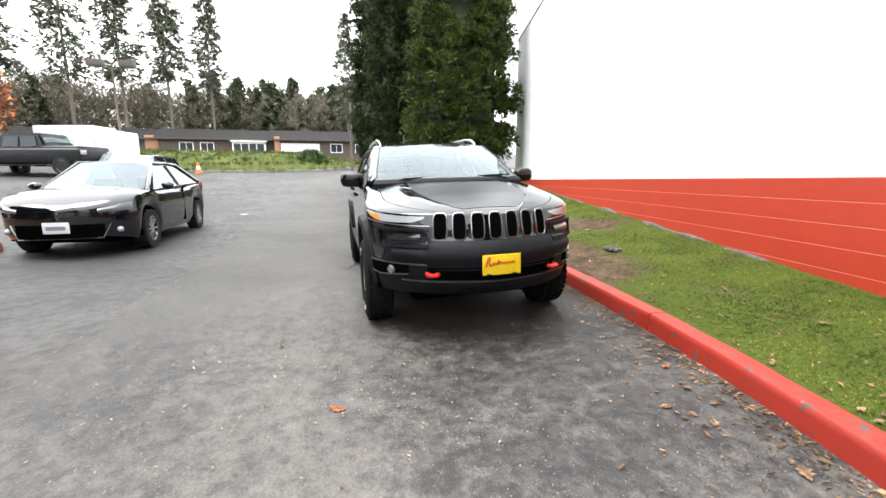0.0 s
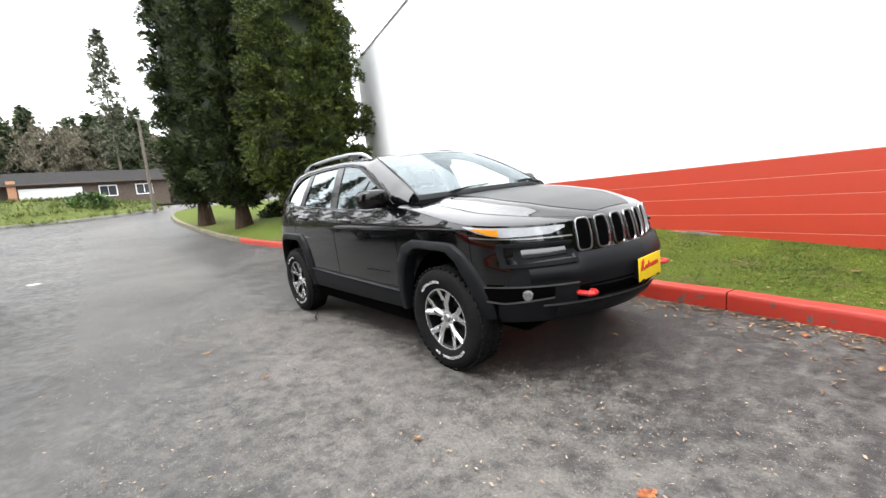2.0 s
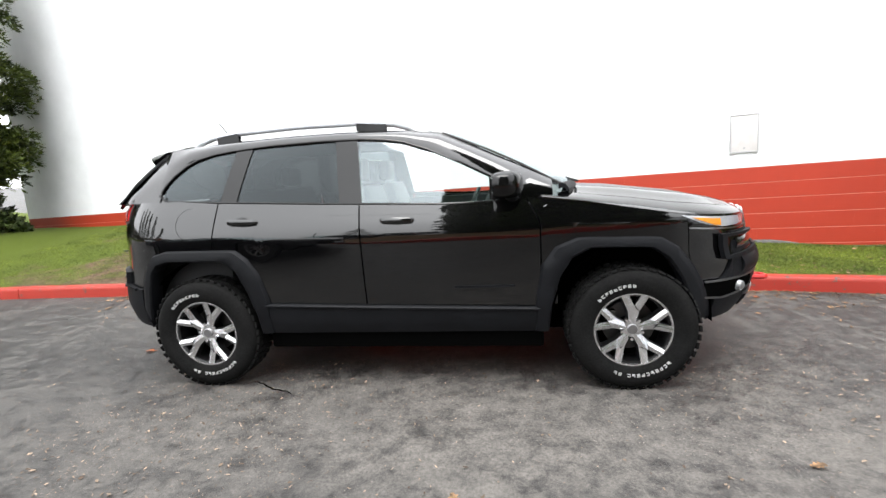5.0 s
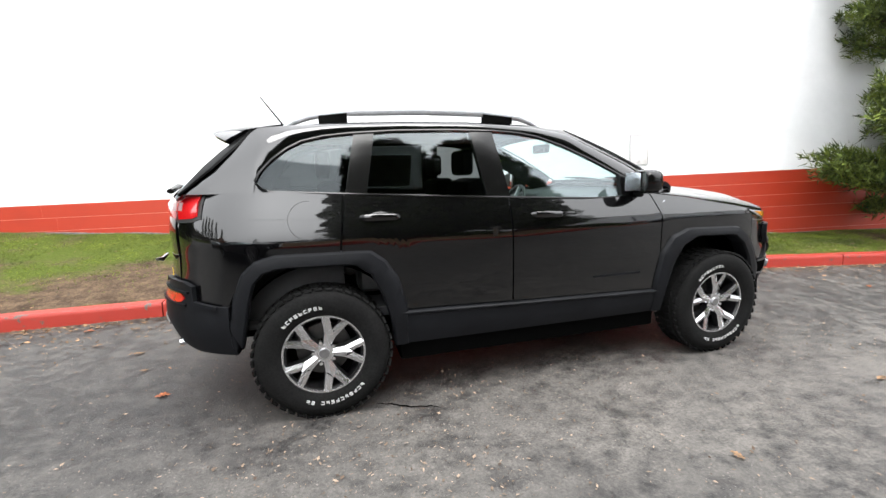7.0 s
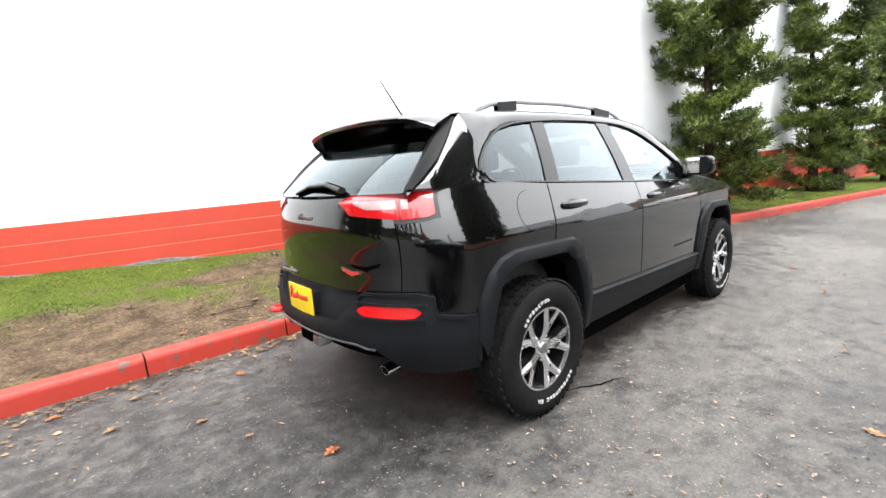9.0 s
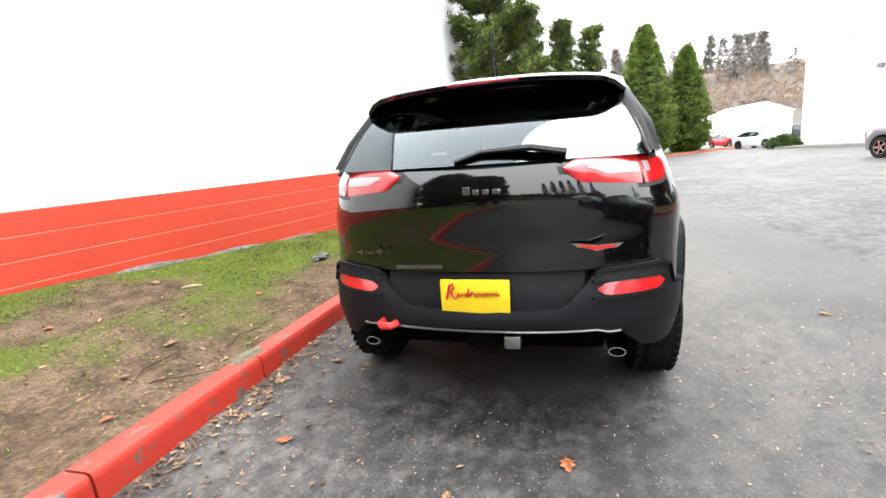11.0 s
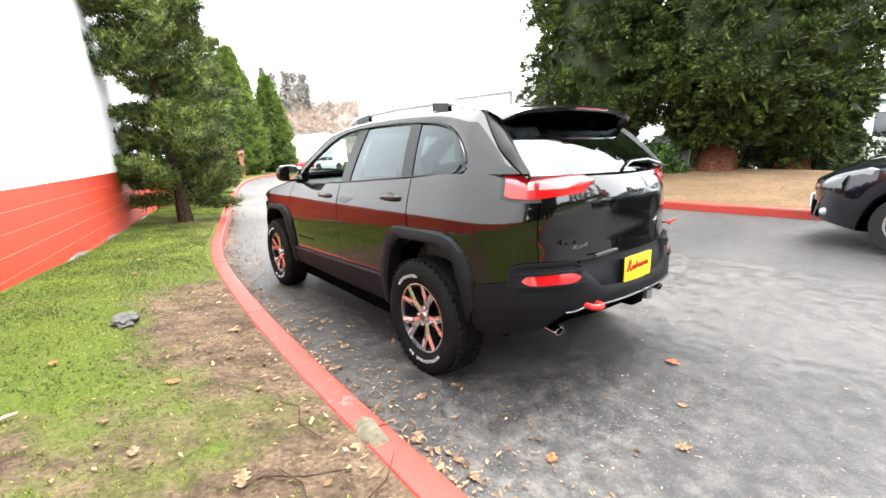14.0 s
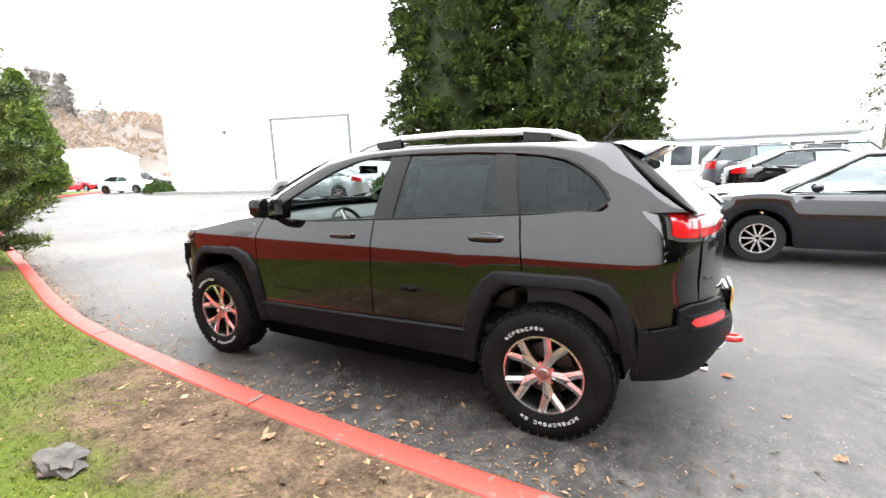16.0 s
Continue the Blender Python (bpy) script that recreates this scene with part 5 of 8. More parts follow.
            r.append(Vector((x + 0.07 * (1 - s * s) * smooth(0.0, 0.3, x), s * e.y, z - 0.0 * s)))
        rows.append(r)
    from_lists("roof", *sheet(rows, [[p - Vector((0, 0, 0.03)) for p in r] for r in rows]), PAINT, car, "gloss black roof")
    def screen(top, bot, wt, wb, bow_t, bow_b, n=14, lift=0.0, sag=0.02, inset=0.0, rng=(0, 1)):
        rows = []
        for i in range(n + 1):
            v = rng[0] + (rng[1] - rng[0]) * i / n
            c = Vector(top).lerp(Vector(bot), v)
            w = wt + (wb - wt) * v - inset
            bw = bow_t + (bow_b - bow_t) * v
            r = []
            for k in range(21):
                s = -1 + 2 * k / 20
                b = 1 - s * s
                r.append(Vector((c.x + bw * b, s * w, c.z + sag * math.sin(math.pi * v) + lift * b)))
            rows.append(r)
        return rows
    ws = screen((0.27, 0, 1.588), (1.0, 0, 1.222), 0.6, 0.735, 0.085, 0.13, lift=0.025)
    from_lists("windscreen", *sheet(ws), GLASS, car, "large clear windscreen")
    for s in (0, -1):
        tube("screen_seal", [r[s] for r in ws], 0.008, SEAL, car, "", 6)
    cowl = screen((0.97, 0, 1.228), (1.03, 0, 1.2), 0.74, 0.76, 0.13, 0.14, 3, 0.012)
    from_lists("cowl", *sheet(cowl, [[p - Vector((0, 0, 0.03)) for p in r] for r in cowl]), PLASTIC, car, "black plastic cowl below the windscreen")
    bg_ = screen((-1.625, 0, 1.588), (-2.035, 0, 1.236), 0.575, 0.685, -0.065, -0.155, lift=0.0, sag=0.03)
    from_lists("rear_glass", *sheet(bg_), GLASSDARK, car, "dark tinted rear window")
    for s in (0, -1):
        tube("rear_glass_seal", [r[s] for r in bg_], 0.007, SEAL, car, "", 6)
    # gloss fins that close the gap between the pillars and the rear glass, below the spoiler
    for s in (-1, 1):
        edge_x = [(1.25, -2.02), (1.287, -1.969), (1.372, -1.865), (1.47, -1.762), (1.543, -1.69), (1.58, -1.66)]
        edge_y = [(1.25, 0.722), (1.287, 0.722), (1.372, 0.716), (1.47, 0.672), (1.543, 0.634), (1.58, 0.622)]
        glass_x = [(1.25, -2.03), (1.272, -2.011), (1.393, -1.893), (1.471, -1.805), (1.556, -1.688), (1.58, -1.66)]
        glass_y = [(1.25, 0.675), (1.272, 0.668), (1.393, 0.637), (1.471, 0.612), (1.556, 0.588), (1.58, 0.575)]
        rows = []
        for z in np.linspace(1.25, 1.575, 14):
            q = (z - 1.25) / 0.325
            d = 0.006 + 0.02 * q ** 2.5
            ax, ay, gx, gy = lerp(edge_x, z), lerp(edge_y, z), lerp(glass_x, z), lerp(glass_y, z)
            rows.append([(ax + 0.012, s * (ay + 0.001), z), (ax - 0.004, s * (ay + 0.003), z), (gx - d + 0.006, s * (0.6 * ay + 0.4 * gy), z), (gx - d, s * (0.45 * ay + 0.55 * gy - 0.004), z - 0.002), (gx - d + 0.01, s * (gy - 0.012), z - 0.004), (gx - 0.002, s * (gy - 0.03), z - 0.004)])
        from_lists("rear_glass_fin", *sheet(rows), FINBLACK, car, "satin black fin beside the rear window")
    sp_rows = []
    for k in range(25):
        s = -1 + 2 * k / 24
        y = s * 0.622
        tip = -1.93 + 0.09 * abs(s) ** 2.2 + 0.05 * max(0.0, (abs(s) - 0.85) / 0.15) ** 2
        tz = 1.605 - 0.035 * abs(s) ** 2.5 - 0.035 * max(0.0, (abs(s) - 0.8) / 0.2) ** 2
        rz = lerp(ROOF, -1.5) - 0.028 * abs(s) ** 2.4
        sp_rows.append([(-1.5, y * 0.985, rz + 0.004), (-1.68, y, (rz + tz) / 2 + 0.014), (tip + 0.02, y, tz + 0.006), (tip, y, tz - 0.008), (tip + 0.012, y, tz - 0.026), (-1.74, y * 0.97, tz - 0.045), (-1.62, y * 0.95, 1.6), (-1.5, y * 0.985, rz + 0.004)])
    v_, f_ = sheet(sp_rows)
    f_ += [tuple(range(7)), tuple(24 * 8 + i for i in range(6, -1, -1))]
    sp = from_lists("spoiler", v_, f_, PAINT, car, "gloss black roof spoiler with red brake light")
    rows = [[(-1.9 + 0.004 - 0.0 + 0.09 * abs(s) ** 2.2 - 0.018, s * 0.6, 1.604 - 0.03 * abs(s) ** 2.5), (-1.93 + 0.09 * abs(s) ** 2.2 - 0.004, s * 0.6, 1.592 - 0.035 * abs(s) ** 2.5)] for s in np.linspace(-0.27, 0.27, 9)]
    from_lists("brake_light", *sheet(rows, [[(x + 0.012, y, z - 0.006) for x, y, z in r] for r in rows]), REDLENS, sp, "thin red third brake light")
    # wipers, aerial
    tube("rear_wiper", [(-2.155, -0.36, 1.262), (-2.15, -0.22, 1.29), (-2.155, -0.02, 1.284), (-2.185, 0.09, 1.25)], [0.022, 0.02, 0.016, 0.011], GLOSSBLACK, car, "black rear wiper", 8, (1, 0.7))
    for y0, y1 in ((-0.55, -0.02), (0.1, 0.62)):
        tube("front_wiper", [(1.115, y0 + 0.02, 1.236), (1.075, (y0 + y1) / 2, 1.255), (1.04, y1, 1.262)], [0.008, 0.011, 0.007], PLASTIC, car, "black windscreen wiper", 6)
        tube("front_wiper_arm", [(1.12, y1 - 0.05, 1.225), (1.09, (y0 + y1) / 2 + 0.1, 1.252)], [0.012, 0.008], PLASTIC, car, "", 6)
    tube("aerial", [(-1.5, -0.02, 1.63), (-1.505, -0.02, 1.665), (-1.53, -0.02, 1.68), (-1.66, -0.02, 1.86)], [0.02, 0.012, 0.006, 0.004], GLOSSBLACK, car, "thin black roof aerial", 8)
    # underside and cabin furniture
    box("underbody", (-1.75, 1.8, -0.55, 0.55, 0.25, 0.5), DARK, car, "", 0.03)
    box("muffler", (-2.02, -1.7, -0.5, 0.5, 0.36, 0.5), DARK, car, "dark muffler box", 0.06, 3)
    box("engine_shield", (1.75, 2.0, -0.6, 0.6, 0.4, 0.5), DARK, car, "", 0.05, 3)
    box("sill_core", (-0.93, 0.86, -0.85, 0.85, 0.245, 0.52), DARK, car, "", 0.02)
    box("cabin_floor", (-1.85, 0.95, -0.76, 0.76, 0.5, 0.56), CABIN, car, "", 0.01)
    box("bulkhead", (0.9, 0.95, -0.8, 0.8, 0.5, 1.15), CABIN, car, "", 0.01)
    for s in (-1, 1):
        box("door_card", (-0.88, 0.86, min(s * 0.83, s * 0.79), max(s * 0.83, s * 0.79), 0.52, 1.13), CABIN, car, "", 0.01)
        box("boot_side", (-1.78, -1.22, min(s * 0.7, s * 0.74), max(s * 0.7, s * 0.74), 0.52, 1.2), CABIN, car, "", 0.01)
    box("boot_wall", (-2.1, -2.05, -0.45, 0.45, 0.5, 1.2), CABIN, car, "", 0.01)
    rows = []
    for x, z in ((0.5, 0.92), (0.47, 1.02), (0.52, 1.09), (0.62, 1.125), (0.8, 1.15), (1.06, 1.185)):
        rows.append([(x - 0.06 * abs(y) ** 2, y, z + (0.035 if 0.18 < y < 0.58 and 0.5 < x < 0.7 else 0)) for y in np.linspace(-0.76, 0.76, 24)])
    from_lists("dashboard", *sheet(rows), CABIN, car, "black dashboard")
    sw = new("steering_wheel")
    sw.parent = car
    tagged(sw, "black steering wheel")
    sw.matrix_local = Matrix.Translation((0.36, 0.38, 1.03)) @ Matrix.Rotation(radians(-65), 4, "Y")
    ring = [(0.185 * math.cos(a), 0.185 * math.sin(a), 0) for a in np.linspace(0, 2 * math.pi, 33)]
    tube("wheel_ring", ring, 0.015, LEATHER, sw, "", 8)
    box("wheel_boss", (-0.08, 0.08, -0.09, 0.09, -0.03, 0.02), CABIN, sw, "", 0.02)
    for a in (0, 180, 270):
        tube("wheel_spoke", [(0, 0, 0), (0.18 * math.sin(radians(a + 90)), 0.18 * math.cos(radians(a + 90)), 0)], 0.016, SATIN, sw, "", 6)
    def seat(x, y, w, name):
        st = new(name)
        st.parent = car
        tagged(st, "black leather car seat with headrest")
        box("cushion", (x - 0.22, x + 0.28, y - w, y + w, 0.62, 0.8), LEATHER, st, "", 0.06, 3)
        bm = bmesh.new()
        box_bm(bm, x - 0.3, x - 0.14, y - w, y + w, 0.74, 1.3, 0.06, 3)
        bmesh.ops.rotate(bm, cent=(x - 0.22, y, 0.76), matrix=Matrix.Rotation(radians(-14), 3, "Y"), verts=bm.verts)
        part("backrest", bm, LEATHER, st)
        for yy in ([y] if w < 0.4 else [y - 0.4, y + 0.4]):
            box("headrest", (x - 0.42, x - 0.33, yy - 0.125, yy + 0.125, 1.31, 1.48), LEATHER, st, "", 0.04, 3)
    seat(0.0, 0.38, 0.25, "front_seat")
    seat(0.0, -0.38, 0.25, "front_seat")
    seat(-0.92, 0.0, 0.66, "rear_bench")
    box("inner_mirror", (0.42, 0.45, -0.12, 0.12, 1.47, 1.54), GLOSSBLACK, car, "black interior mirror", 0.012)
    box("headliner", (-1.62, 0.2, -0.56, 0.56, 1.585, 1.61), CABIN, car, "", 0.01)
    return car


build_suv()



# ---- trees and plants ----
def leaf_material(name, dark, light, rough=0.6, clumps=True):
    m, nt, b = material(name)
    geo = nt.nodes.new("ShaderNodeNewGeometry")
    vec = coords(nt)
    clump = noise_tex(nt, vec, 1.9, 4)
    isl_ = ramp(nt, geo.outputs["Random Per Island"], [(0.0, dark), (0.75, light), (1.0, tuple(min(1, x * 1.45) for x in light))])
    col = isl_ if not clumps else mix(nt, isl_, ramp(nt, clump, [(0.36, (0.35, 0.38, 0.36)), (0.64, (1.5, 1.42, 1.2))]), 1.0, "MULTIPLY")
    nt.links.new(col, b.inputs["Base Color"])
    b.inputs["Roughness"].default_value = rough
    b.inputs["Specular IOR Level"].default_value = 0.25
    return m


# the first one also colours the solid cores that imitate shade inside crowns
LEAF_DARK = leaf_material("dark_leaf_and_shade_core", (0.006, 0.012, 0.003), (0.03, 0.046, 0.01))
LEAF_MID = leaf_material("conifer_leaf", (0.007, 0.0138, 0.0034), (0.05, 0.077, 0.013))
LEAF_DEEP = leaf_material("deep_green_cypress_leaf", (0.009, 0.017, 0.003), (0.055, 0.076, 0.012))
LEAF_PINE = leaf_material("pine_needles", (0.016, 0.032, 0.007), (0.105, 0.142, 0.03))
LEAF_BRIGHT = leaf_material("bright_arborvitae_leaf", (0.03, 0.055, 0.008), (0.12, 0.18, 0.03))
LEAF_SHRUB = leaf_material("laurel_leaf", (0.012, 0.03, 0.008), (0.06, 0.11, 0.025), 0.4)
BARK = grained("rough_brown_bark", (0.02, 0.013, 0.009), (0.06, 0.04, 0.027), 18, 0.95, 0.8, 0.02, big=2, spec=0.1)
BARKRED = grained("reddish_fibrous_bark", (0.05, 0.02, 0.012), (0.13, 0.052, 0.03), 16, 0.95, 0.8, 0.02, big=2, spec=0.1)
BARKGREY = grained("grey_bark", (0.07, 0.06, 0.05), (0.16, 0.14, 0.12), 14, 0.95, 0.6, 0.02, spec=0.1)
RNG = np.random.default_rng(11)


def tufts(centres, normals, length, width, per, spread=0.8, lift=0.0, seed=1):
    """Small pointed leaf sprays, several at each centre. Returns vertices and quads as arrays."""
    rng = np.random.default_rng(seed)
    c = np.repeat(np.asarray(centres, float), per, axis=0)
    n = np.repeat(np.asarray(normals, float), per, axis=0)
    k = len(c)
    d = n + spread * rng.normal(size=(k, 3)) + np.array((0, 0, lift))
    d /= np.linalg.norm(d, axis=1, keepdims=True) + 1e-9
    r = rng.normal(size=(k, 3))
    s = np.cross(d, r)
    s /= np.linalg.norm(s, axis=1, keepdims=True) + 1e-9
    L = length * (0.6 + 0.8 * rng.random((k, 1)))
    W = width * (0.6 + 0.8 * rng.random((k, 1)))
    base = c + 0.25 * length * rng.normal(size=(k, 3))
    mid = base + d * L * 0.2
    v = np.stack([mid + s * W, base + d * L, mid - s * W], axis=1).reshape(-1, 3)
    f = np.arange(3 * k).reshape(k, 3)
    return v, f


def leaf_object(name, v, f, m, parent, label=""):
    me = bpy.data.meshes.new(name)
    me.from_pydata(v.tolist(), [], f.tolist())
    me.materials.append(m)
    ob = new(name, me)
    ob.parent = parent
    return tagged(ob, label)


def trunk_mesh(name, parent, h, r, m, lean=0.0, n=10, flare=1.4):
    path, rad = [], []
    for i in range(9):
        u = i / 8
        path.append((lean * u * u + 0.03 * math.sin(5 * u), 0.03 * math.cos(4 * u) - 0.03, h * u - 0.15))
        rad.append(r * (1 - 0.88 * u) * (1 + (flare - 1) * max(0, 1 - u * 9)))
    return tube(name, path, rad, m, parent, "", n)


def column_tree(label, x, y, z, h, r, m, skirt, seed, count=5200, leaf=(0.2, 0.05), top=0.1, bulge=0.35, core=True, per=6, trunk_r=0.28, clump=0.34, low_bias=1.15):
    """A dense, column-shaped evergreen: lumpy crown of many small sprays over a core coloured dark as inner shade."""
    t = thing("evergreen_tree", label, "tree", Matrix.Translation((x, y, z)), "dense evergreen trees")
    trunk_mesh("trunk", t, h * 0.7, trunk_r, BARKRED if trunk_r > 0.3 else BARK)
    rng = np.random.default_rng(seed)
    prof = lambda q: (np.minimum(1.0, (q + 0.02) / 0.12) ** 0.6) * (top + (1 - top) * (1 - np.maximum(0, (q - bulge) / (1 - bulge)) ** 1.7))
    per_clump = 40
    count = count // per_clump
    u = rng.random(count) ** low_bias
    a = rng.random(count) * 2 * math.pi
    lump = 1 + 0.05 * np.sin(3 * a + seed + 5 * u) + 0.05 * np.sin(7 * a - 17 * u + seed * 2)
    rr = r * prof(u) * lump * (0.76 + 0.23 * rng.random(count)) - 0.3 * clump
    zz = skirt + (h - skirt) * u + 0.1 * rng.normal(size=count)
    c = np.stack([rr * np.cos(a), rr * np.sin(a), zz], 1)
    # boughs: domed clumps of sprays standing out from the crown's face, open below
    size = clump * (0.65 + 0.7 * rng.random((count, 1, 1)))
    d = rng.normal(size=(count, per_clump, 3))
    d /= np.linalg.norm(d, axis=2, keepdims=True)
    d[:, :, 2] = np.where(d[:, :, 2] < -0.3, -d[:, :, 2], d[:, :, 2])
    out = np.stack([np.cos(a), np.sin(a), 0 * a], 1)[:, None, :]
    c = (c[:, None, :] + (d + 0.3 * out) * size * np.array((1.1, 1.1, 0.72))).reshape(-1, 3)
    n = (0.7 * d + 0.5 * out).reshape(-1, 3)
    v, f = tufts(c, n, leaf[0], leaf[1], per, 0.5, 0.0, seed)
    leaf_object("crown", v, f, m, t, "dense green foliage")
    if core:
        k = max(700, int(26 * r * (min(h, 10) - skirt)))
        u = rng.random(k) ** low_bias
        a = rng.random(k) * 2 * math.pi
        rr = r * prof(u) * (0.74 + 0.08 * rng.random(k))
        c = np.stack([rr * np.cos(a), rr * np.sin(a), skirt + (h - skirt) * u], 1)
        v, f = tufts(c, np.stack([np.cos(a), np.sin(a), 0.3 + 0 * a], 1), 0.34, 0.06, 9, 0.6, 0.0, seed + 50)
        leaf_object("inner_foliage", v, f, m, t)
        # smooth closed core, no leaves: its dark colour stands in for crown shade
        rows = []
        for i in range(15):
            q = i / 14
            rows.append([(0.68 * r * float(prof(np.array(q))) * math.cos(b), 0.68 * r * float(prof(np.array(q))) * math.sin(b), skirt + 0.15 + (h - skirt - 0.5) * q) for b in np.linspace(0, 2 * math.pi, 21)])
        from_lists("dark_shade_core", *sheet(rows), LEAF_DARK, t)
    return t


def pine_tree(label, x, y, z, h, r, seed, tiers=15, low=0.075, lean=0.0, m=None, group="wall-side pines", full=(10, 5), whorl=(4, 7), yaw=0, foot=0.72, leaves=18):
    """An open pine: tapered trunk, limbs in uneven whorls, tufted at their ends."""
    t = thing("pine_tree", label, "tree", Matrix.Translation((x, y, z)) @ Matrix.Rotation(radians(yaw), 4, "Z"), group)
    trunk_mesh("trunk", t, h, 0.12, BARK, lean)
    rng = np.random.default_rng(seed)
    cs, ns = [], []
    lv = []
    for i in range(tiers):
        u = (i + rng.random() * 0.7) / tiers
        zb = h * (low + (0.98 - low) * u)
        lx_ = lean * (zb / h) ** 2
        for k in range(rng.integers(*whorl)):
            a = rng.random() * 2 * math.pi
            L = r * (1 - 0.78 * u) * (0.55 + 0.6 * rng.random()) * min(1.0, foot + 2.5 * u)
            rise = -0.05 + 0.52 * u + 0.15 * rng.normal()
            pts = []
            for q in np.linspace(0, 1, 5):
                pts.append((lx_ + math.cos(a) * L * q, math.sin(a) * L * q, zb + L * (rise * q + 0.18 * q * q)))
            v, f = tube_lists(pts, [0.03 * (1 - 0.8 * q) * (1 - 0.5 * u) + 0.006 for q in np.linspace(0, 1, 5)], 5)
            from_lists("limb", v, f, BARK, t, "", 60, False)
            for q in np.linspace(0.22, 1.0, full[0]):
                for _ in range(full[1]):
                    p = np.array(pts[0]) + (np.array(pts[-1]) - np.array(pts[0])) * q
                    p[2] = zb + L * (rise * q + 0.18 * q * q)
                    cs.append(p + rng.normal(size=3) * (0.05 + 0.11 * q * (1.15 - q) * 2) * np.array((1, 1, 0.5)))
                    ns.append((math.cos(a) * 0.6, math.sin(a) * 0.6, 0.5))
    v, f = tufts(cs, ns, 0.135, 0.0115, leaves, 0.8, 0.1, seed)
    leaf_object("needles", v, f, m or LEAF_PINE, t, "tufted dark green needles")
    return t


def far_conifer_mesh(seed, h, r, bare_to, count=700, coarse=1.0):
    """A far conifer: drooping boughs in uneven layers, thin towards the foot of the crown."""
    rng = np.random.default_rng(seed)
    layers = max(10, int(h * 2.0))
    cs, ns = [], []
    for i in range(layers):
        u = (i + 0.5 * rng.random()) / layers
        for _ in range(rng.integers(2, 5)):
            a = rng.random() * 2 * math.pi
            L = r * (1 - u) ** 0.75 * (0.45 + 0.65 * rng.random()) * (0.6 + 0.4 * min(1, u * 5)) + 0.15
            k = max(3, int(count / layers / 3))
            q = rng.random(k) ** 0.8
            zz = h * (bare_to + (1 - bare_to) * u) - 0.22 * L * q + 0.1 * rng.normal(size=k)
            cs.append(np.stack([L * q * np.cos(a + 0.12 * rng.normal(size=k)), L * q * np.sin(a + 0.12 * rng.normal(size=k)), zz], 1))
            ns.append(np.tile((math.cos(a), math.sin(a), -0.15), (k, 1)))
    return tufts(np.concatenate(cs), np.concatenate(ns), 0.019 * h * coarse, 0.0036 * h * coarse, 8, 0.5, -0.1, seed)


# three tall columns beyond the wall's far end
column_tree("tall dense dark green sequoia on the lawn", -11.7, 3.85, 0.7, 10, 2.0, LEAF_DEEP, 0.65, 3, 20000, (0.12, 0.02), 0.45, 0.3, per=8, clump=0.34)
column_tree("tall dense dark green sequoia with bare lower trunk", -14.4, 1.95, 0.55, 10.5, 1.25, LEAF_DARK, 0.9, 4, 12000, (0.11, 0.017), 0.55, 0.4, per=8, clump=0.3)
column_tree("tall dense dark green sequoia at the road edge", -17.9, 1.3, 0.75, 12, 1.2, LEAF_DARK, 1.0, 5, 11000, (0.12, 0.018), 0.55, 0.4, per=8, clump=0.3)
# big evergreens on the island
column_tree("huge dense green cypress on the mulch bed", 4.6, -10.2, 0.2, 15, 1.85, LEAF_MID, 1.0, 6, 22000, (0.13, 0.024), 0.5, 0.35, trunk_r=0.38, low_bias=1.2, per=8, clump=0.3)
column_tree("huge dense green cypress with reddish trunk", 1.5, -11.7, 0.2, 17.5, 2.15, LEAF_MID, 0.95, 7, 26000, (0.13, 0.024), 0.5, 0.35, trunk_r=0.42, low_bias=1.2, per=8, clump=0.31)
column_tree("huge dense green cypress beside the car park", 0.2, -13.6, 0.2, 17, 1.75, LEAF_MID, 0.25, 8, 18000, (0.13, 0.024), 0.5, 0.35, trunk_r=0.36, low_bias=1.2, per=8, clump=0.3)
# pines along the wall
pine_tree("open layered pine beside the white wall", 7.35, 1.0, 0.22, 7.4, 1.65, 21, 21, low=0.04, full=(10, 6), lean=0.4, yaw=90, foot=0.58, leaves=26)
pine_tree("twin-stemmed pine beside the wall", 12.4, 0.05, 0.18, 6.0, 0.9, 22, 17, low=0.03, lean=0.45, full=(8, 5), yaw=80)
pine_tree("upright pine beside the wall", 12.9, -0.4, 0.18, 5.7, 0.72, 25, 16, low=0.03, lean=-0.45, full=(8, 5), yaw=60)
pine_tree("leaning pine beside the wall", 16.2, -1.15, 0.18, 6.3, 1.0, 23, 17, low=0.03, lean=0.6, full=(8, 5), yaw=100)
pine_tree("leaning pine beside the wall", 16.8, -1.55, 0.18, 6.2, 1.15, 26, 17, low=0.03, lean=-0.5, full=(8, 5), yaw=80)
# clipped columns further on
column_tree("clipped bright green arborvitae column", 37.5, -7.7, 0.1, 10.5, 2.35, LEAF_BRIGHT, 0.1, 12, 26000, (0.13, 0.026), 0.1, 0.2, per=5, clump=0.26)
column_tree("clipped green arborvitae column", 41.5, -11.9, 0.1, 9.0, 2.1, LEAF_BRIGHT, 0.1, 13, 18000, (0.13, 0.026), 0.08, 0.15, per=5, clump=0.26)



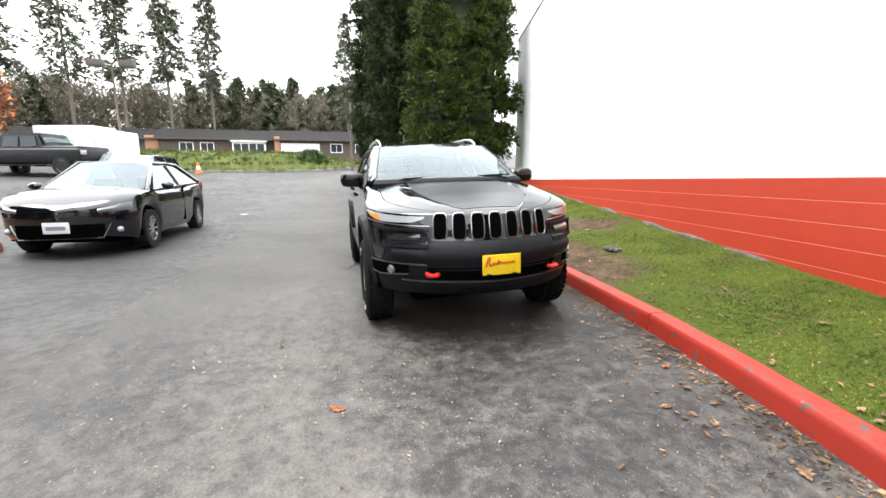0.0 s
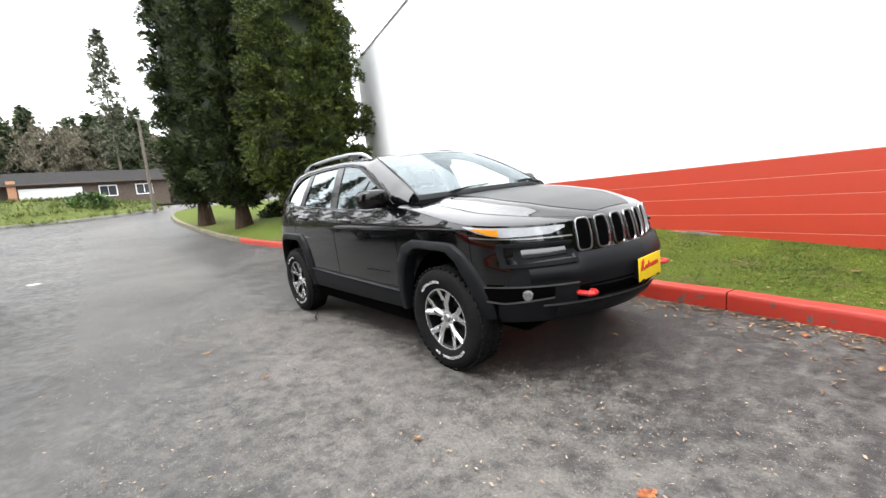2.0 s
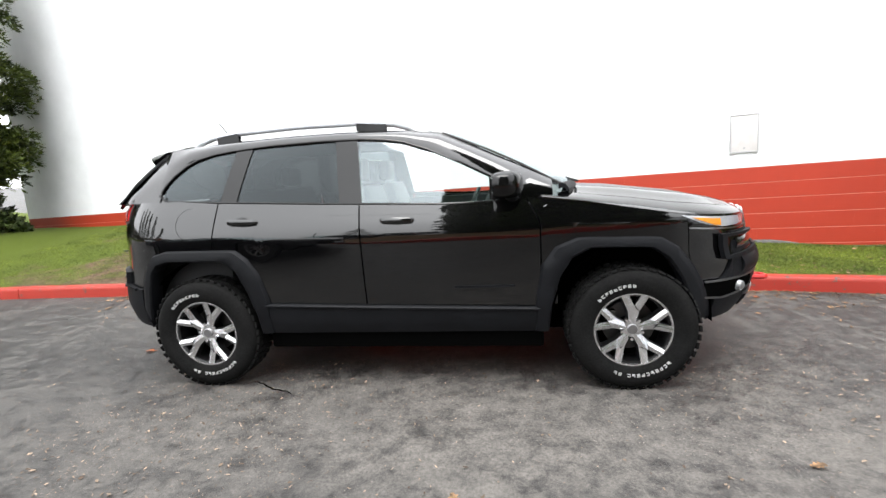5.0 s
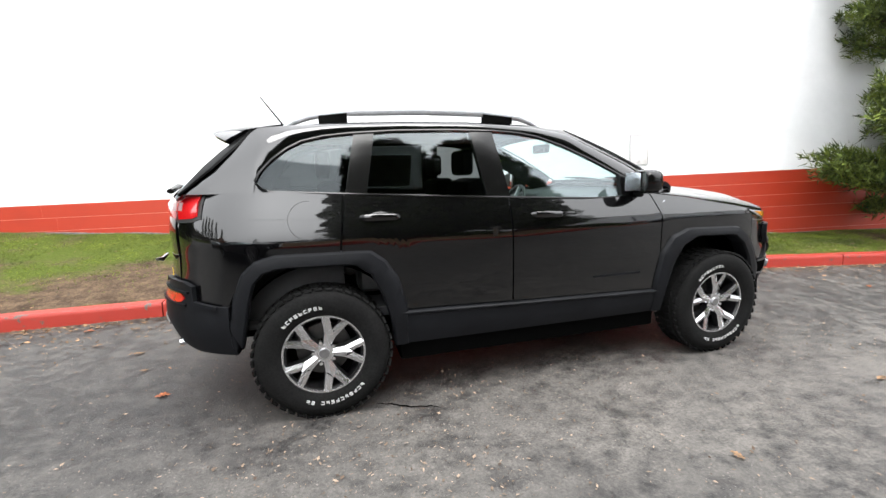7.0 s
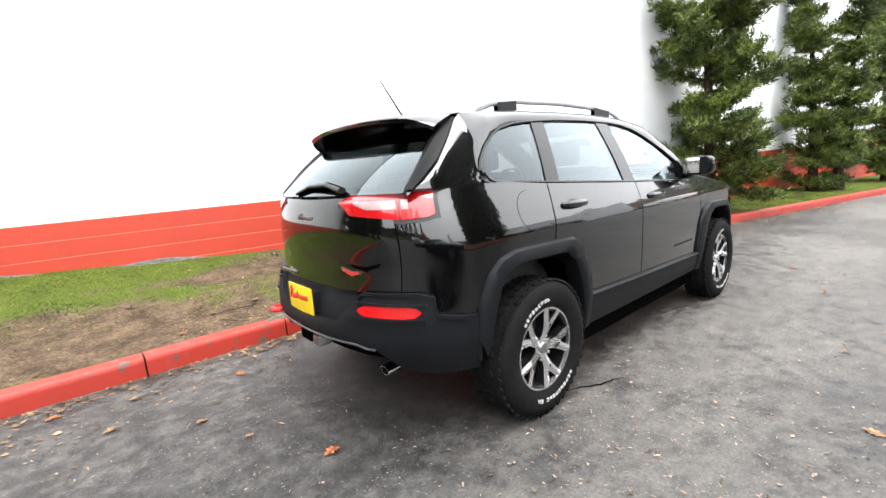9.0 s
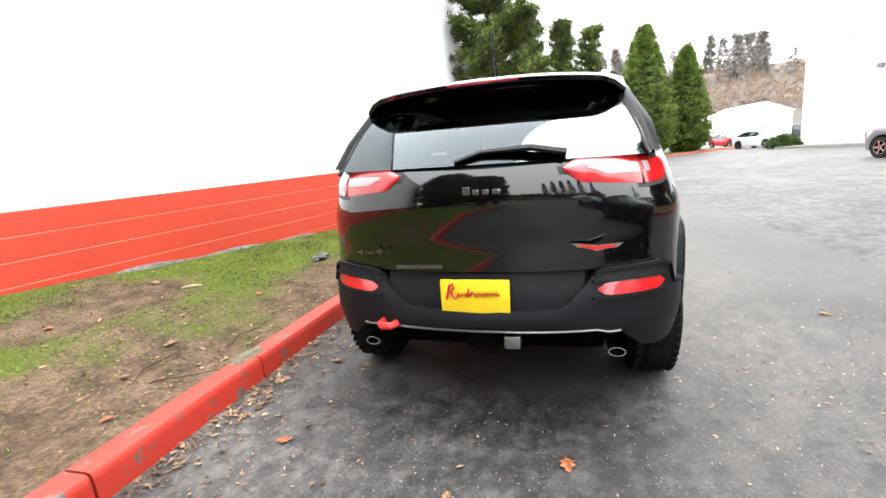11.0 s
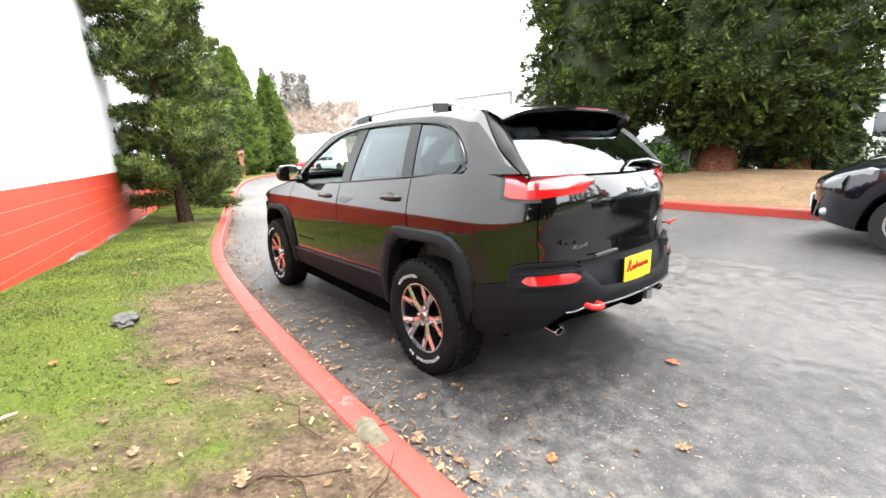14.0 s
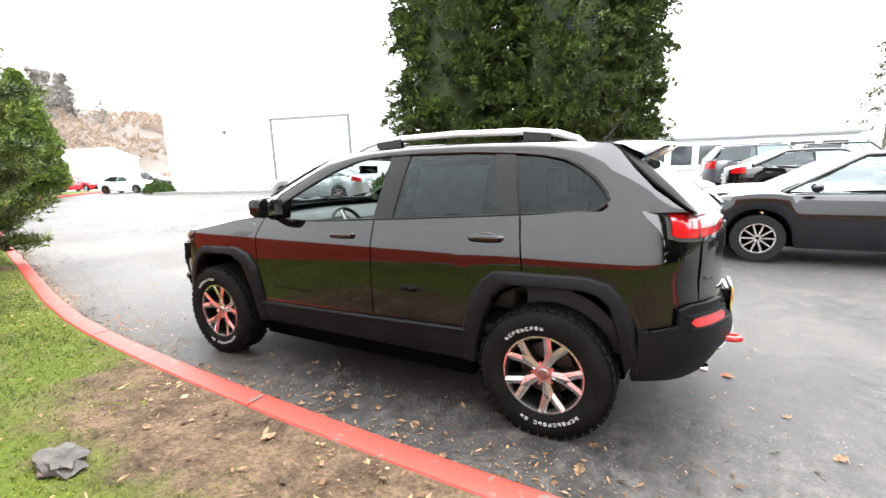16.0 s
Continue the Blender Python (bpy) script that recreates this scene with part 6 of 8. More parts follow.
def shrub(label, x, y, z, rx, ry, h, seed, m=None, count=900):
    t = thing("shrub", label, "shrub", Matrix.Translation((x, y, z)), "laurel shrubs")
    rng = np.random.default_rng(seed)
    d = rng.normal(size=(count, 3))
    d[:, 2] = np.abs(d[:, 2])
    d /= np.linalg.norm(d, axis=1, keepdims=True)
    q = 0.75 + 0.3 * rng.random((count, 1)) + 0.1 * np.sin(4 * d[:, :1] * 3 + seed)
    c = d * q * np.array((rx, ry, h))
    v, f = tufts(c, d, 0.14, 0.045, 5, 0.9, 0.2, seed)
    leaf_object("leaves", v, f, m or LEAF_SHRUB, t)
    # dark ball filling the middle, shade between the leaves given as colour
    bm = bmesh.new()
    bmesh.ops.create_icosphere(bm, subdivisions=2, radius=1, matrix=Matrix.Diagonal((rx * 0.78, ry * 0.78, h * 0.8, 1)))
    part("dark_shade_core", bm, LEAF_DARK, t)
    for k in range(4):
        tube("stem", [(0.1 * math.cos(k * 1.6), 0.1 * math.sin(k * 1.6), -0.1), (rx * 0.5 * math.cos(k * 1.6), ry * 0.5 * math.sin(k * 1.6), h * 0.7)], [0.03, 0.015], BARK, t, "", 5)
    return t


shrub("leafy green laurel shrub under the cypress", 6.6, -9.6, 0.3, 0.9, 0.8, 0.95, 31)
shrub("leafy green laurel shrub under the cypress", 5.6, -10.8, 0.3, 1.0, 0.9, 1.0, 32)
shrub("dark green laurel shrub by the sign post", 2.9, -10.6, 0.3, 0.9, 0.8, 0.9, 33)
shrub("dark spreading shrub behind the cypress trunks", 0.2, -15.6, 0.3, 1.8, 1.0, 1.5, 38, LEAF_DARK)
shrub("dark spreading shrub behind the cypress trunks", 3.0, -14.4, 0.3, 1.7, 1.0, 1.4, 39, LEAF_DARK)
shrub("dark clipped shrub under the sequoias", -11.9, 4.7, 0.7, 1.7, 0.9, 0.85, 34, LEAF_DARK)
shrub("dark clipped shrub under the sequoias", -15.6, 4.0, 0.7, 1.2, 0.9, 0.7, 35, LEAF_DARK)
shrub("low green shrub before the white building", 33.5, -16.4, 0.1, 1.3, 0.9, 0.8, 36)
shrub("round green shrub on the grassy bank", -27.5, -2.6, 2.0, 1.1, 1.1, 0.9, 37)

# ---- woods behind the houses and on the far hill ----
HAZE_TWIG = leaf_material("bare_winter_twigs", (0.064, 0.056, 0.04), (0.128, 0.115, 0.083), 0.9, False)
HAZE_GREEN = leaf_material("distant_conifer", (0.026, 0.04, 0.022), (0.066, 0.088, 0.048), 0.9)
vs, fs, o = [], [], 0
for i in range(260):
    bx, by = -75 - 24 * RNG.random(), -84 + 112 * RNG.random()
    n = 80
    hgt = 9.5 + 4.5 * RNG.random() + 0.1 * (-75 - bx) + 2.5 * smooth(15, 45, -by)
    c = np.stack([bx + 1.7 * RNG.normal(size=n), by + 1.9 * RNG.normal(size=n), 1.5 + hgt * RNG.random(n) ** 0.75], 1)
    v, f = tufts(c, np.tile((0, 0, 1.0), (n, 1)), 0.75, 0.075, 14, 0.8, 0, i)
    vs.append(v)
    fs.append(f + o)
    o += len(v)
bw = leaf_object("winter_woods", np.concatenate(vs), np.concatenate(fs), HAZE_TWIG, None)
tagged(bw, "bare brown winter woods behind the houses", "woods", kind="stuff")
vs, fs, o = [], [], 0
for i in range(96):
    bx, by = -76 - 22 * RNG.random(), (-70 if i % 3 == 0 else -26) + (100 if i % 3 == 0 else 52) * RNG.random()
    v, f = far_conifer_mesh(100 + i, 11.5 + 5 * RNG.random() + 0.08 * (-76 - bx), 2.7, 0.03, 260, 2.8)
    vs.append(v + np.array((bx, by, 2.0)))
    fs.append(f + o)
    o += len(v)
tagged(leaf_object("conifer_woods", np.concatenate(vs), np.concatenate(fs), HAZE_GREEN, None), "green conifers among the far woods", "woods", kind="stuff")


def tall_fir(label, x, y, z, h, r, bare, seed, m=None):
    t = thing("fir_tree", label, "tree", Matrix.Translation((x, y, z)), "tall firs")
    trunk_mesh("trunk", t, h, 0.009 * h, BARKGREY, 0, 8)
    v, f = far_conifer_mesh(seed, h, r, bare, 760, 1.2)
    leaf_object("crown", v, f, m or HAZE_GREEN, t, "sparse dark green boughs")
    return t


# needle green paled towards grey, the haze of distance put into the colour
FIR = leaf_material("haze_paled_fir_needles", (0.05, 0.058, 0.045), (0.105, 0.118, 0.09), 0.9)
for i, (x, y, h, r, b) in enumerate(((-66, -43.5, 33, 4.8, 0.34), (-67, -35.5, 32, 4.6, 0.36), (-68, -29.5, 31, 4.0, 0.38), (-69, -24.0, 30, 3.6, 0.4), (-70, -18.5, 27, 3.2, 0.42), (-66, -56, 31, 3.8, 0.3), (-72, 1.8, 24, 3.4, 0.3))):
    tall_fir("tall dark fir rising over the woods", x, y, 3, h, r, b, 60 + i, FIR)
tall_fir("tall dark fir beyond the car park", -21.0, -58, 0, 17, 4.0, 0.08, 80, FIR)
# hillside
# crest trees: distance haze mixed into the leaf colour as pale grey
HAZE_FAR = leaf_material("haze_tinted_conifer", (0.15, 0.14, 0.125), (0.21, 0.195, 0.175), 0.9, False)
BRUSH = leaf_material("bare_hill_brush", (0.13, 0.095, 0.07), (0.25, 0.19, 0.145), 0.9, False)
vs, fs, o = [], [], 0
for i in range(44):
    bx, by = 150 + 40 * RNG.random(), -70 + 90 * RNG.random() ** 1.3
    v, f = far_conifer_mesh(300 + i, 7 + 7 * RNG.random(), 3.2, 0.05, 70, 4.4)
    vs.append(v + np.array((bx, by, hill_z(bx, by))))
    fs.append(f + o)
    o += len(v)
tagged(leaf_object("hilltop_woods", np.concatenate(vs), np.concatenate(fs), HAZE_FAR, None), "pale haze-tinted conifers along the hill crest", "woods", kind="stuff")
c = []
for i in range(3400):
    bx, by = 84 + 116 * RNG.random(), -105 + 130 * RNG.random()
    if noise.noise((bx * 0.035, by * 0.035, 6.0)) > -0.12:
        c.append((bx, by, hill_z(bx, by) + 0.8 * RNG.random()))
v, f = tufts(c, np.tile((0, 0, 1.0), (len(c), 1)), 1.0, 0.07, 40, 0.9, 0, 33)
tagged(leaf_object("hill_brush", v, f, BRUSH, None), "bare brown brush over the hillside", "brush", kind="stuff")



# ---- other parked cars ----
TYRE_FAR = plain("tyre_rubber_plain", (0.012, 0.012, 0.012), 0.75, spec=0.2)
PLATEWHITE = plain("white_plate", (0.6, 0.6, 0.62), 0.5)
BARGREY = plain("grey_print_bars", (0.18, 0.18, 0.22), 0.6)
SHAPES = {
    "sedan": dict(L=4.64, W=0.885, H=1.455, base=2.7, wheel=0.32, hood=0.93, deck=1.06, belt=0.95, a0=1.12, a1=0.28, b1=-0.98, b0=-1.78, low=0.2, top=0.58),
    "suv": dict(L=4.7, W=0.92, H=1.72, base=2.7, wheel=0.36, hood=1.08, deck=1.15, belt=1.08, a0=1.0, a1=0.35, b1=-1.75, b0=-2.15, low=0.26, top=0.64),
    "hatch": dict(L=4.3, W=0.88, H=1.5, base=2.6, wheel=0.31, hood=0.95, deck=1.05, belt=0.97, a0=1.1, a1=0.3, b1=-1.4, b0=-1.95, low=0.2, top=0.6),
}


def build_car(label, shape, m, pose_m, group="parked cars", front_plate=True, fine=False):
    d = SHAPES[shape]
    car = thing("parked_car", label, "car", pose_m, group)
    h = d["L"] / 2
    fx, rx = d["base"] / 2 + 0.02, -d["base"] / 2 + 0.02
    W, low = d["W"], d["low"]
    st = []
    n = 70
    for i in range(n + 1):
        x = -h + 0.06 + (d["L"] - 0.06) * i / n
        e = max(0.0, (abs(x) - (h - 0.62)) / 0.62)
        w = W * (1 - e ** 2.6) ** 0.55 if e < 1 else 0.03
        w = max(w, 0.04)
        if x > d["a0"]:
            q = (x - d["a0"]) / (h - d["a0"])
            top = d["belt"] + (d["hood"] - d["belt"]) * 0.3 + (0.68 - d["hood"]) * max(0, q) ** 3.2 + 0.02
        elif x < d["b0"]:
            q = (d["b0"] - x) / (h + d["b0"])
            top = d["deck"] - 0.05 - 0.1 * max(0, q) ** 3
        else:
            top = d["belt"] + (0.07 if x < -0.8 else 0.0) * smooth(0.6, 1.6, -x)
        lo = low + 0.14 * e
        for cx in (fx, rx):
            q = d["wheel"] + 0.055
            if abs(x - cx) < q:
                lo = max(lo, d["wheel"] + math.sqrt(q * q - (x - cx) ** 2))
        mid = lo + (top - lo) * 0.55
        crown = 0.07 * (1 - e)
        half = [(w * 0.93, lo), (w * 0.985, lo + (mid - lo) * 0.4), (w, mid), (w * 0.985, top - 0.1 * (top - lo)), (w * 0.93, top - 0.012), (w * 0.72, top + crown * 0.5), (w * 0.3, top + crown * 0.92), (0, top + crown)]
        st.append([(x, y, z) for y, z in half] + [(x, -y, z) for y, z in reversed(half[:-1])])
    v, f = sheet(st)
    k = len(st[0])
    f += [tuple(range(k)), tuple(n * k + j for j in reversed(range(k)))]
    body = from_lists("body", v, f, m, car, "", 50)
    box("underbody", (-h + 0.5, h - 0.5, -W * 0.72, W * 0.72, low - 0.02, low + 0.3), DARK, car, "", 0.02)
    # cabin
    T = d["top"]
    a0, a1, b1, b0 = d["a0"], d["a1"], d["b1"], d["b0"]
    zb, zt = d["belt"] + 0.015, d["H"] - 0.055
    wb = W * 0.93
    rows = []
    for i in range(13):
        u = i / 12
        x = a1 + (b1 - a1) * u
        zc = d["H"] - 0.045 * (2 * u - 0.8) ** 2
        rows.append([(x + (0.06 * (1 - s * s) * (1 - u)), s * T, zc - 0.05 * abs(s) ** 2.4) for s in np.linspace(-1, 1, 11)])
    from_lists("roof", *sheet(rows, [[(x, y, z - 0.025) for x, y, z in r] for r in rows]), m, car)
    def glass(name, top, bot, bt, bb, mt):
        rows = []
        for i in range(7):
            q = i / 6
            rows.append([(top[0] + (bot[0] - top[0]) * q + (bt + (bb - bt) * q) * (1 - s * s), s * (top[1] + (bot[1] - top[1]) * q), top[2] + (bot[2] - top[2]) * q + 0.02 * (1 - s * s)) for s in np.linspace(-1, 1, 11)])
        from_lists(name, *sheet(rows), mt, car)
    glass("windscreen", (a1 + 0.01, T - 0.02, zt + 0.02), (a0 + 0.02, wb - 0.09, zb + 0.02), 0.06, 0.1, GLASS)
    glass("rear_window", (b1 - 0.01, T - 0.02, zt + 0.01), (b0 - 0.02, wb - 0.12, d["deck"] - 0.02), -0.04, -0.06, GLASSDARK)
    for s in (-1, 1):
        mb = (a0 + b0) / 2 - 0.05
        pts = [(a0 - 0.12, wb, zb), (a1 - 0.02, T + 0.01, zt - 0.01), (b1 + 0.04, T + 0.01, zt - 0.015), (b0 + 0.18, wb - 0.02, zb + 0.06)]
        P = [Vector((x, s * y, z)) for x, y, z in pts]
        f1, f2 = (a1 - mb) / (a1 - b1), (a0 - mb) / (a0 - b0)
        Tm, Bm = P[1].lerp(P[2], f1), P[0].lerp(P[3], f2)
        from_lists("front_side_glass", [P[0], P[1], Tm, Bm], [(0, 1, 2, 3)], GLASS, car, "", 0)
        from_lists("rear_side_glass", [Bm, Tm, P[2], P[3]], [(0, 1, 2, 3)], GLASSDARK, car, "", 0)
        tube("pillar", [Vector((a0 + 0.02, s * (wb - 0.05), zb - 0.02)), Vector((a1, s * T, zt + 0.015)), Vector(((a1 + b1) / 2, s * T, zt + 0.035)), Vector((b1, s * T, zt + 0.01)), Vector((b0, s * (wb - 0.06), d["deck"] - 0.02))], [0.035, 0.035, 0.03, 0.04, 0.07], m, car, "", 8)
        tube("door_post", [Bm, Tm], 0.03, GLOSSBLACK, car, "", 6)
        tube("waist_trim", [P[0], Bm, P[3]], 0.01, SATIN if shape == "sedan" else GLOSSBLACK, car, "", 5)
        bm = bmesh.new()
        bmesh.ops.create_uvsphere(bm, u_segments=12, v_segments=8, radius=1, matrix=Matrix.Translation((a0 - 0.3, s * (W + 0.1), zb + 0.06)) @ Matrix.Diagonal((0.07, 0.1, 0.065, 1)))
        part("side_mirror", bm, m, car)
        for hx in (mb + 0.12, b0 + 0.35):
            tube("door_handle", [(hx + 0.09, s * (W * 0.985 - 0.005), zb - 0.12), (hx, s * (W + 0.015), zb - 0.115), (hx - 0.09, s * (W * 0.985 - 0.005), zb - 0.11)], 0.014, m, car, "", 6)
        for hx in (mb,):
            box("door_seam", (hx - 0.004, hx + 0.004, min(s * W * 0.95, s * (W * 1.0 + 0.001)), max(s * W * 0.95, s * (W * 1.0 + 0.001)), low + 0.1, zb - 0.02), DARK, car, "", 0)
        # lamps
        for nm, sx, mt, z0, z1 in (("headlight", 1, FOGLENS if fine else CLEARLENS, 0.64, 0.76), ("tail_lamp", -1, REDLENS, 0.78, 0.98 if shape != "suv" else 1.1)):
            rows = []
            for i in range(9):
                q = i / 8
                y = W * (0.55 + 0.4 * q)
                e = (1 - (y / W) ** (1 / 0.55)) ** (1 / 2.6)
                xx = sx * (h - 0.62 + 0.62 * e) + sx * 0.006
                rows.append([(xx, s * y, z0 + 0.05 * q + 0.03 * (1 - q)), (xx + sx * 0.008, s * (y + 0.004), (z0 + z1) / 2 + 0.05 * q), (xx - sx * 0.02, s * y, z1 + 0.06 * q - 0.03 * (1 - q))])
            from_lists(nm, *sheet(rows), mt, car)
        for cx in (fx, rx):
            w = new("wheel")
            w.parent = car
            w.matrix_local = Matrix.Translation((cx, s * (W - 0.1), d["wheel"])) @ (Matrix.Identity(4) if s > 0 else Matrix.Rotation(math.pi, 4, "Z"))
            R = d["wheel"]
            disc_ring("tyre", R * 0.66, R, 0.1, -0.1, TYRE_FAR, w, "", 32)
            rim = disc_ring("rim", R * 0.6, R * 0.67, 0.095, -0.08, ALLOY, w, "silver multi-spoke rim", 32)
            disc_ring("rim_back", 0.02, R * 0.62, 0.02, -0.02, DARK, rim, "", 24)
            for kk in range(10 if fine else 5):
                a = 2 * math.pi * kk / (10 if fine else 5)
                wd = 0.012 if fine else 0.025
                bm = bmesh.new()
                box_bm(bm, 0.02, R * 0.63, 0.06, 0.085, -wd, wd, m=Matrix.Rotation(-a, 4, "Y"))
                part("spoke", bm, ALLOY, rim)
            rows = [[(cx + (R + 0.05) * math.cos(a), s * yy, R + (R + 0.05) * math.sin(a)) for yy in (W - 0.02, W * 0.5)] for a in np.linspace(-0.2, math.pi + 0.2, 17)]
            from_lists("wheel_housing", *sheet(rows), DARK, car)
    # nose and tail
    e_ = lambda y: (1 - min(1, abs(y) / W) ** (1 / 0.55)) ** (1 / 2.6)
    rows = [[(h - 0.62 + 0.62 * e_(y) + 0.006, y, 0.30), (h - 0.62 + 0.62 * e_(y) + 0.008, y, 0.5)] for y in np.linspace(-0.55, 0.55, 11)]
    from_lists("lower_grille", *sheet(rows), DARK, car, "dark lower grille")
    rows = [[(h - 0.62 + 0.62 * e_(y) + 0.004, y, 0.62), (h - 0.62 + 0.62 * e_(y) - 0.004, y, 0.68)] for y in np.linspace(-0.45, 0.45, 11)]
    from_lists("upper_grille", *sheet(rows), GLOSSBLACK, car, "dark upper grille")
    nose = lambda y, k=0.0: h - 0.62 + 0.62 * e_(y) + k
    if fine:
        tube("grille_trim", [(nose(y, 0.012), y, z) for y, z in ((-0.62, 0.5), (-0.52, 0.29), (0.52, 0.29), (0.62, 0.5))], 0.009, SATIN, car, "thin silver grille outline", 6)
        for s in (-1, 1):
            bm = bmesh.new()
            bmesh.ops.create_uvsphere(bm, u_segments=12, v_segments=8, radius=0.045, matrix=Matrix.Translation((nose(0.7, -0.012), s * 0.7, 0.4)))
            part("fog_lamp", bm, CLEARLENS, car)
    for sx in ((1, -1) if front_plate else (-1,)):
        zz = 0.46 if sx > 0 else (0.62 if shape != "sedan" else 0.72)
        pl = box("number_plate", (min(sx * (h + 0.0), sx * (h + 0.02)), max(sx * (h + 0.0), sx * (h + 0.02)), -0.16, 0.16, zz - 0.08, zz + 0.08), PLATEWHITE, car, "white plate with grey bars", 0.004)
        box("plate_bar", (min(sx * (h + 0.02), sx * (h + 0.024)), max(sx * (h + 0.02), sx * (h + 0.024)), -0.12, 0.12, zz - 0.03, zz + 0.025), BARGREY, pl, "", 0)
    for yy in (-0.36, 0.36):
        box("front_seat", (-0.35, -0.15, yy - 0.22, yy + 0.22, 0.6, 1.15), LEATHER, car, "", 0.06)
    box("cabin_block", (b0 + 0.3, a0 - 0.2, -W * 0.8, W * 0.8, low + 0.25, zb - 0.12), CABIN, car, "", 0.02)
    return car


DARKBLUE = paint("dark_slate_paint", (0.003, 0.0035, 0.006))
BLACKCAR = paint("plain_black_paint", (0.004, 0.004, 0.005))
REDCAR = paint("red_car_paint", (0.35, 0.01, 0.015))
WHITECAR = paint("white_car_paint", (0.75, 0.75, 0.76))
SILVERCAR = paint("silver_car_paint", (0.35, 0.36, 0.38), 0.6)
GREYCAR = paint("grey_car_paint", (0.08, 0.085, 0.095), 0.3)


def on_road(x, y, yaw):
    return Matrix.Translation((x, y, hill_z(x, y))) @ Matrix.Rotation(radians(yaw), 4, "Z")


build_car("dark slate compact sedan parked at the island kerb", "sedan", DARKBLUE, on_road(-4.38, -5.05, 0.5), fine=True)
build_car("black crossover parked behind the dark sedan", "suv", BLACKCAR, on_road(-10.9, -7.35, 2))
build_car("red hatchback parked in the lot", "hatch", REDCAR, on_road(-10.9, -12.6, 42))
build_car("black sedan parked in the dealer lot", "sedan", BLACKCAR, on_road(-5.6, -12.9, 187))
build_car("grey crossover parked in the dealer lot", "suv", GREYCAR, on_road(-5.3, -18.4, 186))
build_car("black crossover parked in the dealer lot", "suv", BLACKCAR, on_road(-8.6, -21.5, 184))
build_car("silver sedan parked in the dealer lot", "sedan", SILVERCAR, on_road(-11.5, -17.4, 184))
build_car("silver sedan parked past the mulch island", "sedan", SILVERCAR, on_road(11.6, -11.2, 10))
build_car("white sedan in front of the far shed", "sedan", WHITECAR, on_road(39.5, -17.2, 205), front_plate=False)
build_car("small red sedan in front of the far shed", "sedan", REDCAR, on_road(51, -18.6, 200), front_plate=False)
build_car("black crossover by the white building", "suv", BLACKCAR, on_road(55, -27.5, 200), front_plate=False)
build_car("white crossover far down the drive", "suv", WHITECAR, on_road(62, -27, 180), front_plate=False)


TRUCKBLACK = plain("black_truck_paint", (0.0025, 0.0025, 0.003), 0.25, spec=0.25)


def pickup(x, y, yaw):
    t = thing("pickup_truck", "black crew cab pickup truck in the lot", "truck", on_road(x, y, yaw))
    bm = bmesh.new()
    box_bm(bm, -2.9, 2.75, -0.97, 0.97, 0.5, 1.2, 0.12, 3)
    part("body", bm, TRUCKBLACK, t)
    bm = bmesh.new()
    box_bm(bm, 0.9, 2.72, -0.9, 0.9, 1.0, 1.32, 0.12, 3)
    part("bonnet", bm, TRUCKBLACK, t)
    bm = bmesh.new()
    box_bm(bm, -1.25, 1.15, -0.86, 0.86, 1.15, 1.9, 0.0)
    for v in bm.verts:
        if v.co.z > 1.5:
            v.co.x *= 0.72
            v.co.y *= 0.88
    bmesh.ops.bevel(bm, geom=bm.edges[:], offset=0.06, segments=2, affect="EDGES")
    part("cab", bm, TRUCKBLACK, t)
    for s in (-1, 1):
        for xa, xb in ((0.02, 0.78), (-0.8, -0.08)):
            P = [(xa, s * 0.868, 1.28), (xb, s * 0.868, 1.28), (xb * 0.86, s * 0.80, 1.74), (xa * 0.86 + 0.01, s * 0.80, 1.74)]
            from_lists("side_window", [Vector(p) + Vector((0, s * 0.012, 0)) for p in P] + [Vector(p) for p in P], [(0, 1, 2, 3), (7, 6, 5, 4), (0, 4, 5, 1), (1, 5, 6, 2), (2, 6, 7, 3), (3, 7, 4, 0)], GLASSDARK, t, "", 0)
        box("side_step", (-1.2, 1.1, min(s * 0.9, s * 1.04), max(s * 0.9, s * 1.04), 0.42, 0.48), PLASTIC, t, "", 0.02)
        box("headlight", (2.7, 2.78, min(s * 0.62, s * 0.92), max(s * 0.62, s * 0.92), 0.92, 1.12), CLEARLENS, t, "", 0.03)
        for cx in (1.85, -1.85):
            w = new("wheel")
            w.parent = t
            w.matrix_local = Matrix.Translation((cx, s * 0.9, 0.41)) @ (Matrix.Identity(4) if s > 0 else Matrix.Rotation(math.pi, 4, "Z"))
            disc_ring("tyre", 0.27, 0.41, 0.12, -0.12, TYRE_FAR, w, "", 28)
            disc_ring("rim", 0.05, 0.28, 0.09, 0.02, ALLOYDARK, w, "", 28)
            disc_ring("rim_edge", 0.25, 0.285, 0.1, 0.03, ALLOY, w, "", 28)
    box("windscreen", (0.86, 1.14, -0.72, 0.72, 1.36, 1.7), GLASS, t, "", 0.02)
    box("bed_rim", (-2.88, -1.3, -0.95, 0.95, 1.18, 1.24), PLASTIC, t, "", 0.02)
    return t


pickup(-19.6, -14.6, 76)
van = thing("box_van", "white box van parked beyond the pickup", "van", on_road(-26.0, -15.4, 76))
box("cargo_box", (-2.4, 1.0, -1.0, 1.0, 0.6, 2.2), WHITECAR, van, "", 0.05)
box("cab", (1.0, 2.4, -0.95, 0.95, 0.5, 1.9), WHITECAR, van, "", 0.15, 3)
for cx in (-1.5, 1.6):
    for s in (-1, 1):
        w = disc_ring("wheel", 0.1, 0.36, 0.1, -0.1, TYRE_FAR, van, "", 24)
        w.location = (cx, s * 0.9, 0.36)

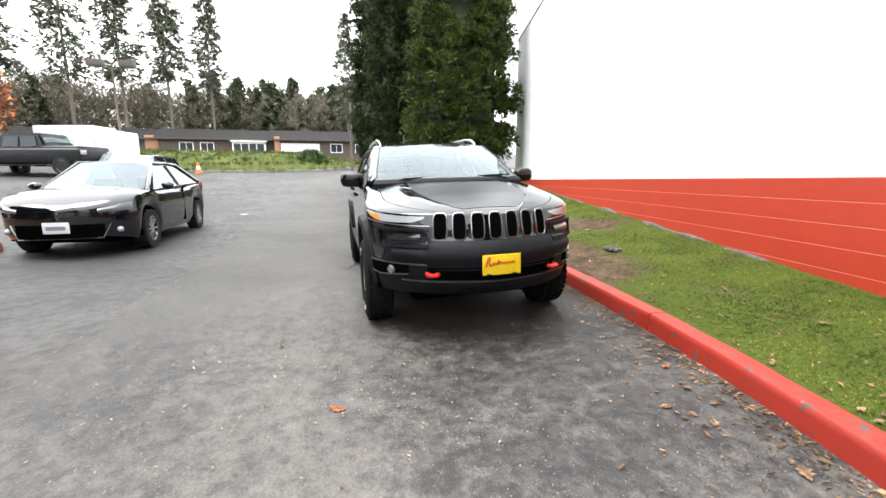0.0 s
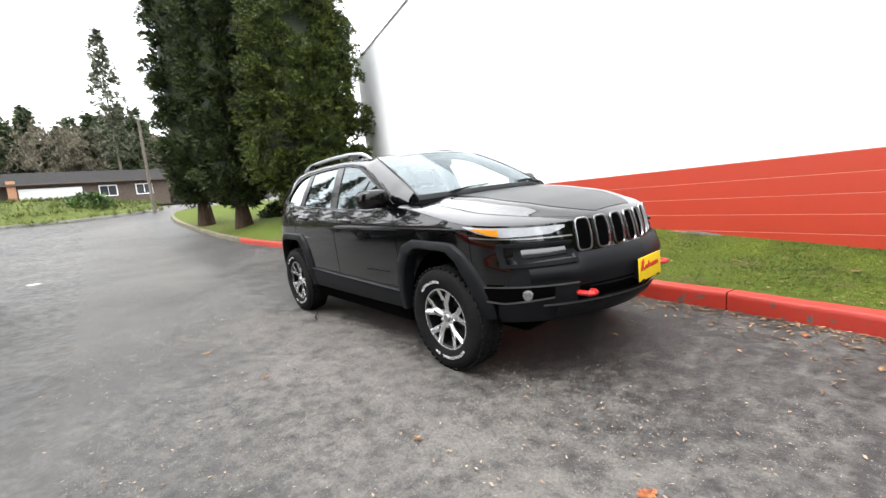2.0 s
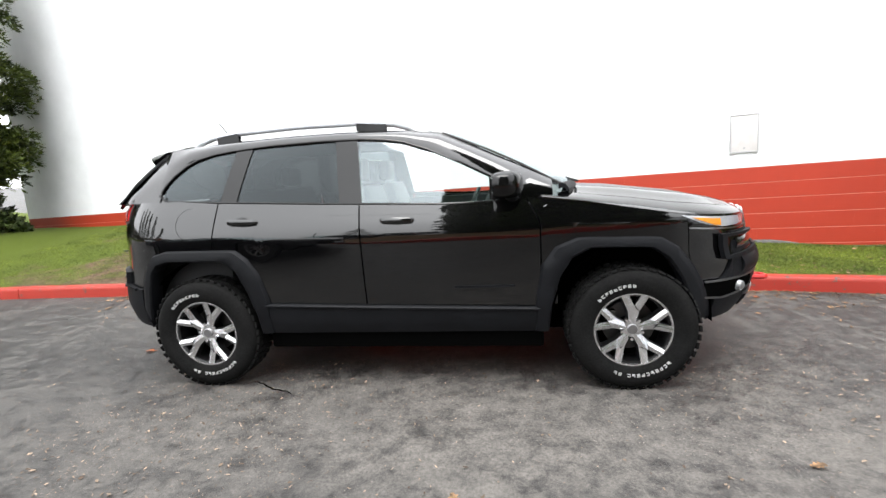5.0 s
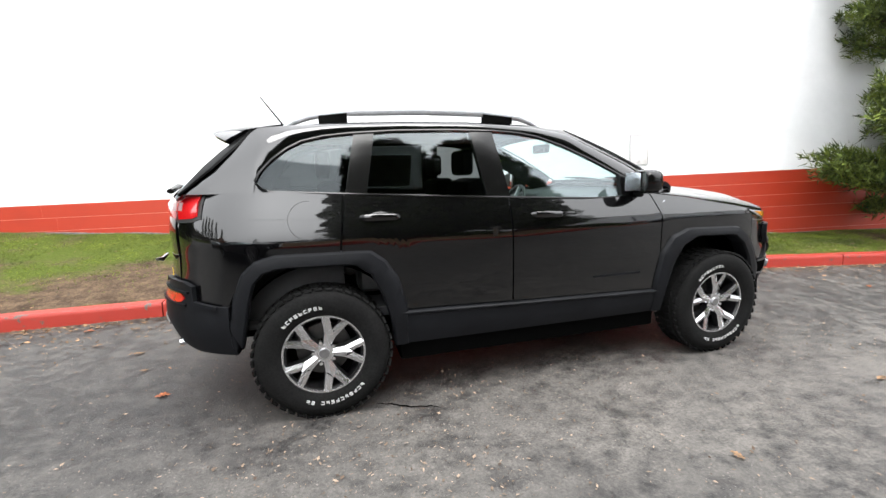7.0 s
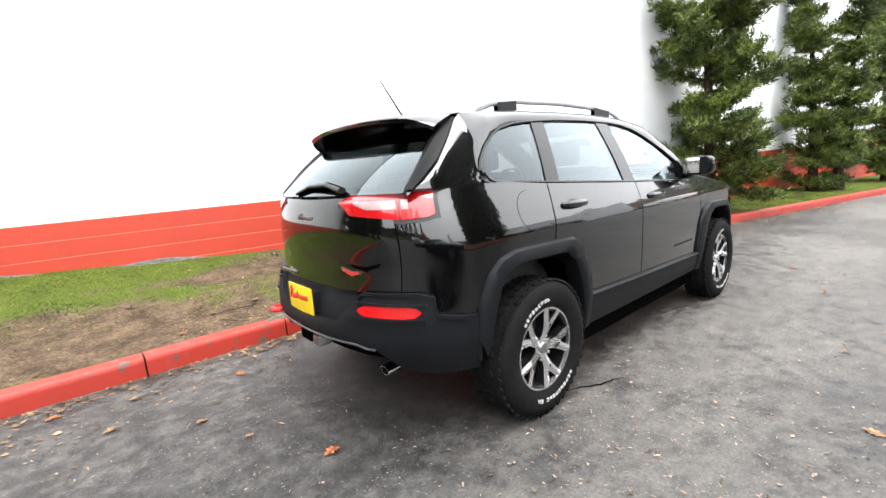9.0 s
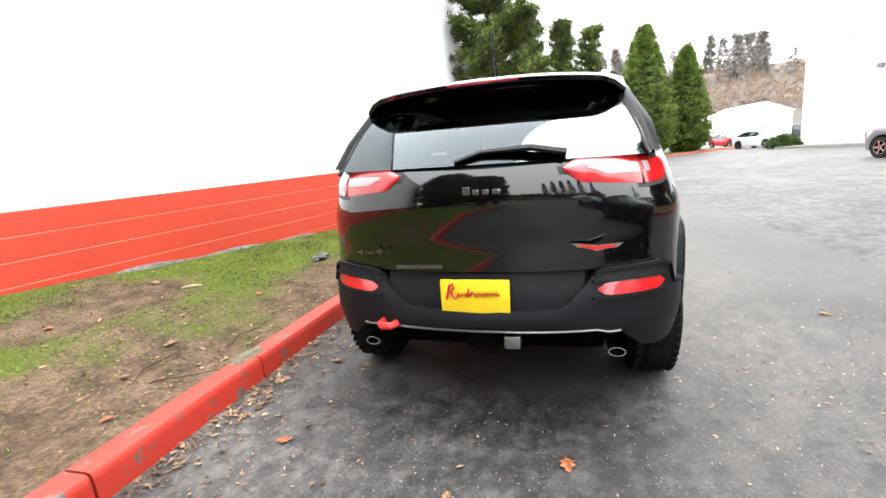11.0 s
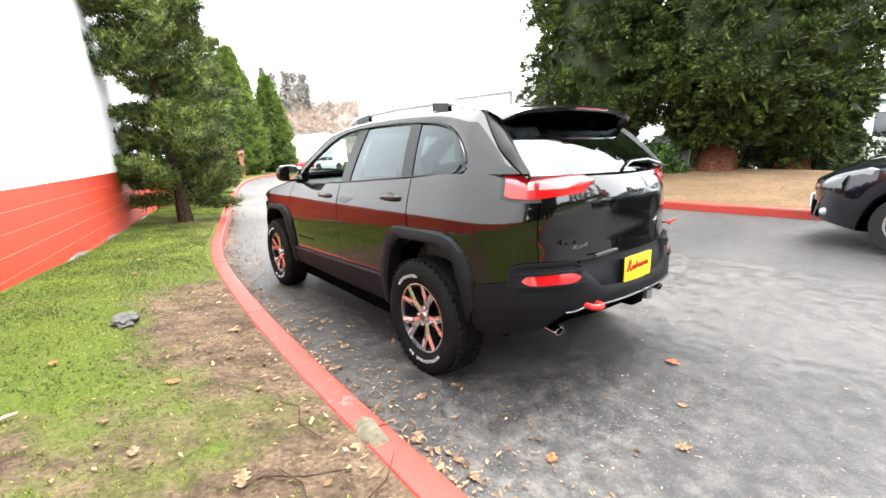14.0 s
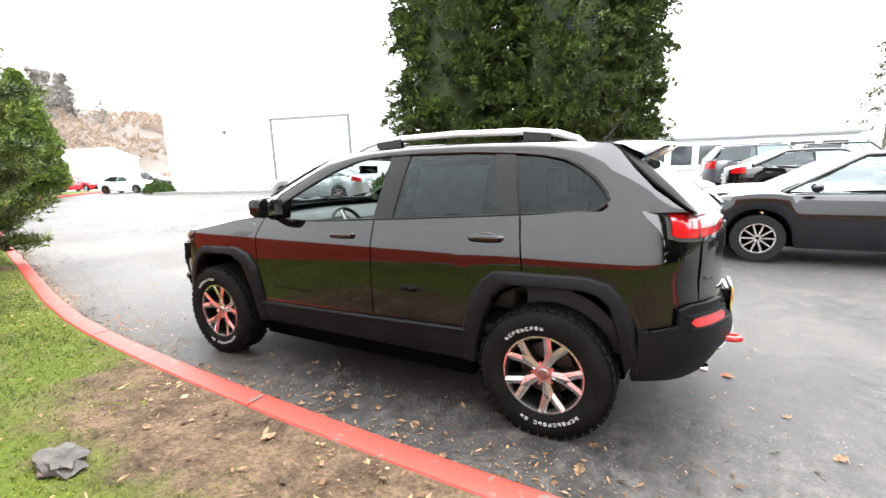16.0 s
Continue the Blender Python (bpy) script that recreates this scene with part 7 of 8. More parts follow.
# ---- bank, houses ----
BANKGRASS = grained("rough_bank_grass", (0.036, 0.05, 0.011), (0.09, 0.105, 0.03), 6, 0.95, 0.9, 0.08, big=0.4, spec=0.1)
bx_ = np.linspace(0, 1, 12)
bv, bf = [], []
ys_ = np.linspace(-34, 0.5, 60)
for y in ys_:
    for u in bx_:
        x = -24.6 - 0.12 * (y + 16) * 0.2 - 9.5 * u - 1.5 * smooth(-4, 1, y)
        fade = 1 - smooth(-3.5, 0.5, y)
        z = hill_z(x, y) + 0.06 + (0.8 * math.sin(math.pi * min(1, u * 1.1)) ** 0.8) * (0.25 + 0.75 * fade) + 0.12 * noise.noise((x * 0.6, y * 0.6, 4))
        bv.append((x, y, z))
n = len(bx_)
bf = [(i * n + j, (i + 1) * n + j, (i + 1) * n + j + 1, i * n + j + 1) for i in range(len(ys_) - 1) for j in range(n - 1)]
tagged(from_lists("grassy_bank", bv, bf, BANKGRASS, None, "", 60, False), "rough green grassy bank beyond the drive", "ground", kind="structure")
cs = np.array(bv)[RNG.integers(0, len(bv), 5200)] + RNG.normal(size=(5200, 3)) * np.array((0.35, 0.35, 0.02))
v, f = tufts(cs, np.tile((0, 0, 1.0), (5200, 1)), 0.2, 0.022, 9, 0.7, 0, 9)
BANKBLADE = leaf_material("long_bank_grass", (0.034, 0.05, 0.011), (0.09, 0.112, 0.03), 0.9)
tagged(leaf_object("bank_weeds", v, f, BANKBLADE, None), "long green weeds on the bank", "grass", kind="stuff")
verge = []
for y in np.linspace(-30, 0.5, 40):
    x = -24.4 - 0.12 * (y + 16) * 0.2 - 1.5 * smooth(-4, 1, y)
    verge.append((x, y))
vk = thing("verge_kerb", "grey concrete kerb below the bank", "kerb", kind="structure")
for i in range(0, 39, 6):
    kerb_stone(vk, verge[i:i + 7], hill_z, CONCRETE, 1)

ROOFING = grained("grey_roof_shingle", (0.014, 0.014, 0.015), (0.034, 0.032, 0.031), 9, 0.95, 0.3, 0.02, spec=0.05)
HOUSEBROWN = grained("brown_house_siding", (0.05, 0.037, 0.027), (0.09, 0.066, 0.05), 4, 0.8)
BRICKORANGE = grained("orange_brick_face", (0.24, 0.12, 0.065), (0.34, 0.18, 0.1), 8, 0.85, 0.3, 0.01)
WHITETRIM = plain("white_house_trim", (0.72, 0.72, 0.72), 0.6)
WINDOWDARK = plain("dark_window_glass", (0.03, 0.035, 0.04), 0.1, coat=1.0)


def house(label, x, y, yaw, length, front):
    """A low house with its long side to the street. front: openings as (kind, from, to)."""
    t = thing("house", label, "house", Matrix.Translation((x, y, 3.5)) @ Matrix.Rotation(radians(yaw), 4, "Z"), "row of low houses")
    L, D, E, Rz = length / 2, 7.5, 2.65, 4.2
    box("wall", (-L, L, 0.0, D, -0.6, E), HOUSEBROWN, t, "", 0)
    v = [(-L - 0.4, -0.7, E - 0.05), (L + 0.4, -0.7, E - 0.05), (L + 0.4, D / 2, Rz), (-L - 0.4, D / 2, Rz), (-L - 0.4, D + 0.7, E - 0.05), (L + 0.4, D + 0.7, E - 0.05)]
    v += [(a, b, c - 0.16) for a, b, c in v]
    from_lists("roof", v, [(0, 1, 2, 3), (3, 2, 5, 4), (7, 6, 9, 8), (8, 9, 10, 11), (0, 6, 7, 1), (4, 5, 11, 10), (1, 7, 8, 2), (2, 8, 11, 5), (0, 3, 9, 6), (3, 4, 10, 9)], ROOFING, t, "", 20)
    box("gutter", (-L - 0.4, L + 0.4, -0.78, -0.7, E - 0.2, E - 0.06), HOUSEBROWN, t, "", 0)
    for kind, a, b in front:
        if kind == "garage":
            g = box("garage_door", (a, b, -0.06, 0.02, -0.3, 2.1), WHITETRIM, t, "white panelled garage door", 0)
            for k in range(1, 4):
                box("panel_line", (a, b, -0.075, -0.05, -0.3 + k * 0.6, -0.28 + k * 0.6), HOUSEBROWN, g, "", 0)
        elif kind == "window":
            w = box("window", (a, b, -0.05, 0.02, 0.9, 2.05), WINDOWDARK, t, "", 0)
            for dims in ((a - 0.08, b + 0.08, -0.09, 0.0, 2.03, 2.13), (a - 0.08, b + 0.08, -0.09, 0.0, 0.82, 0.92), (a - 0.08, a + 0.02, -0.09, 0.0, 0.9, 2.05), (b - 0.02, b + 0.08, -0.09, 0.0, 0.9, 2.05), ((a + b) / 2 - 0.03, (a + b) / 2 + 0.03, -0.09, 0.0, 0.9, 2.05)):
                box("window_frame", dims, WHITETRIM, w, "", 0)
        elif kind == "brick":
            box("brick_wall", (a, b, -0.5, 0.2, -0.6, E + 0.35), BRICKORANGE, t, "orange brick wing wall", 0.02)
        elif kind == "bay":
            bay = box("bay", (a, b, -1.2, 0.0, -0.3, 2.2), WHITETRIM, t, "white framed sun porch", 0.02)
            for k in range(4):
                q = a + 0.12 + (b - a - 0.24) * k / 4
                box("bay_pane", (q + 0.05, q + (b - a - 0.24) / 4 - 0.05, -1.23, -1.18, 0.75, 1.95), WINDOWDARK, bay, "", 0)
            box("bay_roof", (a - 0.2, b + 0.2, -1.5, 0.2, 2.2, 2.36), WHITETRIM, t, "", 0.02)
    return t


house("low brown house with white garage and brick wall", -62, -1.6, 92, 14.8, (("garage", -6.6, -1.2), ("brick", -7.4, -6.7), ("window", 0.4, 2.0), ("window", 4.0, 5.6)))
house("low brown house with white sun porch", -62.6, -16.6, 92, 14.8, (("bay", 2.0, 6.3), ("window", -2.2, -0.6), ("window", -4.8, -3.2)))
house("low brown house with brick wing wall", -63.2, -31.6, 92, 14.8, (("brick", 5.8, 7.4), ("bay", -2.5, 0.8), ("window", -5.2, -3.6)))
house("low brown house at the row's end", -63.8, -46.6, 92, 14.8, (("window", 1.5, 3.4), ("brick", 4.2, 6.2), ("garage", -4.6, -1.0)))

# ---- lamp posts, pole, cone ----
GALV = plain("galvanised_steel", (0.3, 0.31, 0.32), 0.5, metal=0.7)
pole = thing("utility_pole", "grey utility pole standing at the bank", "pole", Matrix.Translation((-25.6, 0.2, hill_z(-25.6, 0.2))))
tube("shaft", [(0, 0, -0.3), (0, 0, 3), (0.05, 0, 5.2)], [0.09, 0.08, 0.07], BARKGREY, pole, "", 10)
tube("cap", [(0.05, 0, 5.2), (0.05, 0, 5.26)], 0.085, GALV, pole, "", 8)
lamp = thing("lot_lamp", "twin shoebox parking lot lamp on a pole", "lamp post", Matrix.Translation((-27.0, -14.1, hill_z(-27, -14.1))))
tube("shaft", [(0, 0, 0), (0, 0, 6.1)], [0.08, 0.06], BARKGREY, lamp, "", 8)
for s in (-1, 1):
    tube("arm", [(0, 0, 6.0), (0.1 * s, 0.45 * s, 6.1)], 0.04, GALV, lamp, "", 6)
    box("lamp_head", (-0.3, 0.3, min(s * 0.45, s * 1.25), max(s * 0.45, s * 1.25), 5.9, 6.3), plain("bronze_lamp_housing", (0.06, 0.045, 0.04), 0.6), lamp, "", 0.03)
st = thing("street_lamp", "thin street lamp beyond the dealer lot", "lamp post", Matrix.Translation((-20.0, -42.0, 0)))
tube("shaft", [(0, 0, 0), (0, 0, 8.3), (0.8, 0.3, 8.8)], [0.1, 0.07, 0.05], GALV, st, "", 8)
box("lamp_head", (0.6, 1.7, 0.1, 0.5, 8.75, 8.95), GALV, st, "", 0.05)
cone = thing("traffic_cone", "orange traffic cone with white band", "cone", Matrix.Translation((-23.9, -9.0, hill_z(-23.9, -9.0))))
ORANGE = plain("orange_cone_plastic", (0.8, 0.14, 0.02), 0.5)
rows = [[(r * math.cos(a), r * math.sin(a), z) for r, z in ((0.17, 0.03), (0.13, 0.25), (0.125, 0.27), (0.085, 0.46), (0.08, 0.48), (0.03, 0.7), (0.0, 0.7))] for a in np.linspace(0, 2 * math.pi, 21)[:-1]]
from_lists("shell", *sheet(rows, closed=True), ORANGE, cone)
box("foot", (-0.19, 0.19, -0.19, 0.19, 0, 0.035), ORANGE, cone, "", 0.01)
rows = [[(r * math.cos(a), r * math.sin(a), z) for r, z in ((0.129, 0.27), (0.088, 0.46))] for a in np.linspace(0, 2 * math.pi, 21)[:-1]]
from_lists("band", *sheet(rows, closed=True), WHITETRIM, cone, "white reflective band")

# brown-leaved tree at the lot's edge
bt = thing("broadleaf_tree", "small tree with russet autumn leaves", "tree", Matrix.Translation((-23.6, -19.6, 1.0)))
trunk_mesh("trunk", bt, 4.5, 0.14, BARKGREY)
d_ = RNG.normal(size=(900, 3))
d_ /= np.linalg.norm(d_, axis=1, keepdims=True)
v, f = tufts(d_ * (0.5 + 0.6 * RNG.random((900, 1))) * np.array((1.7, 1.7, 2.0)) + np.array((0, 0, 4.2)), d_, 0.22, 0.09, 5, 0.9, 0, 14)
leaf_object("crown", v, f, leaf_material("russet_leaf", (0.16, 0.06, 0.03), (0.36, 0.16, 0.08)), bt, "russet dead leaves")
for k in range(6):
    a = k * 1.05
    tube("limb", [(0, 0, 2.6 + 0.2 * k), (0.9 * math.cos(a), 0.9 * math.sin(a), 3.8 + 0.2 * k), (1.4 * math.cos(a), 1.4 * math.sin(a), 4.6 + 0.1 * k)], [0.06, 0.04, 0.015], BARKGREY, bt, "", 5)

# ---- the white building across the drive, shed, showroom ----
WB = Matrix.Translation((33.0, -17.2, 0)) @ Matrix.Rotation(math.atan2(-6.3, -23.0), 4, "Z")
wb = thing("white_building", "white metal-sided warehouse with roller door", "building", WB)
box("wall", (0, 34, 0.0, 18, -0.3, 6.6), SIDING, wb, "", 0)
box("roof_edge", (-0.15, 34.15, -0.12, 18.1, 6.55, 6.75), SIDING, wb, "white metal roof edge", 0)
for i in range(48):
    x = 0.35 + i * 0.7
    if 9.0 < x < 15.9:
        continue
    box("rib", (x - 0.03, x + 0.03, -0.02, 0.0, -0.2, 6.5), SIDING, wb, "", 0)
DOORGREY = plain("grey_door_frame", (0.12, 0.123, 0.13), 0.5)
gd = box("roller_door", (9.4, 15.3, -0.02, 0.03, 0.0, 5.05), SIDING, wb, "white roller door in a grey frame", 0)
for k in range(16):
    box("door_slat", (9.45, 15.25, -0.035, -0.015, 0.05 + k * 0.312, 0.33 + k * 0.312), SIDING, gd, "", 0.008, 1)
for dims in ((9.24, 9.4, -0.12, 0.02, 0, 5.2), (15.3, 15.46, -0.12, 0.02, 0, 5.2), (9.24, 15.46, -0.12, 0.02, 5.05, 5.2)):
    box("door_frame", dims, DOORGREY, gd, "", 0)
box("wall_light", (5.2, 5.5, -0.22, 0.0, 4.3, 4.55), DOORGREY, wb, "grey wall light", 0.03)
box("kerb_step", (-0.3, 34, -1.6, -0.02, -0.2, 0.14), CONCRETE, wb, "pale concrete apron", 0.03)
shed = thing("shed", "small white gabled shed down the drive", "shed", Matrix.Translation((58, -22.5, 0)) @ Matrix.Rotation(radians(100), 4, "Z"))
box("wall", (-3, 3, -4, 4, 0, 3.4), SIDING, shed, "", 0)
from_lists("roof", [(-3.2, -4.2, 3.4), (3.2, -4.2, 3.4), (0, -4.2, 4.6), (-3.2, 4.2, 3.4), (3.2, 4.2, 3.4), (0, 4.2, 4.6)], [(0, 1, 2), (3, 5, 4), (0, 2, 5, 3), (1, 4, 5, 2), (0, 3, 4, 1)], SIDING, shed, "", 0)
box("shed_door", (-0.6, 0.6, 4.0, 4.06, 0, 2.3), GALV, shed, "", 0)
show = thing("showroom", "long low showroom building beyond the lot", "building", Matrix.Translation((-3.5, -50, 0)) @ Matrix.Rotation(radians(8), 4, "Z"))
box("wall", (-14, 10, -6, 0, 0, 3.2), SIDING, show, "", 0)
box("fascia", (-14.4, 10.4, -6.3, 0.5, 3.2, 3.75), GALV, show, "grey fascia", 0.05)
for k in range(9):
    box("window", (-13.2 + k * 2.6, -11.2 + k * 2.6, -0.02, 0.06, 0.6, 2.6), WINDOWDARK, show, "", 0)

# ---- island furniture ----
sp_ = thing("sign_post", "weathered wooden post with a small blank sign", "sign", Matrix.Translation((2.13, -6.9, road_z(2.1, -6.9) + 0.15)))
WOODPOST = grained("weathered_post_wood", (0.16, 0.13, 0.1), (0.3, 0.26, 0.21), 14, 0.9, 0.4, 0.004)
box("post", (-0.042, 0.042, -0.042, 0.042, -0.2, 1.7), WOODPOST, sp_, "", 0.008)
box("sign_board", (-0.12, 0.12, 0.043, 0.058, 1.4, 1.72), plain("faded_sign_face", (0.16, 0.155, 0.15), 0.6), sp_, "faded grey sign board", 0.003)
cab = thing("utility_cabinet", "pale green-grey utility cabinet in the mulch bed", "cabinet", Matrix.Translation((3.0, -12.2, 0.35)) @ Matrix.Rotation(radians(20), 4, "Z"))
CABGREY = grained("grey_green_cabinet_paint", (0.3, 0.34, 0.32), (0.38, 0.42, 0.4), 6, 0.5)
box("cabinet_body", (-0.5, 0.5, -0.4, 0.4, 0, 1.1), CABGREY, cab, "", 0.03)
box("cabinet_lid", (-0.54, 0.54, -0.44, 0.44, 1.1, 1.16), CABGREY, cab, "", 0.02)
box("cabinet_door", (-0.45, 0.45, 0.4, 0.42, 0.08, 1.02), CABGREY, cab, "", 0.01)
# orange marker sign by the wall's end
mk_ = thing("marker_post", "orange-brown marker post with small sign", "post", Matrix.Translation((31.0, -6.1, 0.15)))
box("post", (-0.12, 0.12, -0.12, 0.12, -0.2, 1.7), plain("orange_brown_post", (0.22, 0.09, 0.035), 0.7), mk_, "", 0.02)
box("sign_board", (-0.18, -0.13, -0.22, 0.22, 1.5, 2.0), plain("red_white_sign", (0.3, 0.1, 0.08), 0.5), mk_, "", 0.01)
# overhead cable
tube_ob = tube("overhead_cable", [(60, -30, 16), (30, -26, 13.2), (8, -22, 12.2), (-10, -19, 13.0)], 0.018, SEAL, None, "", 5)
tagged(tube_ob, "thin black overhead cable across the sky", "cable")



# ---- grass blades, leaves and litter ----
BLADE = leaf_material("grass_blade", (0.058, 0.079, 0.011), (0.106, 0.138, 0.02), 0.7)
rng = np.random.default_rng(77)
pts = []
while len(pts) < 44000:
    x = -8 + 20 * rng.random()
    k, w = kerb_y(x) + 0.2, wall_y(x) - 0.05
    y = k + (w - k) * rng.random()
    bareness = 0.97 * soil_share(x, y) ** 0.7
    patch = noise.noise((x * 0.75, y * 0.75, 0.0)) * 0.5 + 0.5
    if rng.random() < bareness or patch > 0.78:
        continue
    pts.append((x, y, grass_z(x, y) + 0.02 * noise.noise((x * 1.3, y * 1.3, 3))))
v, f = tufts(np.array(pts), np.tile((0, 0, 1.0), (len(pts), 1)), 0.019, 0.0026, 5, 0.9, 0, 3)
tagged(leaf_object("grass_blades", v, f, BLADE, None), "short green grass blades on the lawn", "grass", kind="stuff")

# fallen leaves: small curled pieces along the kerb, over the tarmac and on the lawn
LEAFLITTER = leaf_material("dry_leaf_litter", (0.035, 0.021, 0.012), (0.2, 0.125, 0.08), 0.85)
SCRAP = leaf_material("pale_bleached_leaf_scrap", (0.05, 0.034, 0.024), (0.2, 0.15, 0.11), 0.85, False)
LEAFRED = leaf_material("reddish_fallen_leaf", (0.12, 0.034, 0.016), (0.26, 0.085, 0.035), 0.7)


def ground_height(x, y):
    if y > kerb_y(x) + 0.16 and x > -26:
        return grass_z(x, y) + 0.012
    if y > kerb_y(x) - 0.01:
        return road_z(x, y) + 0.15
    return road_z(x, y) + 0.006


def litter(count, seed, size, place):
    r = np.random.default_rng(seed)
    c, n_ = [], []
    while len(c) < count:
        x, y = place(r)
        if -1.9 < x < 1.9 and abs(y) < 0.55:
            continue
        c.append((x, y, ground_height(x, y) + 0.003))
    k = len(c)
    c = np.array(c)
    a = r.random(k) * 2 * math.pi
    s = size * (0.4 + 1.2 * r.random(k) ** 3)
    tilt = 0.25 * r.normal(size=(k, 2))
    u = np.stack([np.cos(a), np.sin(a), tilt[:, 0]], 1) * s[:, None]
    w = np.stack([-np.sin(a), np.cos(a), tilt[:, 1]], 1) * (s * (0.12 + 0.5 * r.random(k) ** 1.5))[:, None]
    up = np.zeros((k, 3))
    up[:, 2] = s * (0.05 + 0.2 * r.random(k))
    low = np.zeros((k, 3))
    v = np.stack([c - u, c - 0.2 * u + w + up, c + u + up * 0.6, c + 0.1 * u - w + up * 0.8], 1).reshape(-1, 3)
    v[:, 2] = np.maximum(v[:, 2], np.repeat(c[:, 2], 4) - 0.002)
    return v, np.arange(4 * k).reshape(k, 4)


def by_kerb(r):
    x = -4.5 + 15 * r.random()
    return x, kerb_y(x) - abs(r.normal()) * (0.1 if r.random() < 0.55 else 0.42) - 0.015


def on_road_spot(r):
    while True:
        x, y = -6.5 + 14 * r.random(), -3.2 + 4.6 * r.random()
        if r.random() < 0.12 + 1.3 * max(0.0, noise.noise((x * 0.45, y * 0.6, 8.0)) + 0.1):
            return x, y


def on_lawn(r):
    x = -6 + 14 * r.random()
    k, w = kerb_y(x) + 0.2, wall_y(x) - 0.1
    return x, k + (w - k) * r.random() ** 2.0


for nm, cnt, seed, size, plc, mt, lab in (("kerb_leaf_litter", 9500, 1, 0.0175, by_kerb, LEAFLITTER, "dry brown leaf litter along the kerb"),
                                          ("road_leaf_litter", 20000, 2, 0.0095, on_road_spot, SCRAP, "tiny pale leaf scraps on the tarmac"),
                                          ("lawn_leaf_litter", 3000, 3, 0.019, on_lawn, LEAFLITTER, "dry leaf scraps on the lawn")):
    v, f = litter(cnt, seed, size, plc)
    tagged(leaf_object(nm, v, f, mt, None), lab, "leaf litter", kind="stuff")


def oak_leaf_mesh(seed):
    r = np.random.default_rng(seed)
    left, right = [], []
    for i in range(9):
        u = i / 8
        w = 0.33 * math.sin(math.pi * (0.08 + 0.9 * u)) * (1.25 if i % 2 else 0.62) * (0.9 + 0.2 * r.random())
        z = 0.12 * math.sin(3 * u + seed) * (0.6 + 0.5 * r.random())
        left.append((u - 0.5, w, z + 0.16 * abs(w)))
        right.append((u - 0.5, -w, z + 0.12 * abs(w)))
    v, f = [], []
    for i in range(9):
        z = 0.1 * math.sin(3 * i / 8 + seed)
        v += [left[i], (left[i][0], 0, z), right[i]]
    for i in range(8):
        f += [(i * 3, i * 3 + 1, i * 3 + 4, i * 3 + 3), (i * 3 + 1, i * 3 + 2, i * 3 + 5, i * 3 + 4)]
    o = len(v)
    v += [(-0.5, 0.012, 0.05), (-0.5, -0.012, 0.05), (-0.78, 0.0, 0.03)]
    f.append((o, o + 1, o + 2))
    zmin = min(p[2] for p in v)
    me = bpy.data.meshes.new("fallen_leaf")
    me.from_pydata([(a, b, c - zmin) for a, b, c in v], [], f)
    return me


leaf_meshes = []
for s_ in range(6):
    me = oak_leaf_mesh(s_)
    me.materials.append(LEAFRED if s_ % 3 == 0 else LEAFLITTER)
    leaf_meshes.append(me)
rl = np.random.default_rng(5)
KERB_LEAVES = []
for _ in range(70):
    x = -4.6 + 11.5 * rl.random()
    KERB_LEAVES.append((x, kerb_y(x) - 0.06 - 0.28 * abs(rl.normal())))
spots = [(4.35, -0.15), (4.0, 0.72), (3.4, 0.55), (3.0, 0.9), (2.75, 0.98), (4.6, 0.62), (4.2, 0.9), (3.75, 2.0), (0.4, 2.0), (-2.4, 0.95), (-2.6, 0.1), (-2.75, 0.45), (-2.35, -0.35), (-3.15, 0.75), (-1.6, 1.1), (-0.9, 2.2), (-1.5, 2.4), (-1.9, 2.1), (-0.3, 2.7), (-2.86, 2.59), (-1.2, 1.85), (-2.0, 3.0), (-0.2, 1.75), (0.9, 1.7), (-3.4, 1.2), (-3.0, 1.1), (1.9, -1.6), (2.9, -1.2), (-0.6, -2.1), (0.4, -1.9), (-2.6, 1.75), (-2.3, 2.0), (1.3, 2.6), (2.2, 2.2), (3.1, 2.1), (-1.0, 3.2)]
for i, (x, y) in enumerate(spots + KERB_LEAVES):
    me = leaf_meshes[i % 6 if i < len(spots) or i % 3 else (i + 1) % 6]
    ob = new("fallen_leaf", me)
    s = 0.05 + 0.045 * rl.random() if i < len(spots) else 0.03 + 0.035 * rl.random()
    ob.matrix_world = Matrix.Translation((x, y, ground_height(x, y) + 0.002)) @ Matrix.Rotation(rl.random() * 6.28, 4, "Z") @ Matrix.Diagonal((s, s, s * 0.8, 1))
    lawn_side = y > kerb_y(x)
    tagged(ob, ("curled red-brown oak leaf lying on the " if me in (leaf_meshes[0], leaf_meshes[3]) else "dry pale brown oak leaf lying on the ") + ("lawn" if lawn_side else "tarmac"), "leaf", "fallen oak leaves")

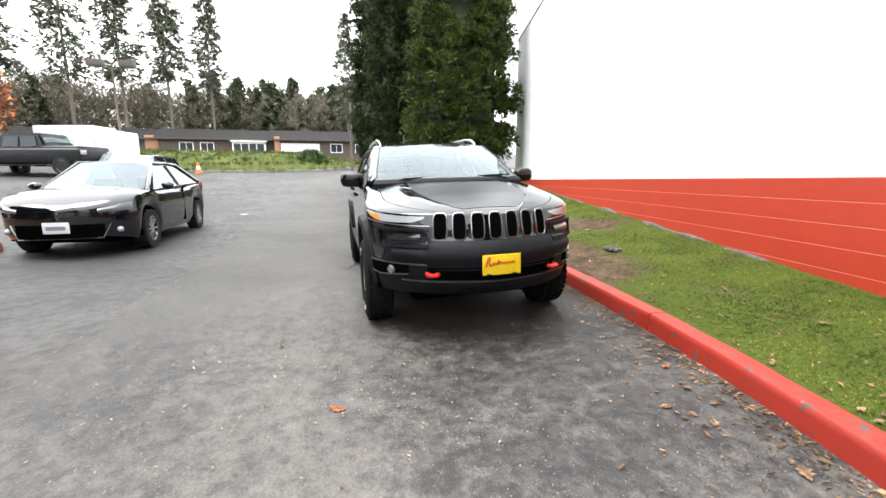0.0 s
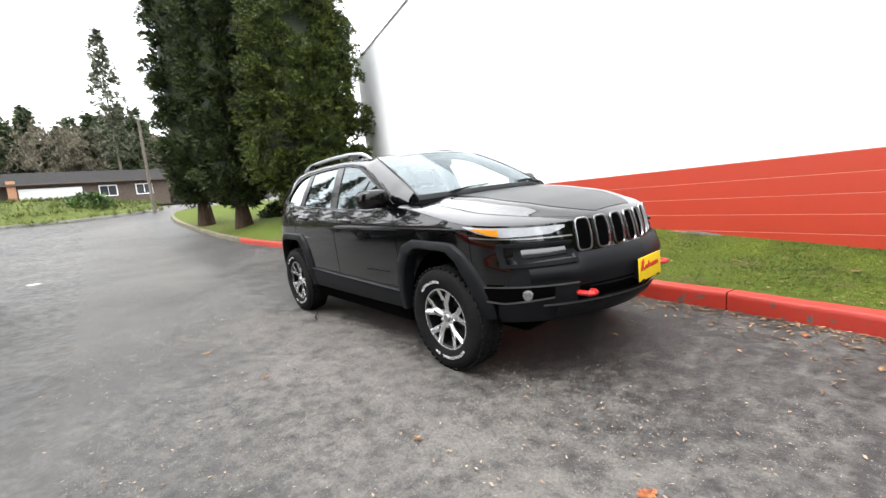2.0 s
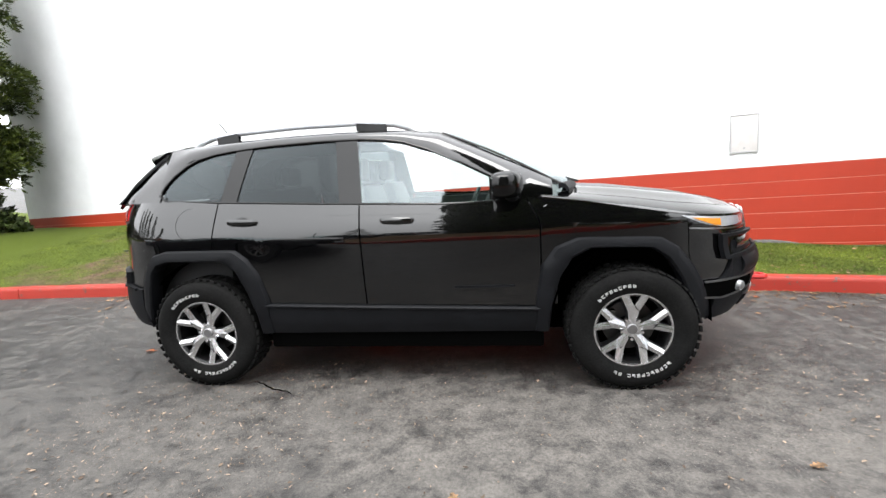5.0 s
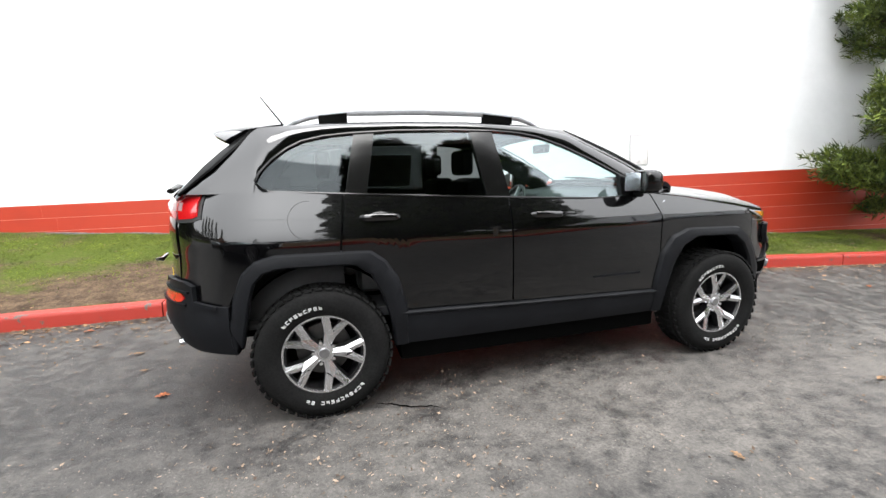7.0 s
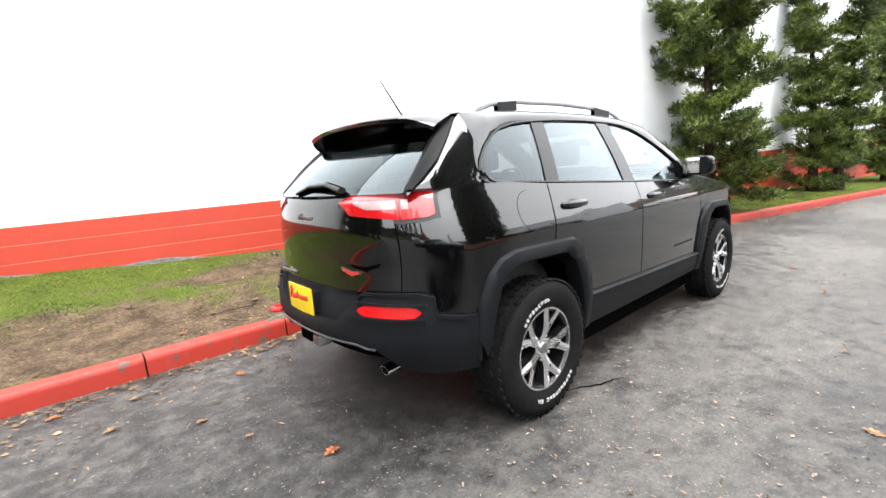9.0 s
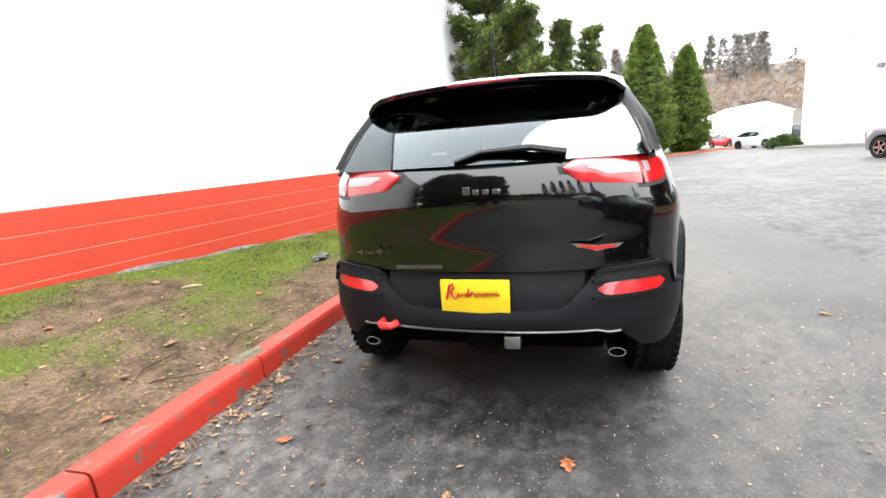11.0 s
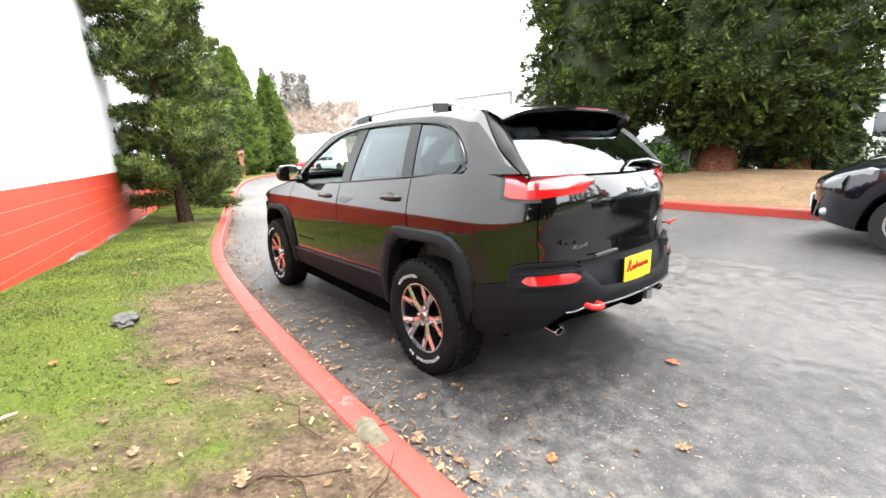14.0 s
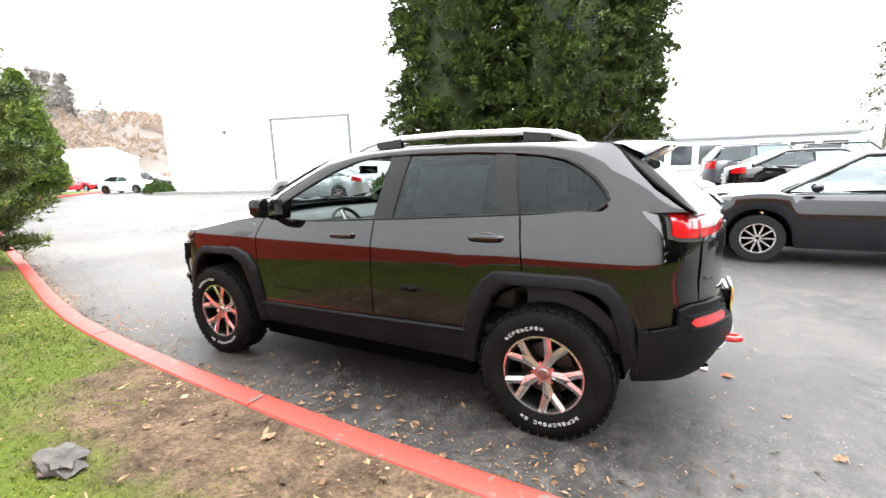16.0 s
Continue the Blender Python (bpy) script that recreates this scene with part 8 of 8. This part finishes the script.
# stones, stick and twigs on the lawn
STONE = grained("grey_field_stone", (0.025, 0.023, 0.021), (0.075, 0.07, 0.063), 16, 0.9, 0.6, 0.01)
bm = bmesh.new()
bmesh.ops.create_icosphere(bm, subdivisions=3, radius=1)
for v in bm.verts:
    v.co = Vector((v.co.x * 0.13, v.co.y * 0.08, v.co.z * 0.04)) * (1 + 0.45 * noise.noise(v.co * 2.2))
rock = tagged(part("lawn_stone", bm, STONE, None, "", 25), "flat grey stone lying in the grass", "stone")
rock.location = (0.39, 2.35, grass_z(0.39, 2.35) + 0.022)
WOODPALE = grained("pale_split_wood", (0.22, 0.165, 0.105), (0.36, 0.28, 0.19), 20, 0.9)
sk = tagged(tube("stick", [(-0.085, 0.008, 0), (-0.04, 0.003, 0.004), (0.0, 0.0, 0.005), (0.04, -0.002, 0.004), (0.08, -0.006, 0)], [0.006, 0.01, 0.011, 0.009, 0.005], WOODPALE, None, "", 7), "pale split stick lying on the lawn", "stick")
sk.matrix_world = Matrix.Translation((-0.955, 2.85, grass_z(-0.955, 2.85) + 0.012)) @ Matrix.Rotation(-0.98, 4, "Z")
for i, (x, y) in enumerate(((-1.6, 1.75), (-1.96, 1.94), (-2.2, 1.75), (-2.12, 1.98))):
    tw = tube("twig", [(-0.22, 0.03 * i % 0.05, 0), (-0.05, 0.05, 0.02), (0.1, 0.0, 0.015), (0.25, 0.06, 0)], [0.002, 0.004, 0.0035, 0.002], BARK, None, "", 5)
    tw.matrix_world = Matrix.Translation((x, y, grass_z(x, y) + 0.008)) @ Matrix.Rotation(i * 1.1, 4, "Z")
    tagged(tw, "thin dark twig lying on bare soil", "twig", "twigs on the soil")
# cracks beside the rear wheels
for k_, (x0, y0, dx, dy) in enumerate(((-1.09, -0.86, 0.35, -0.165),)):
    cr = [(x0 + dx * q, y0 + dy * q + 0.01 * math.sin(9 * q + k_) + 0.006 * math.sin(31 * q), road_z(x0, y0) + 0.001) for q in np.linspace(0, 1, 14)]
    c_ = tube("tarmac_crack", cr, [0.002 + 0.004 * math.sin(math.pi * q) for q in np.linspace(0, 1, 14)], DARK, None, "", 5, (1, 0.3))
    tagged(c_, "short dark tar crack in the asphalt", "crack", kind="structure")
# white scrap on the drive
sc = box("paper_scrap", (-0.12, 0.12, -0.09, 0.09, 0, 0.012), plain("white_paper", (0.4, 0.4, 0.4), 0.8), None, "", 0.004)
sc.matrix_world = Matrix.Translation((-9.0, -3.85, road_z(-9, -3.85) + 0.004)) @ Matrix.Rotation(0.5, 4, "Z")
tagged(sc, "flat white paper scrap on the drive", "paper")
